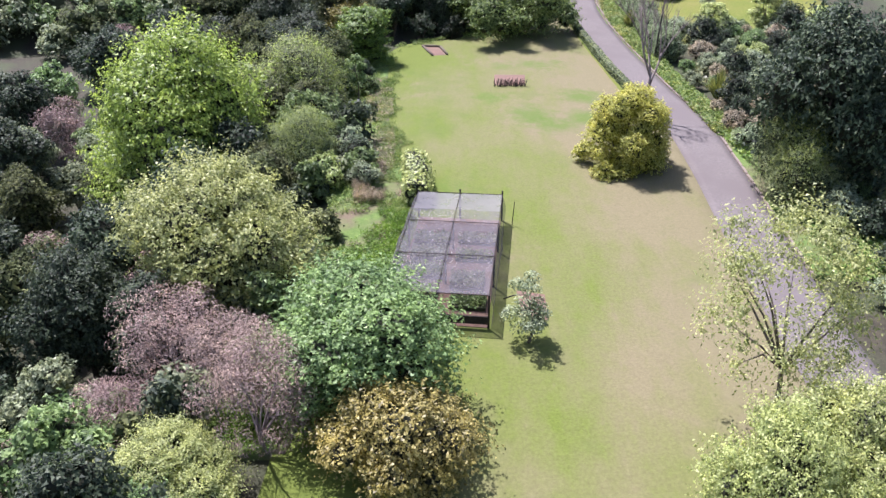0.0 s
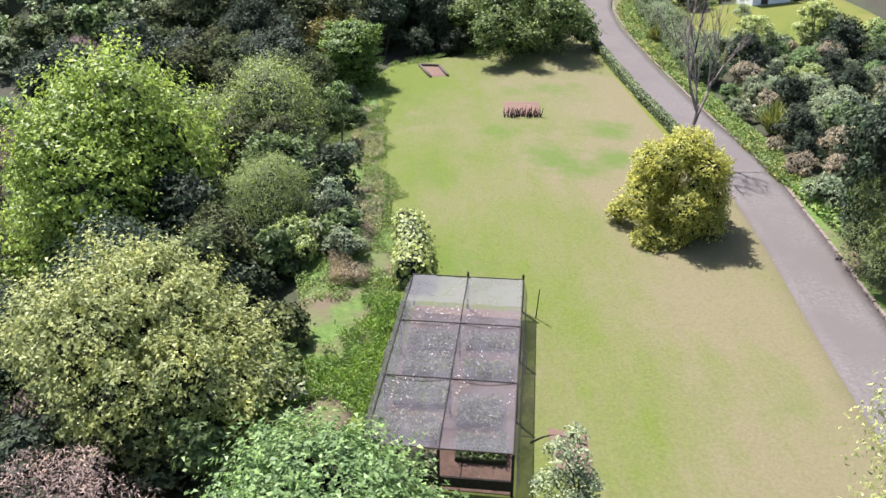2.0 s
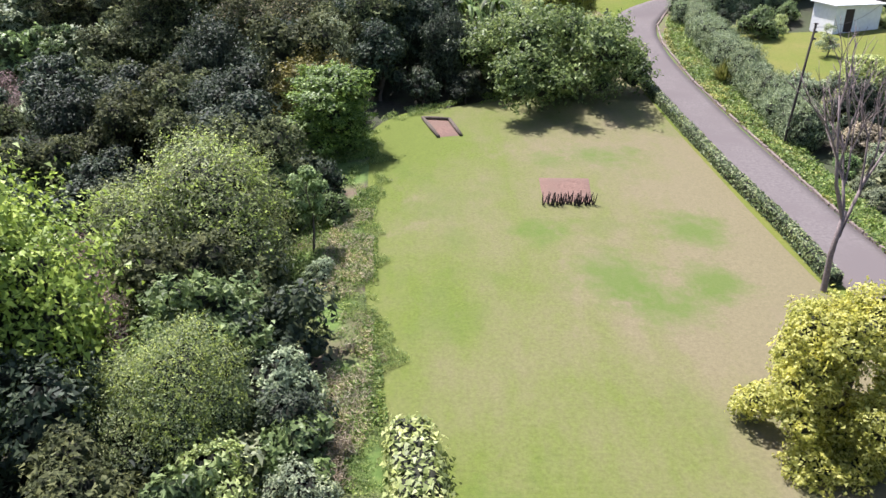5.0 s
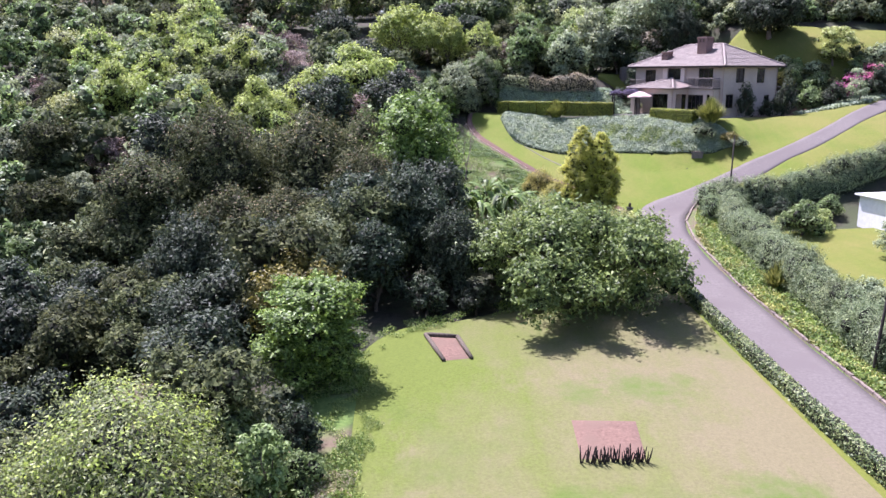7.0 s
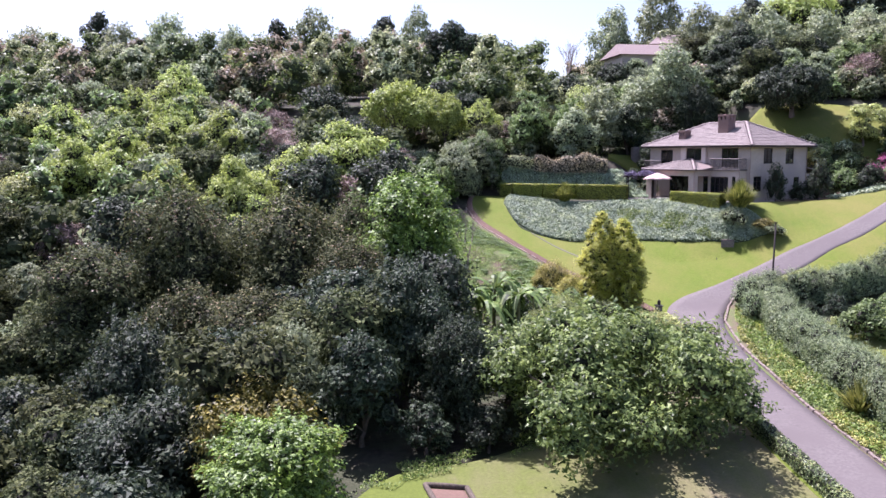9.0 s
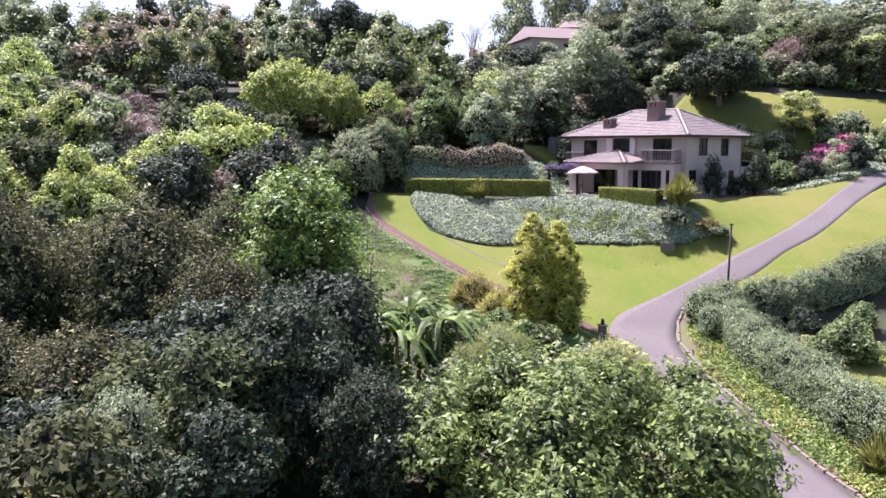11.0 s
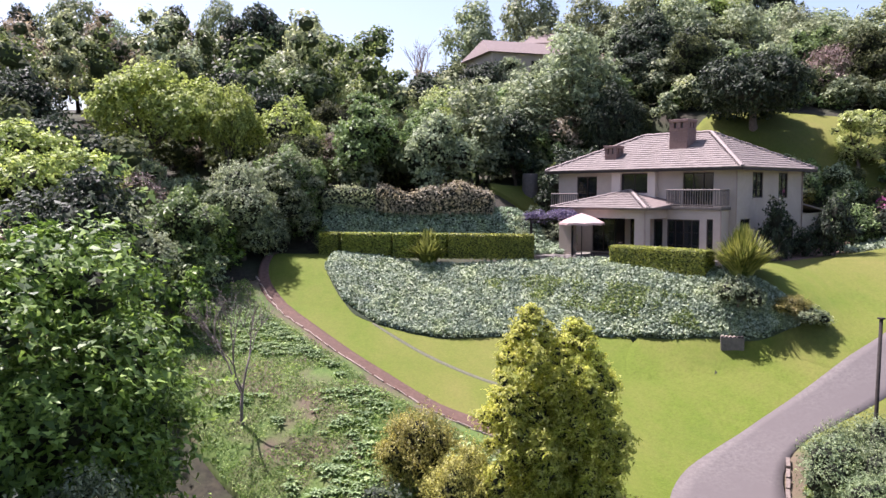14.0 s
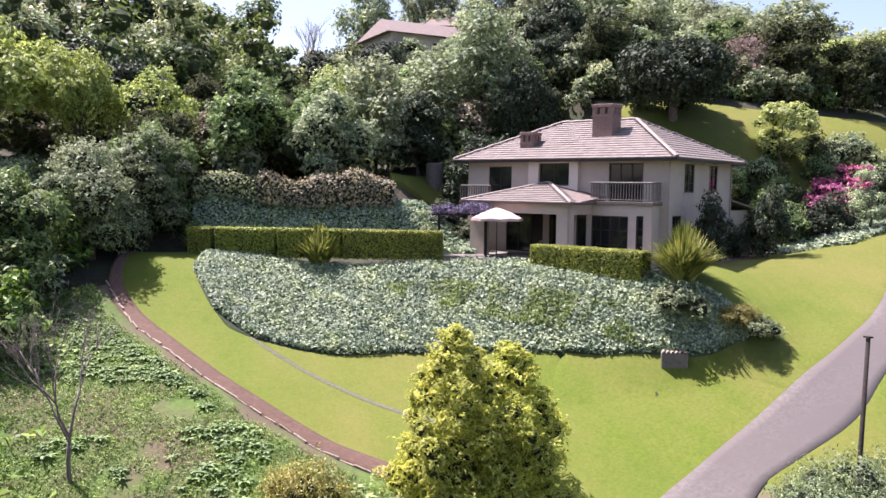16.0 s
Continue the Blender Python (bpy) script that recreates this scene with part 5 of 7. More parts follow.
def hedge(line, width, height, leaf, size, per_m2, label, seed, wobble=0.1, base=None, trimmed=True, name="hedge", puff=0.0):
    """A hedge along a line: a core painted dark as shade, leaves over its skin."""
    rng = np.random.default_rng(seed)
    line = [tuple(p[:2]) for p in line]
    mid = Vector(line[len(line) // 2])
    z_mid = ground_z(*mid) if base is None else base
    ob = thing(name, pose(mid.x, mid.y, z_mid), label, "hedge")
    pts = polyline(line, 0.6)
    prof = [(-0.5, 0.0), (-0.5, 0.62), (-0.42, 0.9), (-0.25, 1.0), (0.25, 1.0), (0.42, 0.9), (0.5, 0.62), (0.5, 0.0)] if not trimmed else [(-0.5, 0.0), (-0.5, 0.5), (-0.5, 0.96), (-0.46, 1.0), (0.46, 1.0), (0.5, 0.96), (0.5, 0.5), (0.5, 0.0)]
    verts, faces, k = [], [], len(prof)
    skin = []
    for p, d in pts:
        g = (ground_z(p.x, p.y) if base is None else base) - z_mid
        nrm = Vector((d.y, -d.x))
        w = width * (1 + wobble * noise.noise((p.x * 0.45, p.y * 0.45, 1.7)))
        h = height * (1 + wobble * noise.noise((p.x * 0.4, p.y * 0.4, 7.1)) + puff * noise.noise((p.x * 0.9, p.y * 0.9, 3.3)))
        ring = []
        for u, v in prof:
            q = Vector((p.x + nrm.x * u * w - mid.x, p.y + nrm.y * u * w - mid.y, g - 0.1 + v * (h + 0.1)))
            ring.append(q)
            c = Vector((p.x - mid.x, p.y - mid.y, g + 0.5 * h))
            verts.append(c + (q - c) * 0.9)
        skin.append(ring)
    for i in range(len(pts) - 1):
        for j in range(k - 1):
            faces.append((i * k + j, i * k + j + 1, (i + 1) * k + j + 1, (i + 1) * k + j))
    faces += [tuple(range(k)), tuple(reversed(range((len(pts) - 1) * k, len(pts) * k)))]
    part("core", mesh_of("core", verts, faces), M["inner_shade"], ob)
    tris = []
    for i in range(len(pts) - 1):
        for j in range(k - 1):
            tris.append((skin[i][j], skin[i][j + 1], skin[i + 1][j + 1], skin[i + 1][j]))
    for ring in (skin[0], skin[-1]):
        tris.append((ring[0], ring[2], ring[5], ring[7]))
    tris = np.array([[tuple(v) for v in t] for t in tris])
    area = np.linalg.norm(np.cross(tris[:, 1] - tris[:, 0], tris[:, 3] - tris[:, 0]), axis=1)
    n = int(area.sum() * per_m2)
    pick = rng.choice(len(tris), n, p=area / area.sum())
    u, v = rng.random((n, 1)), rng.random((n, 1))
    t = tris[pick]
    at = (t[:, 0] * (1 - u) + t[:, 1] * u) * (1 - v) + (t[:, 3] * (1 - u) + t[:, 2] * u) * v
    nor = np.cross(t[:, 1] - t[:, 0], t[:, 3] - t[:, 0])
    nor /= np.linalg.norm(nor, axis=1)[:, None] + 1e-9
    centre = np.array([[*(0.5 * (r[0] + r[-1])).to_tuple()] for r in skin])
    out_from = at - centre[np.minimum(pick // (k - 1), len(centre) - 1)]
    nor = np.where(((nor * out_from).sum(1) < 0)[:, None], -nor, nor)
    at = at + nor * rng.normal(0.0, size * (0.25 if trimmed else 0.7), (n, 1))
    part("foliage", quads_of("foliage", leaf_quads(rng, at, nor + np.array([0, 0, 0.3]), size, 0.1, 0.75, 0.5, True)), M[leaf], ob)
    return ob


for a, b in (((5.6, 138.6), (6.8, 138.05)), ((7.0, 137.95), (10.0, 136.65)), ((10.15, 136.5), (13.3, 135.15)), ((13.45, 135.0), (18.2, 132.8))):
    hedge([a, b], 1.0, 1.45, "hedge", 0.075, 800, "neatly clipped yellow-green hedge above ivy bank", int(a[0] * 10), 0.02, 11.42)
p0, p1 = (HOUSE @ Vector((-4.4, -5.75, 0))), (HOUSE @ Vector((1.6, -5.75, 0)))
hedge([p0[:2], p1[:2]], 1.0, 1.4, "hedge", 0.075, 800, "neatly clipped yellow-green hedge before the house", 77, 0.02, TERRACE_Z - 0.4)
hedge([(16.2, 60.5), (15.95, 66.5), (15.45, 72), (15.1, 79), (14.75, 86), (14.6, 92), (15.0, 97)], 0.6, 0.75, "low_hedge", 0.11, 200, "low dark clipped hedge between lawn and drive", 31, 0.12)
hedge([(21.4, 77), (21.9, 84), (22.3, 92), (22.5, 99), (22.8, 104), (24.0, 109.5)], 2.0, 2.0, "grey_hedge", 0.105, 300, "bushy grey-green hedge beside the drive", 32, 0.34, None, False, "hedge", 0.22)
hedge([(24.6, 111.0), (29, 110.8), (35, 111.8), (43, 115)], 1.8, 1.9, "grey_hedge", 0.11, 280, "bushy grey-green hedge with sunlit top", 33, 0.28, None, False, "hedge", 0.2)
hedge([(9.6, 140.9), (13, 140.0), (17.3, 139.2)], 1.6, 1.7, "dusty", 0.15, 130, "dusty brown flowering hedge above the ivy slope", 34, 0.35, None, False, "hedge", 0.3)
hedge([(5.9, 141.6), (7.6, 141.4), (9.5, 141.0)], 1.6, 1.2, "sage", 0.15, 130, "low grey-green hedge above the ivy slope", 36, 0.3, None, False, "hedge", 0.25)
hedge([(-1.6, 45.2), (-1.5, 48), (-1.9, 50.4)], 1.5, 1.5, "pale", 0.2, 90, "pale leafy hedge at the shade house", 35, 0.15, None, False, "hedge", 0.12)


def patch_leaves(name, place, count, leaf, size, label, category, seed, rise=0.2, upward=0.8, slim=0.8, tilt=(0.0, 0.0), bare=-9.0):
    """A carpet of leaves over the ground inside a patch given by a function of two numbers from 0 to 1."""
    rng = np.random.default_rng(seed)
    at = np.zeros((count, 3))
    for i in range(count):
        while True:
            x, y = place(*rng.random(2))
            if noise.noise((x * 0.45, y * 0.45, 8.3)) + 0.5 * noise.noise((x * 1.3, y * 1.3, 2.1)) > bare + 0.3 * rng.random():
                break
        at[i] = x, y, ground_z(x, y) + 0.05 + rise * rng.random() + 0.25 * rise * noise.noise((x, y, 0.5))
    out = np.tile(np.array([[tilt[0], tilt[1], upward]]), (count, 1))
    ob = part(name, quads_of(name, leaf_quads(rng, at, out, size, 0.1, slim, 0.55, True)), M[leaf])
    return tagged(ob, label, category, "", "stuff")


def between(a, b):
    """Places between two lines, as a function of two numbers from 0 to 1."""
    def along(line, u):
        lens = [0.0]
        for p, q in zip(line, line[1:]):
            lens.append(lens[-1] + math.dist(p, q))
        d = u * lens[-1]
        for i in range(len(line) - 1):
            if d <= lens[i + 1] or i == len(line) - 2:
                k = (d - lens[i]) / (lens[i + 1] - lens[i])
                return Vector(line[i]).lerp(Vector(line[i + 1]), k)

    def place(u, v):
        q = along(a, u).lerp(along(b, u), v)
        return q.x, q.y
    return place


IVY_TOP = [(6.4, 137.6), (9.7, 136.0), (13, 134.5), (17.8, 132.2), (20.6, 130.6), (23.4, 127.8), (25.2, 124.6), (26.6, 122.4), (27.6, 120.9)]
IVY_FOOT = [(5.6, 135.2), (6.4, 131.6), (8.1, 129.4), (14.2, 127.4), (18.8, 125.0), (21, 123.8), (22.9, 122.2), (24.5, 121.0), (26, 120.3), (27.8, 120.1)]
# Sheet below the leaves, coloured dark to give the shade between them.
drape("ivy_bed", IVY_TOP, IVY_FOOT, M["ivy_ground"], 80, 16, 0.06, "soil beneath thick ivy, coloured dark as shade", "bed")
patch_leaves("ivy", between(IVY_TOP, IVY_FOOT), 105000, "ivy", 0.135, "thick glossy pale green ivy covering the bank", "ivy", 41, 0.34, 0.9, 0.8, (-0.15, -0.45))
patch_leaves("ivy", between([(22, 139.6), (17.3, 139.4), (13, 140.2), (9.5, 141), (6, 142)], [(21, 134.9), (17.3, 136.4), (13, 137.4), (9.5, 138.4), (5.5, 139.4)]), 26000, "ivy", 0.15, "glossy ivy on slope behind the terrace", "ivy", 42, 0.3, 0.9, 0.8, (-0.1, -0.45))
patch_leaves("ivy", between([(38, 131), (43, 132.5), (50, 134)], [(41, 127.5), (46, 129.5), (52, 131.5)]), 9000, "ivy", 0.21, "pale ivy bank beside the house", "ivy", 43, 0.4, 0.9, 0.8, (-0.2, -0.45))
patch_leaves("ground_cover", between([(20.15, 56), (19.8, 64), (19.4, 72), (18.8, 84), (18.7, 95), (19.6, 104), (20.9, 108.6), (22.2, 112)], [(21.8, 56), (21.4, 64), (20.7, 72), (20.4, 84), (20.6, 95), (21.4, 104), (22.8, 108.6), (24.4, 112.2)]), 20000, "cover", 0.12, "yellow-green low plants edging the drive", "ground cover", 44, 0.3, bare=-0.05)
patch_leaves("ground_cover", between([(20.2, 56), (19.4, 72), (18.7, 95), (20.9, 108.6), (22.2, 112)], [(22.2, 56), (21.2, 72), (21.2, 95), (23.2, 108.6), (24.4, 112.2)]), 20000, "weeds", 0.14, "dark green leafy plants edging the drive", "ground cover", 84, 0.4)
patch_leaves("ground_cover", between([(20.6, 36), (21, 46), (20.4, 56)], [(25, 36), (25, 46), (24.5, 56)]), 8000, "weeds", 0.22, "low green plants in garden bed", "ground cover", 45, 0.4)
patch_leaves("weeds", between([(-6.0, 24), (-2.5, 44), (-2.9, 52), (-3.7, 62), (-4.3, 71), (-4.9, 80)], [(-10, 24), (-6.8, 44), (-8.4, 52), (-8.6, 62), (-8.2, 72), (-8, 80)]), 42000, "weeds", 0.13, "rough weeds and dry grass on the bank", "weeds", 46, 0.3, 0.5, 0.4, bare=-0.25)
patch_leaves("grass_tufts", between([(-6.6, 24), (-2.0, 44), (-2.7, 52), (-4.1, 62), (-4.7, 72), (-4.8, 79.5), (-2.9, 83.0), (1.2, 84.6), (5.4, 87.8)], [(-7.4, 24), (-3.0, 44), (-3.6, 52), (-5.0, 62), (-5.6, 72), (-6.0, 79.8), (-3.9, 84.4), (0.2, 86), (4.6, 89.4)]), 16000, "weeds", 0.13, "uneven tufts of grass along the lawn's edge", "grass", 85, 0.2, 0.6, 0.35, bare=-0.1)


def ragged(line, reach):
    """Places along a line, strewn to both sides in tongues of uneven length."""
    centre = between(line, line)

    def place(u, v):
        x, y = centre(u, 0.0)[:2]
        tongue = noise.noise((y * 0.55, 3.1, x * 0.2)) + 0.5 * noise.noise((y * 1.7, 9.4, 0.3))
        return x + reach * (tongue * 1.1 + (v - 0.6) * 1.3), y
    return place


LAWN_SIDE = [(-2.4, 45), (-3.0, 52), (-4.2, 62), (-4.85, 72), (-5.1, 80)]
patch_leaves("grass_tufts", ragged(LAWN_SIDE, 1.1), 36000, "weeds", 0.1, "long fresh grass along the ragged lawn edge", "grass", 91, 0.2, 0.6, 0.22, bare=-0.55)
patch_leaves("litter", ragged([(-3.1, 45), (-3.6, 52), (-4.8, 62), (-5.3, 70)], 0.9), 9000, "dusty", 0.17, "dry straw strewn along the lawn's edge", "dry grass", 92, 0.12, 0.8, 0.14, bare=-0.05)
BANK_TOP, BANK_LOW = [(15.6, 110.2), (13.6, 114.3), (11.1, 118.4), (6.9, 122.8), (2.4, 130.1), (1.0, 134.3)], [(8, 109), (4.5, 113), (2, 115.5), (0, 118.5), (-4, 126), (-4.5, 133)]
patch_leaves("weeds", between(BANK_TOP, BANK_LOW), 72000, "weeds", 0.12, "rough green grass on bank below lawn", "weeds", 47, 0.16, 0.6, 0.3, (0, -0.3), -0.6)
frng, fq = np.random.default_rng(57), []
fern_at = between(BANK_TOP, BANK_LOW)
while len(fq) < 21000:
    u, v = frng.random(), frng.random() ** 1.4
    x, y = fern_at(u, 0.06 + 0.8 * v)
    if noise.noise((x * 0.3, y * 0.3, 4.4)) + 0.4 * noise.noise((x * 0.9, y * 0.9, 1.2)) < 0.08:
        continue
    g, size = ground_z(x, y), frng.uniform(0.2, 0.44)
    first = frng.uniform(0, 6.28)
    for i in range(6):
        a = first + 1.05 * i + frng.uniform(-0.45, 0.45)
        d, w = np.array([math.cos(a), math.sin(a), 0.0]), np.array([-math.sin(a), math.cos(a), 0.0])
        rib = [np.array([x, y, g]) + d * size * k / 3 + np.array([0, 0, size * (0.75 * k / 3 - 0.6 * (k / 3) ** 2) + 0.1]) for k in range(4)]
        for k in range(3):
            w0, w1 = (0.05, 0.11, 0.08)[k] * size * 1.5, (0.11, 0.08, 0.01)[k] * size * 1.5
            fq.append([rib[k] - w * w0, rib[k] + w * w0, rib[k + 1] + w * w1, rib[k + 1] - w * w1])
tagged(part("fern", quads_of("fern", np.array(fq)), M["fern"]), "pale green ferns on bank below lawn", "ferns", "", "stuff")
patch_leaves("litter", between([(-3.2, 50), (-3.4, 55), (-3.9, 62), (-4.3, 68)], [(-5.6, 50), (-5.8, 55), (-6.4, 62), (-6.2, 68)]), 11000, "dusty", 0.2, "dry straw and cut twigs along the bank", "dry grass", 59, 0.3, 0.6, 0.12, bare=-0.15)
patch_leaves("ground_cover", between([(25, 30), (25, 56), (23, 66), (22.5, 76)], [(42, 30), (42, 56), (42, 66), (42, 76)]), 14000, "sage", 0.3, "low grey-green plants covering the garden bed", "ground cover", 58, 0.45)
patch_leaves("weeds", between([(-6.6, 24), (-2.6, 33), (-2.0, 40), (-1.6, 44)], [(-9.5, 24), (-6.5, 34), (-5.6, 40), (-4.6, 44)]), 30000, "fresh_weeds", 0.17, "fresh green weeds beside the shade house", "weeds", 48, 0.4, 0.35, 0.2, bare=-0.3)


def flax(x, y, height, count, seed, label, z=None):
    rng = np.random.default_rng(seed)
    ob = thing("flax", pose(x, y, ground_z(x, y) if z is None else z), label, "plant", "flax clumps")
    q = []
    for i in range(count):
        a, lean, h = rng.uniform(0, 2 * math.pi), rng.uniform(0.03, 0.95) ** 0.9, height * rng.uniform(0.6, 0.98)
        d, s = np.array([math.cos(a), math.sin(a), 0]), np.array([-math.sin(a), math.cos(a), 0])
        pts = []
        for k in range(5):
            u = k / 4
            r = 0.08 + 0.35 * lean + lean * h * 0.62 * u ** 1.2
            z_ = h * (u * (1 - 0.25 * lean) - 0.34 * lean * u * u)
            pts.append(d * r + np.array([0, 0, z_]))
        for k in range(4):
            w0, w1 = 0.075 * (1 - k / 4) + 0.02, 0.075 * (1 - (k + 1) / 4) + 0.006
            q.append([pts[k] - s * w0, pts[k] + s * w0, pts[k + 1] + s * w1, pts[k + 1] - s * w1])
    part("foliage", quads_of("foliage", np.array(q)), M["flax"], ob)
    verts, faces = [], []
    tube(verts, faces, [(0, 0, -0.2), (0, 0, 0.25)], [0.3, 0.2], 8)
    part("base", mesh_of("base", verts, faces), M["bark"], ob)
    return ob


flax(12.1, 135.3, 2.6, 700, 51, "yellow-green spiky flax clump before the hedge")
flax(26.3, 122.9, 3.2, 1300, 52, "large yellow-green spiky flax clump by the house")
flax(20.9, 90.4, 2.4, 320, 53, "spiky flax clump beside the drive")
flax(6.0, 139.3, 1.7, 180, 54, "small spiky flax clump at hedge end", 11.4)
flax(22.9, 65.4, 2.7, 300, 55, "spiky flax clump in garden bed")

# ---- kerbs along the drive ----
kerb_mesh = bpy.data.meshes.new("kerb_stone")
kb = bmesh.new()
box(kb, -0.29, 0.29, -0.08, 0.08, -0.12, 0.12, 0.015)
kb.to_mesh(kerb_mesh)
kb.free()
kerb_mesh.materials.append(M["kerb"])
kr = random.Random(9)
edge_mesh = kerb_mesh.copy()
edge_mesh.materials.clear()
edge_mesh.materials.append(M["edge_pale"])


def along_slope(p, d, lift, sway):
    """Place of a stone that lies along a line and follows the ground's fall."""
    run = Vector((d.x, d.y, ground_z(p.x + d.x * 0.3, p.y + d.y * 0.3) - ground_z(p.x - d.x * 0.3, p.y - d.y * 0.3)))
    run = Vector((d.x * 0.6, d.y * 0.6, run.z)).normalized()
    side = Vector((-d.y, d.x, 0)).normalized()
    m = Matrix((run, side, run.cross(side))).transposed().to_4x4()
    m.translation = (p.x, p.y, ground_z(p.x, p.y) + lift)
    return m @ pose(0, 0, 0, kr.uniform(-sway, sway), kr.uniform(-sway, sway), kr.uniform(-sway, sway))


kerb = tagged(new("kerb"), "row of rough stones edging the drive", "kerb", "", "structure")
for p, d in polyline([(x + 0.12, y) for x, y in ROAD_RIGHT[2:10]], 0.62)[:230]:
    k = part("kerb_stone", kerb_mesh, None, kerb)
    k.matrix_basis = along_slope(p, d, 0.06 + kr.uniform(-0.02, 0.03), 4)
edging = tagged(new("edging"), "pale timber and stone edging of the earth path", "edging", "", "structure")
for p, d in polyline(TRACK[1:8], 0.64):
    k = part("edging_stone", edge_mesh, None, edging)
    k.matrix_basis = along_slope(p, d, 0.05 + kr.uniform(-0.03, 0.02), 8) @ Matrix.Diagonal((kr.uniform(0.95, 1.25), kr.uniform(0.3, 0.6), kr.uniform(0.4, 0.7), 1))

# ---- posts, pillar ----


def pole(x, y, top, lean, label, lamp=False):
    g = ground_z(x, y)
    ob = thing("pole", pose(x, y, g), label, "pole")
    vs, fs = [], []
    tube(vs, fs, [(0, 0, -0.4), (0, 0, 1.0), (lean, 0, top - g)], [0.09, 0.08, 0.065], 10)
    part("shaft", mesh_of("shaft", vs, fs, False), M["post"], ob)
    bm = bmesh.new()
    box(bm, lean - 0.1, lean + 0.1, -0.1, 0.1, top - g, top - g + 0.05)
    part("cap", bm, M["post"], ob)
    if lamp:
        for z in (0.5, 0.9):
            bm = bmesh.new()
            box(bm, lean - 0.02, lean + 0.16, -0.05, 0.05, top - g - z, top - g - z + 0.12, 0.02)
            part("bracket", bm, M["wall_stone"], ob)
    return ob


pole(24.7, 111.3, 10.75, 0.1, "tall dark wooden pole beside the drive")
pole(20.4, 77.2, 9.0, 0.5, "leaning dark wooden pole behind the hedge", True)
vs, fs = [], []
cable = [Vector((20.9, 77.2, 8.8)).lerp(Vector((40, 104, 7.5)), i / 10) - Vector((0, 0, 0.9 * math.sin(math.pi * i / 10))) for i in range(11)]
tube(vs, fs, cable, [0.012] * 11, 4)
tagged(part("cable", mesh_of("cable", vs, fs), M["post"]), "thin black cable slung from the pole", "cable")
pil = thing("gate_pillar", pose(15.3, 109.2, ground_z(15.3, 109.2)), "short dark stone pillar with a lantern", "pillar")
bm = bmesh.new()
box(bm, -0.22, 0.22, -0.22, 0.22, -0.3, 1.15, 0.03)
part("shaft", bm, M["wall_stone"], pil)
bm = bmesh.new()
box(bm, -0.28, 0.28, -0.28, 0.28, 1.15, 1.25, 0.02)
part("cap", bm, M["wall_stone"], pil)
vs, fs = [], []
tube(vs, fs, [(0, 0, 1.25), (0, 0, 1.35), (0, 0, 1.55), (0, 0, 1.65)], [0.1, 0.12, 0.12, 0.03], 8)
part("lantern", mesh_of("lantern", vs, fs), M["frame"], pil)

# ---- planter by the ivy, beds on the lawn ----
pl = thing("planter", pose(24.6, 120.9, ground_z(24.6, 120.9), 0, 0, -28), "brown brick planter with scalloped top edge", "planter")
bm = bmesh.new()
box(bm, -0.55, 0.55, -0.26, 0.26, -0.4, 0.28, 0.03)
part("body", bm, M["slab_dark"], pl)
for i in range(6):
    vs, fs = [], []
    tube(vs, fs, [(-0.46 + 0.184 * i, -0.27, 0.28), (-0.46 + 0.184 * i, 0.27, 0.28)], [0.07, 0.07], 8)
    part("coping", mesh_of("coping", vs, fs), M["edge_pale"], pl)


def earth_bed(corners, label, name="flower_bed", lift=0.08):
    cx, cy = sum(c[0] for c in corners) / 4, sum(c[1] for c in corners) / 4
    n = 10
    vs, fs = [], []
    for i in range(n + 1):
        for j in range(n + 1):
            a = Vector(corners[0]).lerp(Vector(corners[1]), i / n)
            b = Vector(corners[3]).lerp(Vector(corners[2]), i / n)
            q = a.lerp(b, j / n)
            e = 0.0 if i in (0, n) or j in (0, n) else lift * (1 + 0.6 * noise.noise((q.x * 2, q.y * 2, 0)))
            vs.append((q.x, q.y, ground_z(q.x, q.y) + 0.045 + e))
    fs = [(i * (n + 1) + j, (i + 1) * (n + 1) + j, (i + 1) * (n + 1) + j + 1, i * (n + 1) + j + 1) for i in range(n) for j in range(n)]
    ob = part(name, mesh_of(name, vs, fs, False), M["earth"])
    return tagged(ob, label, "flower bed", "", "structure")


earth_bed([(4.6, 69.2), (7.2, 69.2), (7.5, 72.4), (4.7, 72.5)], "bare red earth bed in the lawn")
earth_bed([(-0.9, 79.1), (0.4, 79.4), (-0.3, 82.2), (-1.9, 82.4)], "raised bare earth bed at lawn's end")
earth_bed([(3.8, 33.4), (5.0, 33.0), (5.1, 35.2), (3.7, 35.6)], "bare earth patch beside the shade house", "flower_bed", 0.02)
rr = random.Random(12)
for i in range(15):
    x, y = 4.55 + i * 0.185 + rr.uniform(-.04, .04), 68.9 + rr.uniform(-.12, .12)
    r = thing("rose_stem", pose(x, y, ground_z(x, y)), "dark pruned bush at edge of earth bed", "plant", "row of pruned bushes")
    for k in range(4):
        vs, fs = [], []
        a = rr.uniform(0, 6.28)
        tube(vs, fs, [(0, 0, -0.1), (math.cos(a) * 0.12, math.sin(a) * 0.12, 0.3), (math.cos(a) * 0.2, math.sin(a) * 0.2, rr.uniform(0.45, 0.75))], [0.04, 0.03, 0.016], 5)
        part("stem", mesh_of("stem", vs, fs), M["post"], r)
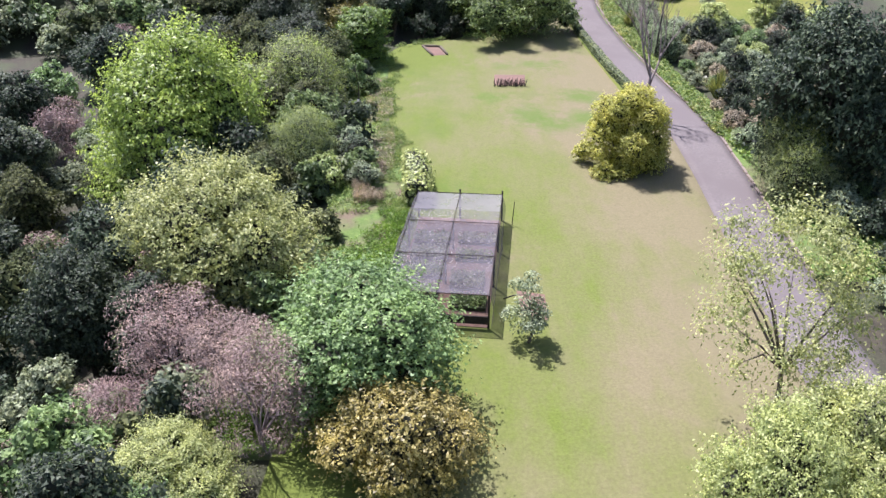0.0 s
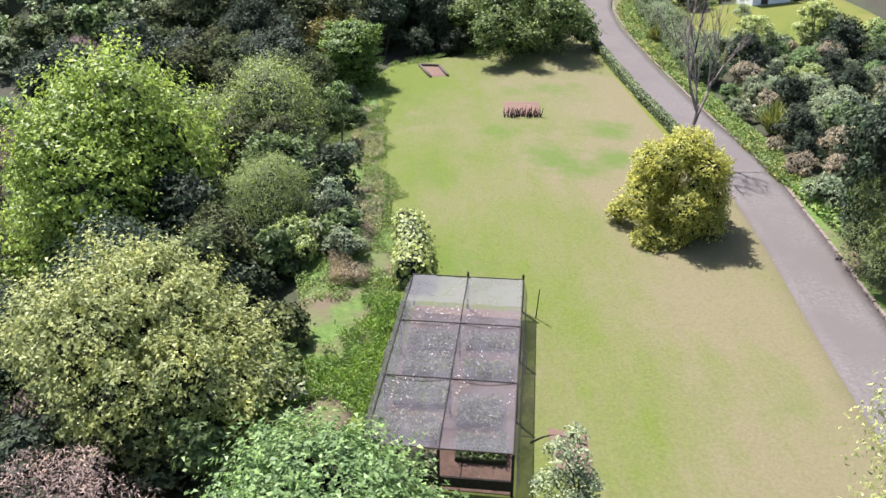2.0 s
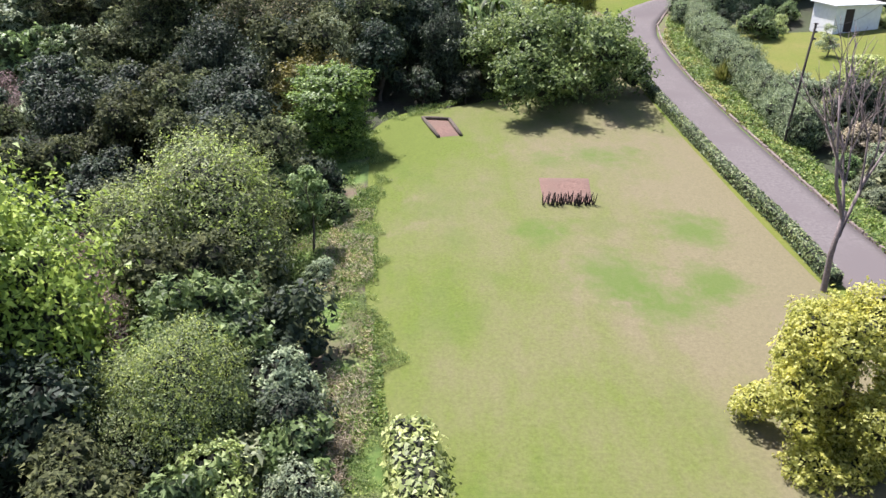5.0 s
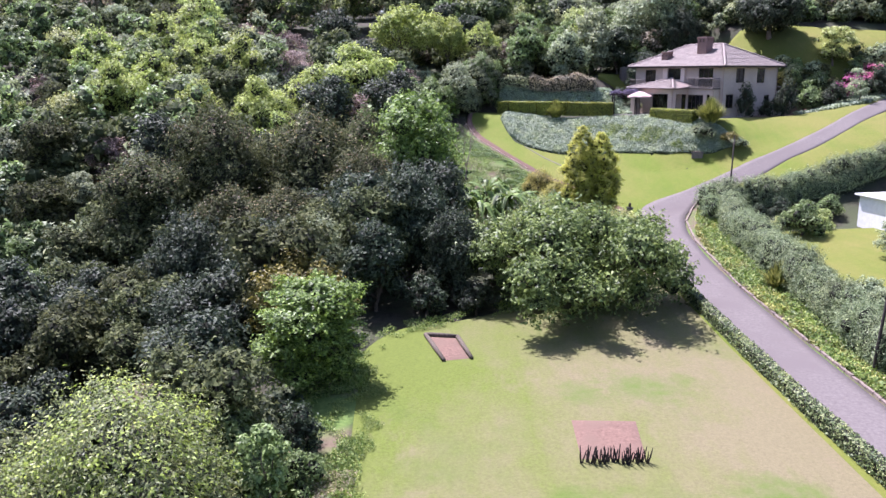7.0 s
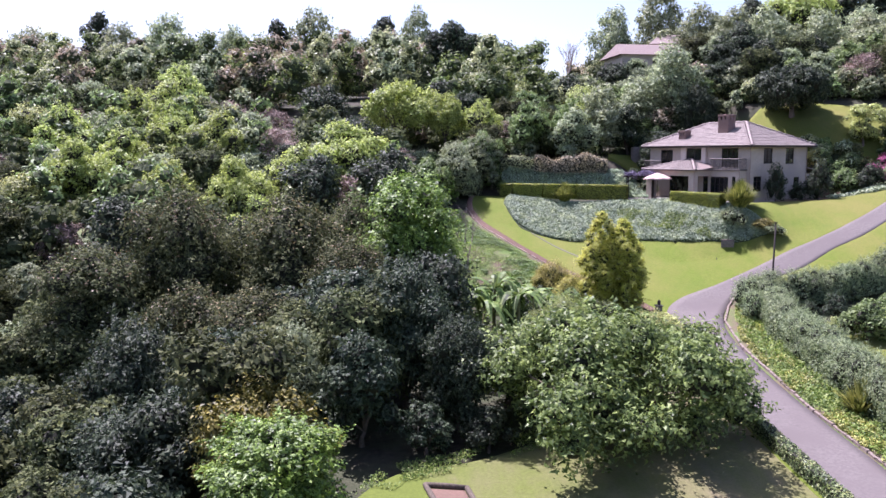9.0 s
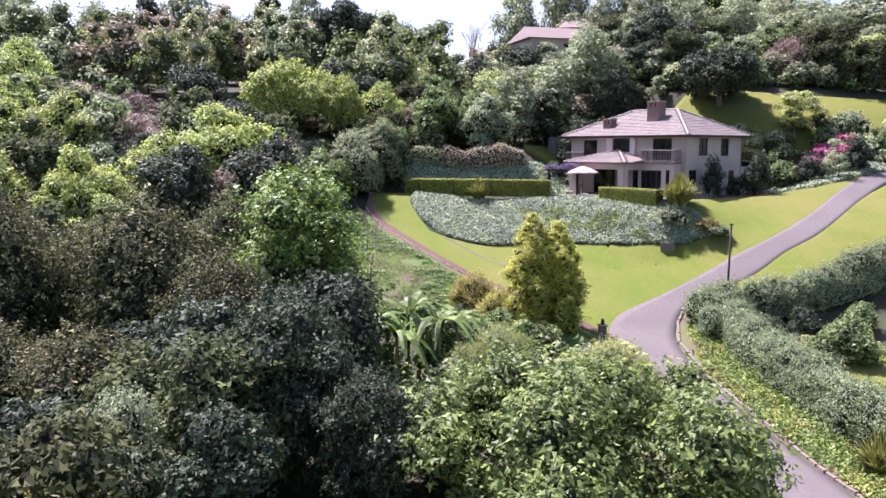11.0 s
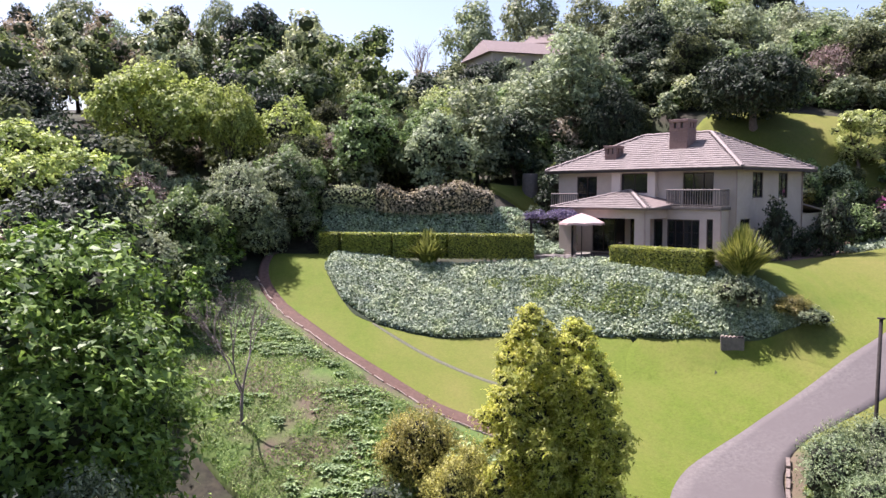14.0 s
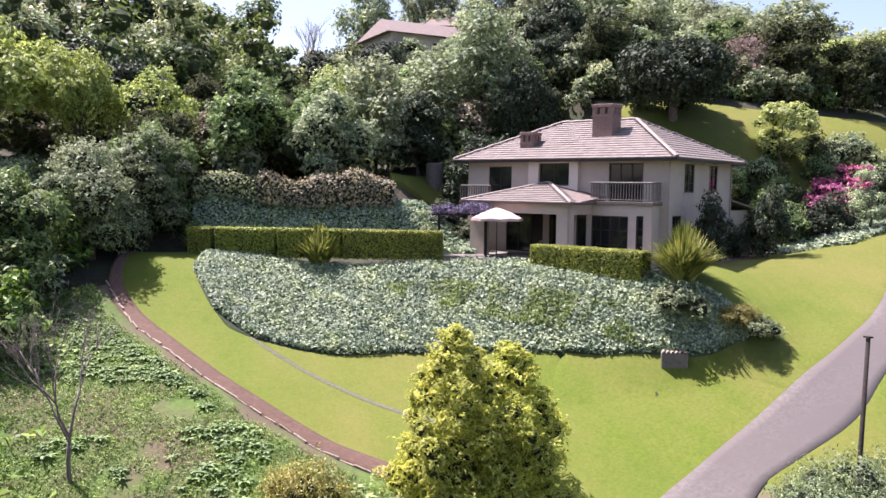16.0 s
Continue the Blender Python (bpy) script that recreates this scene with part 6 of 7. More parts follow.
for i, (a, b) in enumerate((((-2.0, 82.6), (-0.95, 79.0)), ((-0.2, 82.3), (0.5, 79.3)), ((-2.0, 82.6), (-0.2, 82.3)))):
    vs, fs = [], []
    tube(vs, fs, [(a[0], a[1], ground_z(*a) + 0.12), ((a[0] + b[0]) / 2, (a[1] + b[1]) / 2, ground_z((a[0] + b[0]) / 2, (a[1] + b[1]) / 2) + 0.14), (b[0], b[1], ground_z(*b) + 0.12)], [0.12, 0.13, 0.11], 8)
    tagged(part("log", mesh_of("log", vs, fs, False), M["bark"]), "weathered log edging the raised bed", "log", "bed edging logs")

# ---- shade house ----
sx, sy = 0.35, 38.0
sg = ground_z(sx, sy)
shade = thing("shade_house", pose(sx, sy, sg, 0, 0, -7.0), "shade house of dark grey netting on posts", "shade house")
W2, L2 = 2.45, 5.45


def sh_z(y):
    """Height of the netting roof at a place along the shade house."""
    return 1.72 + 0.062 * y


for i in range(2):
    for j in range(5):
        n = 8
        vs = []
        x0, x1 = (-W2, 0) if i == 0 else (0, W2)
        y0, y1 = -L2 + 2 * L2 * j / 5, -L2 + 2 * L2 * (j + 1) / 5
        for a in range(n + 1):
            for b in range(n + 1):
                u, v = a / n, b / n
                x, y = x0 + (x1 - x0) * u, y0 + (y1 - y0) * v
                sag = 0.16 * math.sin(math.pi * u) * math.sin(math.pi * v) + 0.04 * noise.noise((x * 1.7, y * 1.7, 2.0))
                vs.append((x, y, sh_z(y) - sag))
        fs = [(a * (n + 1) + b, (a + 1) * (n + 1) + b, (a + 1) * (n + 1) + b + 1, a * (n + 1) + b + 1) for a in range(n) for b in range(n)]
        part("roof_net", mesh_of("roof_net", vs, fs, False), M["net_far"] if j == 4 else M["net"], shade)
for s in (-1, 1):
    n, vs = 22, []
    for a in range(n + 1):
        y = -L2 + 2 * L2 * a / n
        for b in range(6):
            v = b / 5
            swell = 0.22 * math.sin(math.pi * v) * (0.6 + 0.8 * abs(noise.noise((y * 0.6, s, 4.0)))) + (0.12 if s > 0 else 0.55) * v
            top, low = sh_z(y), ground_z(sx + y * 0.12 + s * W2, sy + y) - sg
            vs.append((s * (W2 + swell), y, top + (low - top) * v))
    fs = [(a * 6 + b, (a + 1) * 6 + b, (a + 1) * 6 + b + 1, a * 6 + b + 1) for a in range(n) for b in range(5)]
    part("side_net", mesh_of("side_net", vs, fs, False), M["net"], shade)
for x in (-W2, 0.0, W2):
    for y in (-L2, -1.8, 1.8, L2):
        vs, fs = [], []
        tube(vs, fs, [(x, y, ground_z(sx + x + y * 0.12, sy + y) - sg - 0.3), (x, y, sh_z(y) + (0.25 if (x, y) in ((0.0, L2), (W2, L2)) else 0.02))], [0.055, 0.05], 7)
        part("post", mesh_of("post", vs, fs), M["post"], shade)
for y in (-L2, -1.8, 1.8, L2):
    vs, fs = [], []
    tube(vs, fs, [(-W2, y, sh_z(y) + 0.01), (W2, y, sh_z(y) + 0.01)], [0.025, 0.025], 6)
    part("rail", mesh_of("rail", vs, fs), M["post"], shade)
for x in (-W2, 0.0, W2):
    vs, fs = [], []
    tube(vs, fs, [(x, -L2, sh_z(-L2) + 0.03), (x, L2, sh_z(L2) + 0.03)], [0.02, 0.02], 6)
    part("rail", mesh_of("rail", vs, fs), M["post"], shade)
lit = np.random.default_rng(15)
lx, ly = lit.uniform(-W2, W2, 900), -L2 + 2 * L2 * (0.06 + 0.72 * lit.random(900) ** 0.9)
keep = np.array([noise.noise((a * 0.9, b * 0.55, 5.0)) + 0.4 * noise.noise((a * 3, b * 1.2, 1.0)) > 0.02 for a, b in zip(lx, ly)])
lat = np.stack([lx, ly, 1.72 + 0.062 * ly - 0.02], 1)[keep]
tagged(part("leaf_litter", quads_of("leaf_litter", leaf_quads(lit, lat, np.tile(np.array([[0.0, 0.0, 1.0]]), (len(lat), 1)), 0.09, 0.0, 0.5, 0.25)), M["litter"], shade, "pale dead leaves lying on the netting"), "pale dead leaves lying on the netting", "", "", "stuff")
bm = bmesh.new()
box(bm, -W2, W2, -L2 - 0.04, -L2 + 0.04, -0.15, 0.25)
part("front_board", bm, M["post"], shade)
n, vs = 10, []
for a in range(n + 1):
    for b in range(5):
        x = -W2 + (W2 * 0.75) * a / n
        vs.append((x, -L2 - 0.02 + 0.05 * math.sin(a * 1.9 + b), sh_z(-L2) - b * 0.42))
part("front_net", mesh_of("front_net", vs, [(a * 5 + b, (a + 1) * 5 + b, (a + 1) * 5 + b + 1, a * 5 + b + 1) for a in range(n) for b in range(4)], False), M["net"], shade)
vs, fs = [], []
for a in range(7):
    for b in range(13):
        x, y = -W2 + 0.05 + (2 * W2 - 0.1) * a / 6, -L2 + 0.05 + (2 * L2 - 0.1) * b / 12
        q = shade.matrix_basis @ Vector((x, y, 0))
        vs.append((x, y, ground_z(q.x, q.y) - sg + 0.07))
fs = [(a * 13 + b, (a + 1) * 13 + b, (a + 1) * 13 + b + 1, a * 13 + b + 1) for a in range(6) for b in range(12)]
part("earth_floor", mesh_of("earth_floor", vs, fs, False), M["earth"], shade, "trodden pinkish earth floor")
# nursery beds under the netting, each with its own rows of young plants
bed_rng = np.random.default_rng(91)
for i, (x, y, w, d, leaf, n) in enumerate(((-1.25, 2.6, 2.0, 1.1, "mid", 900), (1.25, 2.75, 2.1, 0.8, "sage", 700), (-1.2, 1.0, 2.0, 1.2, "grey_green", 900), (1.25, 0.9, 2.0, 0.9, "weeds", 500), (-1.25, -0.8, 2.0, 1.3, "mid", 1000), (1.1, -1.6, 1.7, 1.4, "grey_green", 900), (-1.3, -2.7, 2.0, 1.2, "sage", 800), (1.3, -3.5, 1.8, 1.2, "mid", 700), (-1.2, -4.4, 1.9, 1.0, "grey_green", 700))):
    q = shade.matrix_basis @ Vector((x, y, 0))
    bed = thing("nursery_bed", pose(q.x, q.y, ground_z(q.x, q.y) + 0.06, 0, 0, -7.0), "raised bed of young plants under the netting", "plant bed", "beds under the netting")
    bm = bmesh.new()
    box(bm, -w / 2, w / 2, -d / 2, d / 2, -0.12, 0.14, 0.03)
    part("soil", bm, M["soil"], bed)
    rows = np.round(bed_rng.uniform(-0.5, 0.5, n) * 4) / 4
    at = np.stack([bed_rng.uniform(-w / 2, w / 2, n), rows * d * 0.9 + bed_rng.normal(0, 0.05, n), 0.16 + 0.3 * bed_rng.random(n)], 1)
    part("foliage", quads_of("foliage", leaf_quads(bed_rng, at, np.tile(np.array([[0.0, 0.0, 0.8]]), (n, 1)), 0.14, 0.1, 0.6, 0.6, True)), M[leaf], bed)

# a bench of sticks and a bent hose beside it
st = thing("stake", pose(4.0, 42.6, ground_z(4.0, 42.6)), "thin dark stake leaning in lawn", "stake")
vs, fs = [], []
tube(vs, fs, [(0, 0, -0.2), (0.12, 0, 1.5)], [0.03, 0.02], 6)
part("shaft", mesh_of("shaft", vs, fs), M["post"], st)
vs, fs = [], []
tube(vs, fs, [(3.0 + 0.25 * i, 34.8 + 0.4 * math.sin(i * 0.45), ground_z(3.0 + 0.25 * i, 34.8) + 0.08) for i in range(9)], [0.025] * 9, 6)
tagged(part("hose", mesh_of("hose", vs, fs, False), M["post"]), "black garden hose lying on the grass", "hose")

# ---- hut ----
hut = thing("garden_hut", pose(36.0, 104.3, ground_z(36.0, 104.3), 0, 0, 12), "small white hut with a flat pale roof", "hut")
bm = bmesh.new()
wall_with(bm, 4.6, -0.4, 2.3, 0.15, [(1.0, 1.9, 0.0, 2.0)], lambda x, d, z: (x - 2.3, -1.6 + d, z))
box(bm, -2.3, 2.3, 1.45, 1.6, -0.4, 2.3)
box(bm, -2.3, -2.15, -1.446, 1.446, -0.4, 2.3)
box(bm, 2.15, 2.3, -1.446, 1.446, -0.4, 2.3)
part("wall", bm, M["white"], hut)
bm = bmesh.new()
box(bm, -2.6, 2.6, -1.9, 1.9, 2.304, 2.44, 0.02)
part("roof", bm, M["white"], hut)
bm = bmesh.new()
box(bm, -1.3, -0.4, -1.55, -1.49, 0.0, 2.0)
part("door", bm, M["frame"], hut)

# ---- banana clump ----


def banana(x, y, height, count, seed):
    rng = np.random.default_rng(seed)
    ob = thing("banana_plant", pose(x, y, ground_z(x, y)), "banana plant with long torn drooping leaves", "plant", "banana clump")
    vs, fs = [], []
    tube(vs, fs, [(0, 0, -0.3), (0.05, 0, height * 0.35), (0.1, 0.05, height * 0.62)], [0.16, 0.13, 0.07], 8)
    part("stem", mesh_of("stem", vs, fs, False), M["banana_stem"], ob)
    for i in range(count):
        a = 2 * math.pi * i / count + rng.uniform(-0.3, 0.3)
        d, s = np.array([math.cos(a), math.sin(a), 0]), np.array([-math.sin(a), math.cos(a), 0])
        ln, q = height * rng.uniform(0.42, 0.6), []
        up = rng.uniform(0.5, 1.3)
        prev = None
        for k in range(9):
            u = k / 8
            c = d * ln * u * (0.9 if up < 1 else 0.6) + np.array([0.1, 0.05, height * 0.58 + ln * (up * u - 1.15 * u * u)])
            w = 0.23 * math.sin(math.pi * min(1, 0.12 + 0.85 * u)) ** 0.6
            if prev is not None:
                pc, pw = prev
                gap = 0.12 * rng.random()
                for sg in (-1, 1):
                    q.append([pc, pc + s * sg * pw + np.array([0, 0, -0.25 * pw]), c * (1 - gap) + pc * gap + s * sg * w + np.array([0, 0, -0.25 * w]), c])
            prev = (c, w)
        part("leaf", quads_of("leaf", np.array(q)), M["banana"], ob)
    return ob


for i, (x, y, h) in enumerate(((2.4, 104.4, 6.6), (4.0, 103.4, 5.6), (0.7, 103.8, 6.0), (3.2, 105.8, 6.2), (1.6, 102.4, 5.4), (5.2, 104.8, 5.2))):
    banana(x, y, h, 11, 60 + i)

# ---- bare trees ----


def bare_tree(x, y, height, seed, label, spread=0.55, depth=4, z=None):
    r = random.Random(seed)
    vs, fs = [], []

    def grow(p, d, ln, rad, level):
        q = p + d * ln * 0.5 + Vector((r.uniform(-.05, .05), r.uniform(-.05, .05), 0)) * ln
        e = p + d * ln
        tube(vs, fs, [p, q, e], [rad, rad * 0.85, rad * 0.65], 6 if level < 2 else 4)
        if level < depth:
            for i in range(3 if level < 4 else 2):
                nd = (d + Vector((r.uniform(-1, 1), r.uniform(-1, 1), r.uniform(-0.1, 0.6))) * spread).normalized()
                grow(p.lerp(e, r.uniform(0.7, 1.0)), nd, ln * r.uniform(0.6, 0.82), rad * 0.58, level + 1)
    grow(Vector((0, 0, -0.3)), Vector((0.03, 0, 1)), height * 0.3, height * 0.012, 0)
    ob = thing("bare_tree", pose(x, y, ground_z(x, y) if z is None else z), label, "tree")
    part("twig_crown", mesh_of("twig_crown", vs, fs, False), M["twig"], ob)
    return ob


bare_tree(15.6, 60.2, 13.5, 3, "leafless grey tree beside the drive", 0.5, 5)
bare_tree(1.2, 120.2, 7.0, 8, "leafless twiggy shrub on the bank", 0.62, 6)
bare_tree(21, 194, 16, 5, "leafless tall tree on the skyline", 0.5, 5)
bare_tree(13.6, 195, 16, 6, "leafless tall tree on the skyline", 0.55, 5)

patch_leaves("dry_grass", between([(-3.6, 45.4), (-3.4, 48), (-3.9, 51)], [(-5.4, 45.2), (-5.8, 48), (-5.6, 51)]), 6000, "dusty", 0.32, "mound of matted pale brown dry grass", "dry grass", 49, 0.6, 0.3, 0.08, bare=-0.1)
tank = thing("water_tank", pose(22.4, 146.6, ground_z(22.4, 146.6)), "grey concrete water tank above the house", "tank")
vs, fs = [], []
tube(vs, fs, [(0, 0, -0.5), (0, 0, 1.45), (0, 0, 1.5)], [0.62, 0.6, 0.55], 20)
part("body", mesh_of("body", vs, fs), M["slab_dark"], tank)
patch_leaves("weeds", between([(14.5, 131.8), (18, 130), (21.5, 126.6), (23.5, 123.6)], [(16, 128.6), (19, 126.6), (22, 123.6), (23.4, 121.8)]), 7000, "weeds", 0.13, "bright green weeds growing through the ivy", "weeds", 58, 0.45, 0.8, 0.6, (-0.1, -0.4), -0.25)

small = thing("pergola", pose(19.9, 134.2, ground_z(19.9, 134.2), 0, 0, -20), "dark timber pergola with purple wisteria flowers", "pergola")
for x in (-1.3, 1.3):
    for y in (-0.7, 0.7):
        bm = bmesh.new()
        box(bm, x - 0.06, x + 0.06, y - 0.06, y + 0.06, -0.3, 2.3, 0.01)
        part("post", bm, M["post"], small)
for i in range(6):
    bm = bmesh.new()
    box(bm, -1.4 + 0.56 * i - 0.03, -1.4 + 0.56 * i + 0.03, -1.0, 1.0, 2.38, 2.48)
    part("rafter", bm, M["post"], small)
for y in (-0.7, 0.7):
    bm = bmesh.new()
    box(bm, -1.7, 1.7, y - 0.04, y + 0.04, 2.3, 2.378)
    part("beam", bm, M["post"], small)
wr = np.random.default_rng(64)
part("wisteria", quads_of("wisteria", clump_leaves(wr, [(wr.uniform(-1.5, 1.5), wr.uniform(-0.9, 0.9), wr.uniform(2.3, 2.7), 0.4) for i in range(14)], 2600, 0.13, 0.5, small=True)), M["purple"], small, "purple wisteria flowers")

# ---- trees and shrubs that stand by themselves ----
for kind, x, y, grow, turn in (
    ("lime_big", -17.9, 53.0, (1.22, 1.22, 1.38), 0),
    ("grey_big", -11.8, 63.0, (1.05, 1.05, 1.08), 30),
    ("upright", -7.5, 76.9, (1.02, 1.02, 0.74), 0), ("young_tree", -9.2, 82.6, 1.0, 0),
    ("sapling", -6.9, 64.3, 1.0, 0),
    ("pale_big", -11.3, 37.2, (1.12, 1.12, 1.2), 0),
    ("mid_big", -3.3, 27.2, (0.98, 0.98, 0.78), 0),
    ("brown_big", -6.8, 24.2, (0.8, 0.8, 0.9), 120), ("pale_big", -9.6, 21.8, (0.55, 0.55, 0.5), 10), ("brown_big", -12.4, 25.2, (0.7, 0.7, 0.7), 200),
    ("golden_shrub", -1.9, 22.4, (1.05, 1.05, 1.0), 0),
    ("brown_big", -11.6, 29.4, (0.95, 0.95, 0.95), 0),
    ("brown_big", -8.6, 27.2, (0.75, 0.75, 0.8), 70),
    ("dark_big", -14.2, 43.4, (0.85, 0.85, 0.98), 0),
    ("dark_big", -18.2, 35.2, (0.8, 0.8, 0.95), 50),
    ("mid_big", -10.2, 19.4, (0.5, 0.5, 0.42), 10),
    ("grey_big", -9.4, 51.0, (0.6, 0.6, 0.72), 0),
    ("small_tree", 3.9, 31.2, 1.0, 0),
    ("sparse_pale", 13.0, 25.6, (0.95, 0.95, 1.05), 0),
    ("pale_big", 10.6, 18.6, (0.62, 0.62, 0.95), 0),
    ("pale_big", 13.8, 20.4, (0.7, 0.7, 0.9), 60),
    ("dark_big", 23.6, 47.0, (1.15, 1.15, 1.42), 0),
    ("grey_big", 21.2, 45.6, (0.62, 0.62, 0.72), 90),
    ("gold_round", 12.1, 51.2, (0.96, 0.96, 0.9), 0),
    ("gold_cone", 11.4, 112.0, (0.98, 0.98, 1.03), 0),
    ("gold_cone", 13.2, 112.3, (0.95, 0.95, 0.95), 60),
    ("canopy", 7.3, 88.0, (1.02, 1.0, 1.0), 0),
    ("dark_big", -3.2, 92.6, (0.75, 0.75, 1.0), 0), ("dark_big", -0.4, 89.2, (0.55, 0.5, 0.72), 120), ("forest_dark", 2.4, 92.4, (0.8, 0.8, 0.45), 40), ("forest_dark_b", -5.2, 87.4, (0.75, 0.75, 0.8), 200), ("shrub_dark", -2.0, 86.4, (1.1, 1.1, 1.0), 10), ("shrub_dark", 1.0, 86.6, (1.0, 1.0, 0.9), 100),
    ("bright_tree", -3.4, 110.6, (1.22, 1.22, 1.06), 0),
    ("olive_big", -11.6, 108.0, (1.12, 1.12, 1.15), 0), ("olive_big", -20.2, 109.0, (1.02, 1.02, 1.16), 30), ("olive_big", -26.0, 106.0, (1.05, 1.05, 0.95), 75), ("olive_big", -8.6, 113.4, (0.8, 0.8, 0.9), 200),
    ("olive_big", -12.7, 97.0, (0.86, 0.86, 0.76), 100), ("olive_big", -17.6, 99.4, (0.8, 0.8, 0.86), 160), ("olive_big", -7.0, 101.6, (0.72, 0.72, 0.8), 250), ("dark_big", -18.4, 94.0, (0.9, 0.9, 1.28), 20), ("dark_big", -2.4, 102.6, (0.62, 0.62, 0.9), 60),
    ("silver_big", -8.7, 89.6, (0.6, 0.6, 0.8), 0), ("dark_big", -12.0, 89.0, (0.7, 0.7, 0.85), 0), ("dark_big", -16.5, 86.5, (0.8, 0.8, 0.8), 80), ("forest_dark", -6.4, 95.4, (0.9, 0.9, 0.95), 10), ("silver_big", -2.0, 106.4, (0.62, 0.62, 0.95), 140),
    ("grey_big", 6.2, 98.6, (0.5, 0.5, 0.6), 0),
    ("golden_shrub", 7.7, 115.2, (0.55, 0.55, 0.8), 0), ("golden_shrub", 9.2, 112.4, (0.5, 0.5, 0.75), 90), ("shrub_dark", 6.0, 111.6, 1.1, 90),
    ("pale_big", 12.6, 99.5, (0.5, 0.5, 0.5), 0),
    ("yellow_dome", -6.2, 147.5, (0.98, 0.98, 1.0), 0), ("yellow_dome", -0.7, 146.5, (0.56, 0.56, 0.86), 90),
    ("lime_hill", -10.8, 135.0, (0.95, 0.95, 0.9), 40), ("forest_lime", 4.1, 148.0, (0.8, 0.8, 0.86), 10), ("forest_lime", 16.2, 149.0, (0.52, 0.52, 0.82), 70),
    ("lime_hill", -20.5, 126.0, (0.7, 0.7, 0.8), 100), ("lime_hill", -38.0, 131.0, (0.75, 0.75, 0.85), 150), ("forest_lime", -27.5, 128.0, (0.9, 0.9, 0.95), 30), ("forest_lime", -33.0, 140.0, (0.9, 0.9, 0.9), 200),
    ("yellow_dome", -39.0, 200.0, (1.3, 1.3, 1.0), 30), ("feather", -56.0, 214.0, (1.5, 1.5, 1.75), 0), ("light_tree", -29.0, 190.0, (1.2, 1.2, 1.1), 0),
    ("feather", 24.6, 153.0, (1.0, 1.0, 0.75), 120), ("dark_big", 30.4, 148.6, (0.6, 0.6, 1.0), 30), ("forest_grey", 20.0, 150.5, (0.9, 0.9, 0.9), 70),
    ("silver_big", 0.6, 138.0, (0.85, 0.85, 0.75), 0), ("forest_mid", -2.8, 134.6, (0.85, 0.85, 0.85), 0), ("silver_big", 3.4, 141.4, (0.8, 0.8, 0.75), 130), ("silver_big", -5.2, 130.0, (0.9, 0.9, 0.8), 40),
    ("forest_mid", 3.4, 142.4, (0.85, 0.85, 0.85), 0), ("shrub_mid", 4.7, 141.0, (1.3, 1.3, 1.4), 0), ("shrub_grey", 2.0, 140.4, (1.5, 1.5, 1.6), 0), ("shrub_grey", 0.6, 138.0, (1.5, 1.5, 1.7), 40),
    ("magnolia", 39.2, 142.4, (0.9, 0.9, 0.95), 0),
    ("shrub_dark", 31.7, 128.0, (0.85, 0.85, 1.55), 0), ("shrub_dark", 36.3, 128.9, (1.05, 1.05, 1.65), 60),
    ("shrub_dark", 34.6, 129.6, (0.75, 0.75, 0.8), 20),
    ("light_tree", 45.6, 138.6, (1.1, 1.1, 0.82), 0), ("pink_bush", 45.8, 134.0, (0.85, 0.85, 0.85), 0), ("pink_bush", 49.0, 135.6, (1.0, 1.0, 0.95), 50), ("shrub_mid", 40.6, 132.4, (1.5, 1.5, 1.5), 0), ("shrub_dark", 42.6, 131.0, (1.2, 1.2, 1.2), 70), ("golden_shrub", 39.6, 137.6, (0.5, 0.5, 0.5), 0), ("shrub_mid", 43.0, 136.0, (1.3, 1.3, 1.2), 30), ("shrub_grey", 36.8, 138.6, (1.5, 1.5, 1.5), 0), ("shrub_dark", 47.8, 131.6, (1.2, 1.2, 1.5), 0), ("shrub_grey", 51.6, 138.4, (1.6, 1.6, 1.6), 0),
    ("small_tree", 44.9, 130.1, (1.1, 1.1, 1.15), 0),
    ("shrub_grey", 25.4, 121.7, (1.0, 1.0, 0.95), 0), ("golden_shrub", 27.4, 120.5, (0.32, 0.32, 0.28), 0), ("shrub_grey", 28.3, 120.1, (0.8, 0.8, 0.55), 40), ("small_tree", 18.6, 135.9, (0.7, 0.7, 0.75), 0), ("shrub_grey", 21.6, 137.6, (1.0, 1.0, 0.9), 0), ("shrub_dark", 20.4, 138.6, (0.9, 0.9, 0.7), 0),
    ("shrub_mid", 27.6, 102.5, (1.5, 1.5, 1.5), 0),
    ("light_tree", 27.2, 83.0, (0.85, 0.85, 0.7), 0), ("light_tree", 33.4, 84.6, (0.9, 0.9, 0.8), 70), ("small_tree", 30.8, 95.6, (0.8, 0.8, 0.8), 20),
):
    plant(kind, (x, y), grow, turn)

hr = np.random.default_rng(21)
for line in ([(21.5, 77.5), (21.9, 84), (22.3, 92), (22.5, 99), (22.8, 104), (24.0, 109.5)], [(24.6, 111.0), (29, 110.8), (35, 111.8), (43, 115)]):
    for i, (p, d) in enumerate(polyline(line, 1.3)):
        side = hr.uniform(-0.3, 0.3)
        tall = hr.uniform(0.82, 1.06)
        plant("hedge_shrub", (p.x + d.y * side, p.y - d.x * side), (tall * hr.uniform(0.85, 1.0), tall * hr.uniform(0.85, 1.0), tall), hr.uniform(0, 360))

for x, y, g, turn in ((22.9, 110.9, 0.95, 20), (23.6, 112.0, 0.86, 140), (22.3, 108.6, 0.8, 250)):
    plant("hedge_shrub", (x, y), (g * 0.9, g * 0.9, g), turn)

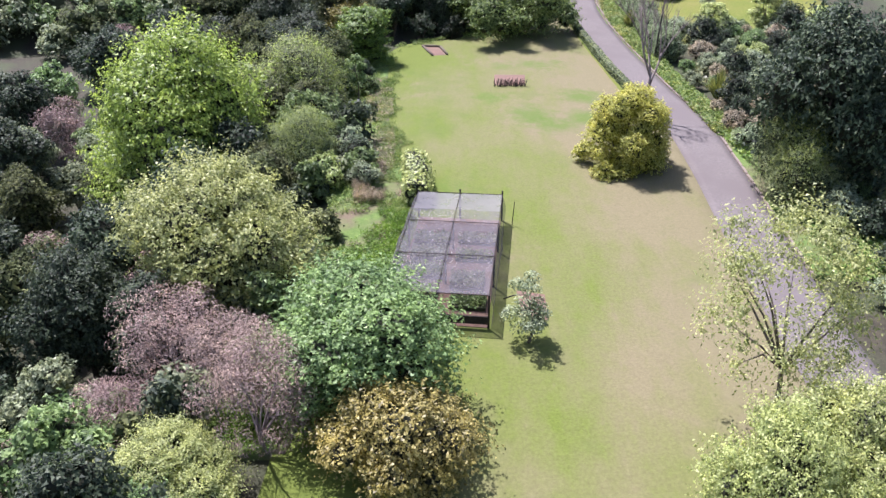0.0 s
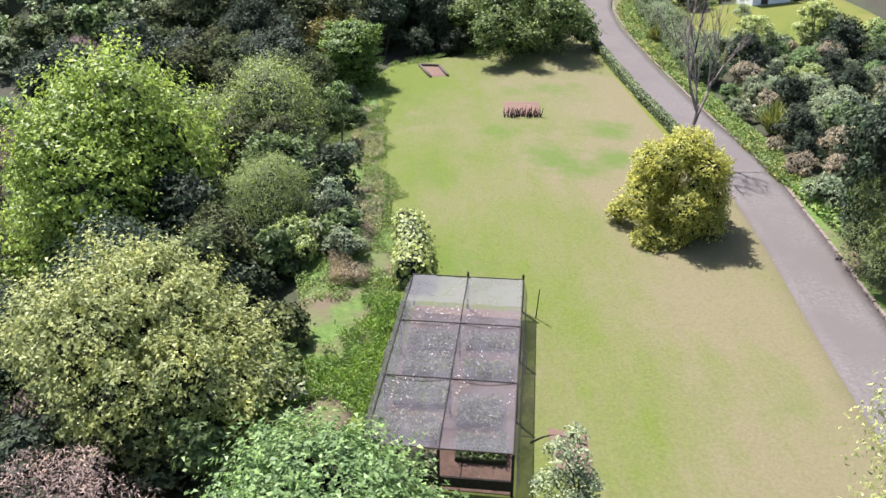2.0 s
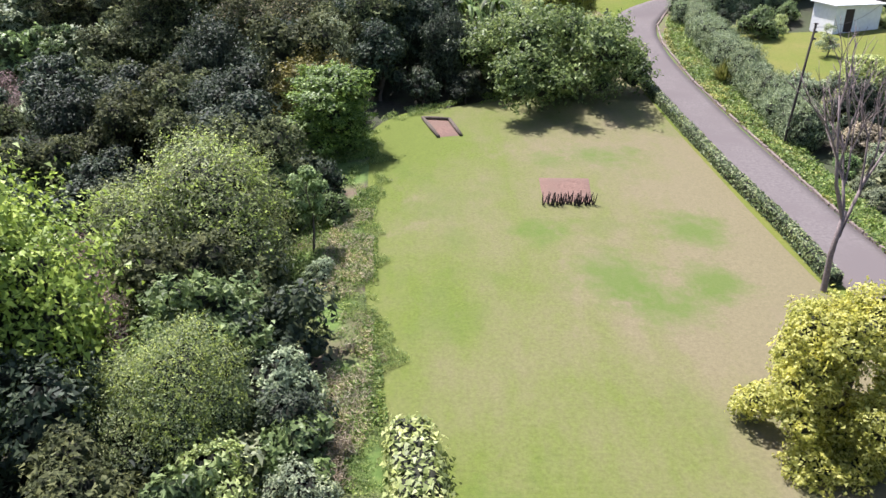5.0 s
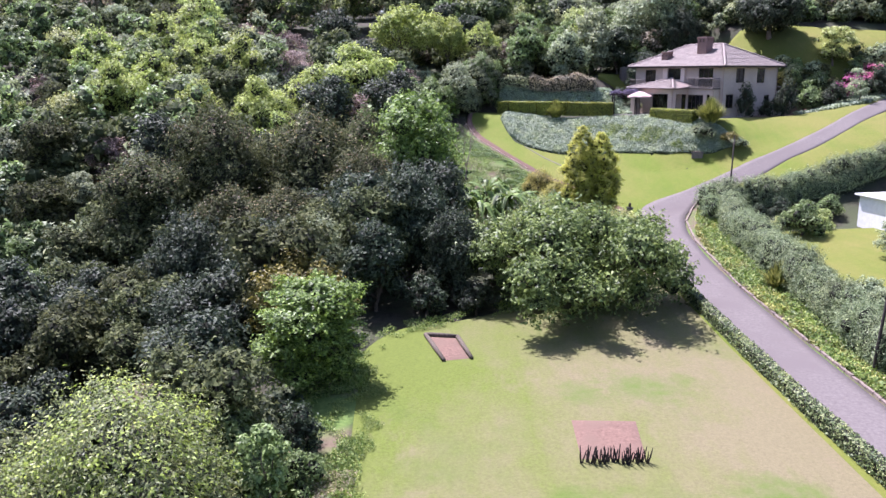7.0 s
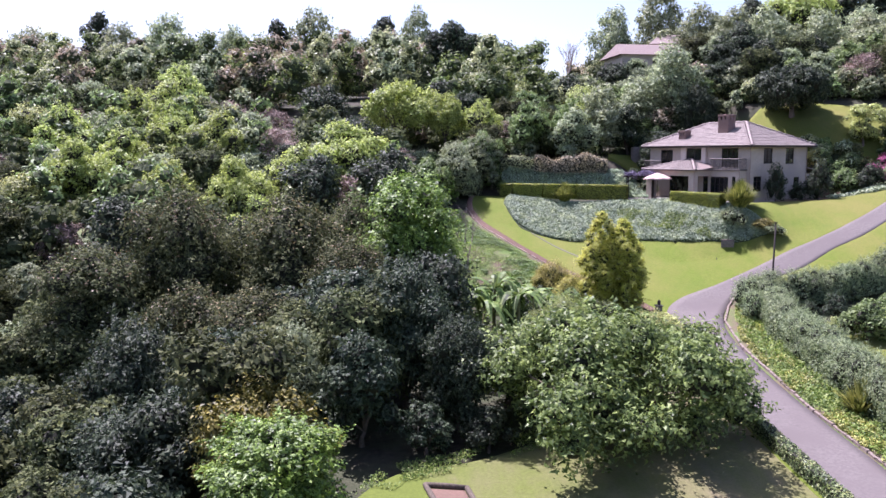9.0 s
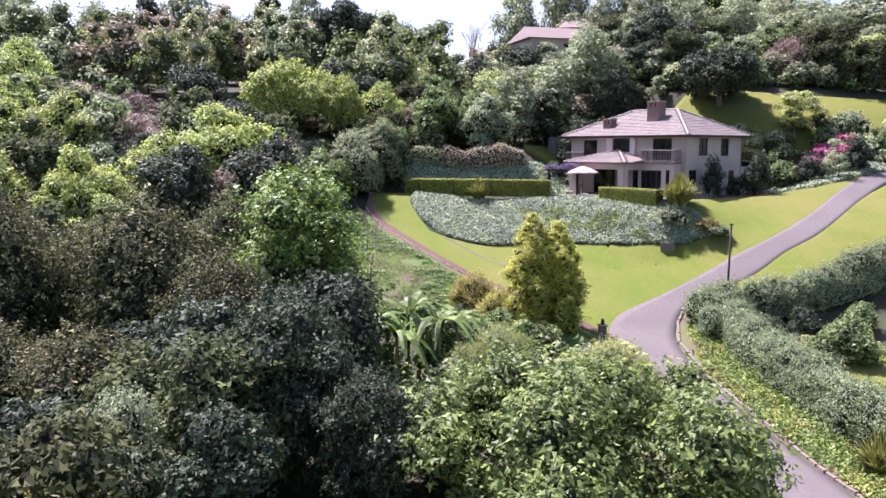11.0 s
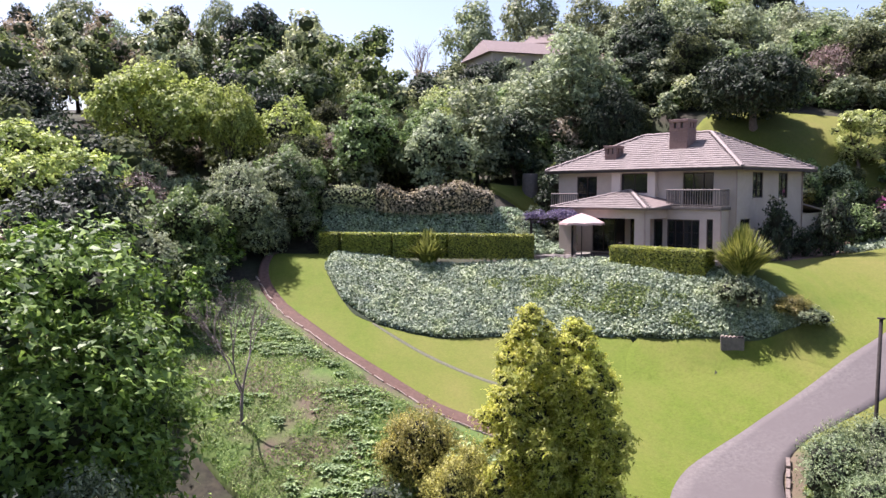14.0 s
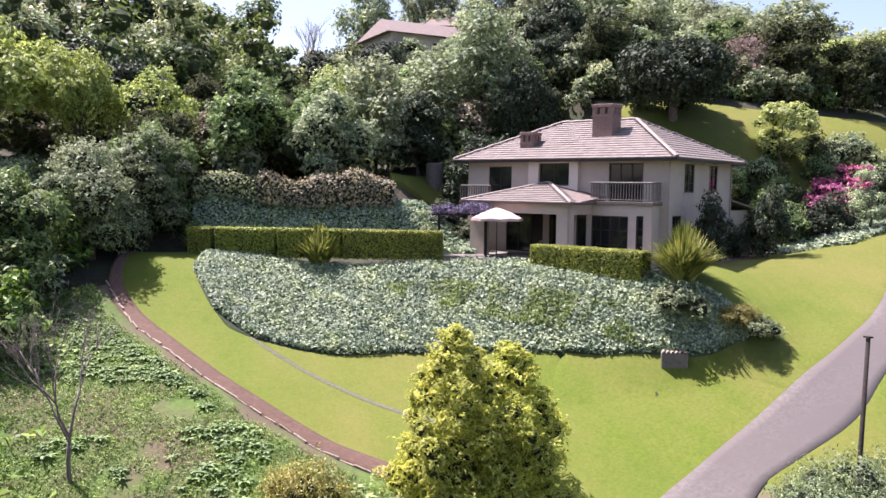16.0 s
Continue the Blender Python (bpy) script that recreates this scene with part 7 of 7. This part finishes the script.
# ---- shrubs on the bank beside the lawn ----
for kind, x, y, grow, turn in (
    ("shrub_dark", -5.6, 50.6, (1.1, 1.1, 1.0), 0), ("shrub_grey", -6.4, 52.8, (1.2, 1.2, 1.3), 40), ("shrub_dark", -7.2, 55.6, (1.0, 1.0, 1.1), 90), ("shrub_grey", -5.0, 48.2, (0.9, 0.9, 0.9), 150),
    ("shrub_pale", -7.6, 48.6, (1.4, 1.4, 1.7), 10), ("shrub_mid", -6.7, 58.8, (0.7, 0.7, 0.7), 210), ("shrub_grey", -6.2, 61.6, (0.6, 0.6, 0.6), 260), ("shrub_mid", -6.4, 67.2, (0.8, 0.8, 0.9), 300),
    ("shrub_dark", -6.8, 70.0, (0.8, 0.8, 1.0), 30), ("shrub_pale", -5.9, 57.0, (0.6, 0.6, 0.5), 70),
):
    plant(kind, (x, y), grow, turn)

# ---- garden beds beyond the drive ----
rng = np.random.default_rng(5)
used = [(22.9, 65.4), (23.6, 47.0), (27.2, 83.0), (20.4, 77.2)]


def scatter(kinds, n, where, gap, lo, hi):
    made, tries = 0, 0
    while made < n and tries < n * 60:
        tries += 1
        x, y = rng.uniform(*where[0]), rng.uniform(*where[1])
        if not where[2](x, y) or any((x - a) ** 2 + (y - b) ** 2 < gap * gap for a, b in used):
            continue
        used.append((x, y))
        plant(str(rng.choice(kinds)), (x, y), rng.uniform(lo, hi), rng.uniform(0, 360))
        made += 1


scatter(["shrub_grey", "shrub_grey", "shrub_brown", "shrub_mid", "shrub_dark", "shrub_pale", "shrub_grey"], 140, ((21.6, 38), (30, 87), lambda x, y: x < 24 + 0.3 * (y - 25) and (y < 78 or x > 24.6)), 1.45, 0.55, 1.2)
scatter(["shrub_mid", "shrub_grey", "shrub_dark", "shrub_pale"], 26, ((25.5, 40), (79, 86), lambda x, y: True), 1.9, 1.2, 1.65)
scatter(["shrub_mid", "shrub_pale", "shrub_dark"], 16, ((26, 42), (103.5, 108), lambda x, y: math.hypot(x - 34.2, y - 104.3) > 3.6), 1.6, 0.6, 1.0)
scatter(["forest_grey", "forest_mid", "forest_dark", "forest_pale"], 12, ((28, 42), (34, 76), lambda x, y: x > 29 or y < 56), 4.6, 0.6, 1.0)

# ---- woodland ----
used = [(-17.9, 53), (-11.8, 63), (-7.4, 78.3), (-11.3, 37.2), (-14.2, 43.4), (-18.2, 35.2), (-10.8, 135), (-3.3, 110.6), (-11.6, 108), (-20.2, 109), (-26, 106), (-8.6, 113.4), (-12.7, 97), (-17.6, 99.4), (-7, 101.6), (-18.4, 94), (-8.7, 89.6), (-6.2, 147.5), (-0.7, 146.5), (4.1, 148), (-20.5, 126), (-38, 131), (-27.5, 128), (30.4, 148.6), (24.6, 153), (-0.2, 136.8), (-2.4, 131), (38.5, 143.4), (8.6, 84), (3.4, 85)]


def in_wood(x, y):
    d = side_of(RAVINE, x, y)
    return d > (4.5 if y < 84 else 1.5) and not (x > -3 and 112 < y < 136) and not (x > -9 and 101 < y < 119) and not (x > -1 and 98 < y < 118) and not (x > -8.5 and 40 < y < 76)


scatter(["forest_dark", "forest_dark_b", "forest_dark", "forest_olive", "forest_dark_b", "forest_olive"], 34, ((-30, 3), (84, 118), in_wood), 3.6, 0.8, 1.1)
scatter(["forest_dark", "forest_dark_b", "forest_olive", "forest_mid", "forest_grey", "brown_small"], 66, ((-38, 2), (16, 112), lambda x, y: in_wood(x, y) and x > -8 - 0.62 * y), 3.8, 0.65, 1.0)
scatter(["forest_dark", "forest_mid", "forest_lime", "forest_grey", "forest_olive", "forest_grey", "forest_pale", "brown_small", "brown_small"], 80, ((-50, 4), (112, 165), lambda x, y: in_wood(x, y)), 4.4, 0.75, 1.15)


def behind(x, y):
    return not (26 < x < 40 and 160 < y < 182) and y > lerp_table([(0, 143.5), (17, 143.5), (18, 148.5), (23, 148.5), (24, 143.5), (28, 144.5), (31, 150), (36.7, 149.4), (42, 148.6), (48, 147.6), (56, 145.5), (62, 144)], x)


scatter(["forest_dark_b", "forest_grey", "forest_grey", "forest_olive", "forest_mid", "feather", "brown_small"], 44, ((1, 66), (143, 160), behind), 3.6, 0.65, 1.0)
scatter(["forest_dark_b", "forest_mid", "forest_grey", "forest_pale", "feather"], 40, ((-4, 74), (156, 180), behind), 4.6, 0.8, 1.15)
for i, (kind, x, y, g) in enumerate((
    ("skyline_dark", -84.5, 250, (1.2, 1.2, 1.8)), ("feather", -96, 240, (1.8, 1.8, 1.6)), ("feather", -26.3, 215, (1.5, 1.5, 1.85)), ("skyline_dark", -34, 218, (1.0, 1.0, 1.45)), ("feather", -20, 212, (1.2, 1.2, 1.4)), ("feather", -44, 220, (1.3, 1.3, 1.5)), ("feather", -70, 226, (1.5, 1.5, 1.6)), ("skyline_dark", -62, 222, (1.0, 1.0, 1.2)), ("skyline_dark", -12.2, 215, (0.95, 0.95, 1.5)), ("feather", -5.6, 216, (1.0, 1.0, 1.9)),
    ("skyline_dark", 1.6, 188, (1.1, 1.1, 1.35)), ("skyline_dark", -1.8, 190, (1.0, 1.0, 1.2)), ("skyline_dark", 4.4, 192, (0.9, 0.9, 1.15)), ("feather", 9.0, 200, (1.0, 1.0, 1.0)), ("feather", 29.4, 195, (1.1, 1.1, 1.35)), ("feather", 38.2, 197, (1.2, 1.2, 1.6)), ("skyline_dark", 45, 180, (1.3, 1.3, 0.7)),
    ("lime_hill", 57.6, 186, (1.35, 1.35, 1.4)), ("skyline_dark", 51.0, 186, (1.0, 1.0, 1.05)), ("skyline_dark", 78, 200, (1.6, 1.6, 1.5)), ("skyline_dark", 69, 194, (1.3, 1.3, 1.2)), ("feather", 66, 174, (1.7, 1.7, 0.9)), ("feather", 58, 162, (1.3, 1.3, 0.75)), ("feather", 80, 176, (1.8, 1.8, 1.1)),
    ("feather", 48, 168, (1.3, 1.3, 0.8)), ("light_tree", 62, 150, (1.2, 1.2, 1.0)), ("forest_mid", 22, 158, 1.0), ("forest_grey", 28.5, 173, 0.85), ("forest_grey", 33.0, 172, 0.7), ("forest_olive", 38.0, 174, 0.85))):
    plant(kind, (x, y), g, 47 * i)


def far_wood(name, kinds, count, where, seed, label, tall=(6, 11), wide=(2.4, 4.2), leaves=620, size=0.7):
    """Plants too far off or too thick to tell apart, joined leaf by leaf."""
    rng = np.random.default_rng(seed)
    per = {k: [] for k in kinds}
    made, inner = 0, []
    while made < count:
        x, y = rng.uniform(*where[0]), rng.uniform(*where[1])
        if len(where) > 2 and not where[2](x, y):
            continue
        made += 1
        h, r = rng.uniform(*tall), rng.uniform(*wide)
        g = ground_z(x, y)
        lobes = [(c[0] + x, c[1] + y, c[2] + g, c[3]) for c in lobed_crown(rng, h, r, 0.04 * h, 6)]
        per[kinds[int(rng.integers(len(kinds)))]].append(lobe_leaves(rng, lobes, leaves, size))
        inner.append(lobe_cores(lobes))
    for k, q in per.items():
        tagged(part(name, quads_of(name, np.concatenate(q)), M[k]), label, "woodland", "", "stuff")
    # The core lumps behind the leaves, their dark green painted as shade.
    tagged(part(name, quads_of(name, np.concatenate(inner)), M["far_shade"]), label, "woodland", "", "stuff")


far_wood("far_woodland", ["dark_green", "sage", "grey_green", "mid", "olive", "dusty"], 220, ((-120, 14), (160, 236), lambda x, y: behind(x, y) and (x > -20 or y > 172)), 71, "mixed woodland covering the far hillside", (8.5, 13.5), (2.8, 5.0), 1050, 0.5)
far_wood("far_woodland", ["grey_green", "olive", "sage", "mid", "dusty", "sage_green"], 160, ((14, 105), (160, 236), lambda x, y: behind(x, y) and (x < 20 or y > 171)), 78, "mixed woodland covering the far hillside", (5.0, 8.0), (2.8, 4.6), 1000, 0.46)
far_wood("undergrowth", ["mid", "olive", "grey_green"], 240, ((-70, -6), (100, 172), lambda x, y: side_of(RAVINE, x, y) > 1.5 and (x < -22 or y > 114)), 72, "dense dark undergrowth between woodland trees", (4, 8), (2.2, 3.6), 480, 0.5)
far_wood("undergrowth", ["sage_green", "olive", "grey_green", "mid", "dusty"], 150, ((-10, 70), (141, 172), lambda x, y: behind(x, y) and (x > 3.5 or y > 141)), 73, "dense shrubs under the hillside trees", (2.0, 4.5), (1.6, 2.8), 620, 0.36)
far_wood("thicket", ["mid", "olive", "grey_green", "pale"], 60, ((-1, 14), (95, 113), lambda x, y: 0.7 * x + 103.5 > y and x < 14.5 and not (x > 11.5 and y > 104) and not (x > 9 and y > 109)), 74, "tangled mixed shrubs between lawn and ravine", (1.4, 3.0), (1.0, 1.9), 900, 0.22)
far_wood("thicket", ["olive", "grey_green", "dark", "mid"], 70, ((-16, -5.5), (18, 74), lambda x, y: side_of(RAVINE, x, y) > 1.0), 75, "tangled bushes at the edge of woodland", (1.6, 4.0), (1.2, 2.2), 900, 0.25)


far_wood("thicket", ["grey_green", "sage", "olive", "mid"], 52, ((29, 60), (144.4, 152), lambda x, y: y > 148.6 - 0.085 * max(0, x - 30) - 1.0 and math.hypot(x - 39.2, y - 142.4) > 3.2), 77, "low shrubs above the hillside lawn", (1.4, 3.0), (1.0, 1.9), 700, 0.24)
far_wood("thicket", ["grey_green", "mid", "sage", "olive"], 44, ((37.5, 60), (133.5, 140), lambda x, y: y < 141.6 - 0.05 * x and math.hypot(x - 45.6, y - 138.6) > 2.4), 79, "mixed shrubs below the hillside lawn", (1.4, 2.8), (1.0, 1.7), 800, 0.2)
far_wood("thicket", ["grey_green", "mid", "olive", "sage"], 18, ((27.5, 34), (142, 151.5)), 80, "tangled shrubs on the slope behind the house", (1.5, 3.0), (1.1, 1.9), 700, 0.22)
far_wood("thicket", ["grey_green", "mid", "grey_green", "bright"], 34, ((-9, 4), (126, 143), lambda x, y: x < lerp_table([(126, 0.5), (131, 1.0), (135, 0.5), (139, 2.0), (143, 4)], y) - 1.5), 76, "leafy shrubs at the end of the upper lawn", (2.0, 4.5), (1.2, 2.2), 900, 0.26)


def far_house(x, y, w, d, h, turn, roof, label):
    g = ground_z(x, y)
    ob = thing("far_house", pose(x, y, g, 0, 0, turn), label, "house", "houses on the hilltop")
    paint = M["white"] if roof != "tile" else M["render_wall"]
    for x0, x1, y0, y1 in ((-w / 2, w / 2, -d / 2, -d / 2 + 0.3), (-w / 2, w / 2, d / 2 - 0.3, d / 2), (-w / 2, -w / 2 + 0.3, -d / 2 + 0.304, d / 2 - 0.304), (w / 2 - 0.3, w / 2, -d / 2 + 0.304, d / 2 - 0.304)):
        bm = bmesh.new()
        box(bm, x0, x1, y0, y1, -2, h)
        part("wall", bm, paint, ob)
    for k in (0.2, 0.5, 0.8):
        bm = bmesh.new()
        box(bm, w * k - 0.6 - w / 2, w * k + 0.6 - w / 2, -d / 2 - 0.03, -d / 2 + 0.02, h * 0.4, h * 0.8)
        part("window", bm, M["glass"], ob)
    e, r = 0.6, h + d * 0.26
    v = [(-w / 2 - e, -d / 2 - e, h), (w / 2 + e, -d / 2 - e, h), (w / 2 + e, d / 2 + e, h), (-w / 2 - e, d / 2 + e, h), (-w / 2 + 0.5, 0, r), (w / 2 - 0.5, 0, r)]
    part("roof", mesh_of("roof", v, [(0, 1, 5, 4), (1, 2, 5), (2, 3, 4, 5), (3, 0, 4), (3, 2, 1, 0)]), M["tile"], ob)
    return ob


far_house(31.6, 179, 11, 8, 3.6, 8, "tile", "house with a red-brown roof among hilltop trees")
far_house(38.6, 185, 8, 7, 4.0, -20, "tile", "gabled house with brown roof among hilltop trees")
far_house(-62, 252, 30, 8, 3.5, 4, "white", "long low house with dark roof on hilltop")
far_house(-95, 262, 16, 8, 3.5, 0, "white", "low pale house on hilltop")
far_house(-24, 240, 12, 8, 4.0, 6, "tile", "brown-roofed house among hilltop trees")

# ---- roof tiles, those nearest the eaves one by one ----
def tile_frames(p0, p1, q0, q1, course, width):
    """Places of the tiles of one roof slope, course by course from the eaves up."""
    p0, p1, q0, q1 = (Vector(v) for v in (p0, p1, q0, q1))
    up = ((q0 + q1) / 2 - (p0 + p1) / 2)
    n = int(((q0 - p0) - (q0 - p0).project((p1 - p0).normalized())).length / course)
    out = []
    for i in range(n):
        a, b = p0.lerp(q0, i / n), p1.lerp(q1, i / n)
        c, d = p0.lerp(q0, (i + 1) / n), p1.lerp(q1, (i + 1) / n)
        x = (b - a).normalized()
        y = ((c + d) / 2 - (a + b) / 2)
        y = (y - y.project(x)).normalized()
        z = x.cross(y)
        k = max(1, int((b - a).length / width))
        for j in range(k):
            o = a.lerp(b, (j + 0.5) / k)
            m = Matrix((x, y, z)).transposed().to_4x4()
            out.append(Matrix.Translation(o + z * 0.03) @ m @ Matrix.Rotation(radians(-5.5), 4, "X"))
    return out


tile_me = bpy.data.meshes.new("tile")
tb = bmesh.new()
box(tb, -0.147, 0.147, -0.035, 0.38, -0.03, 0.04)
tb.to_mesh(tile_me)
tb.free()
tile_me.materials.append(M["tile_piece"])
front_tiles = tile_frames(rv[0], rv[1], rv[4], rv[5], 0.33, 0.3)
other = tile_frames(rv[1], rv[2], rv[5], rv[5], 0.33, 0.3) + tile_frames(rv[3], rv[0], rv[4], rv[4], 0.33, 0.3) + tile_frames(rv[2], rv[3], rv[5], rv[4], 0.33, 0.3)
tr_ = random.Random(4)
for m in front_tiles[:300]:
    t = part("tile", tile_me, None, roof)
    t.matrix_basis = m @ Matrix.Translation((tr_.uniform(-.006, .006), tr_.uniform(-.008, .008), tr_.uniform(0, .006)))


def joined_tiles(frames, parent):
    base = [v.co.copy() for v in tile_me.vertices]
    polys = [tuple(p.vertices) for p in tile_me.polygons]
    vs, fs = [], []
    for m in frames:
        m = m @ Matrix.Translation((tr_.uniform(-.006, .006), tr_.uniform(-.008, .008), tr_.uniform(0, .006)))
        o = len(vs)
        vs += [m @ c for c in base]
        fs += [tuple(i + o for i in p) for p in polys]
    ob = part("roof_tiles", mesh_of("roof_tiles", vs, fs), M["tile_joined"], parent)
    return tagged(ob, "", "", "", "stuff")


joined_tiles(front_tiles[300:] + other, roof)
joined_tiles(tile_frames(pv[0], pv[1], pv[5], pv[5], 0.33, 0.3) + tile_frames(pv[4], pv[0], pv[5], pv[5], 0.33, 0.3) + tile_frames(pv[1], (-3.65, -0.02, 3.06), pv[5], pv[5], 0.33, 0.3), house)
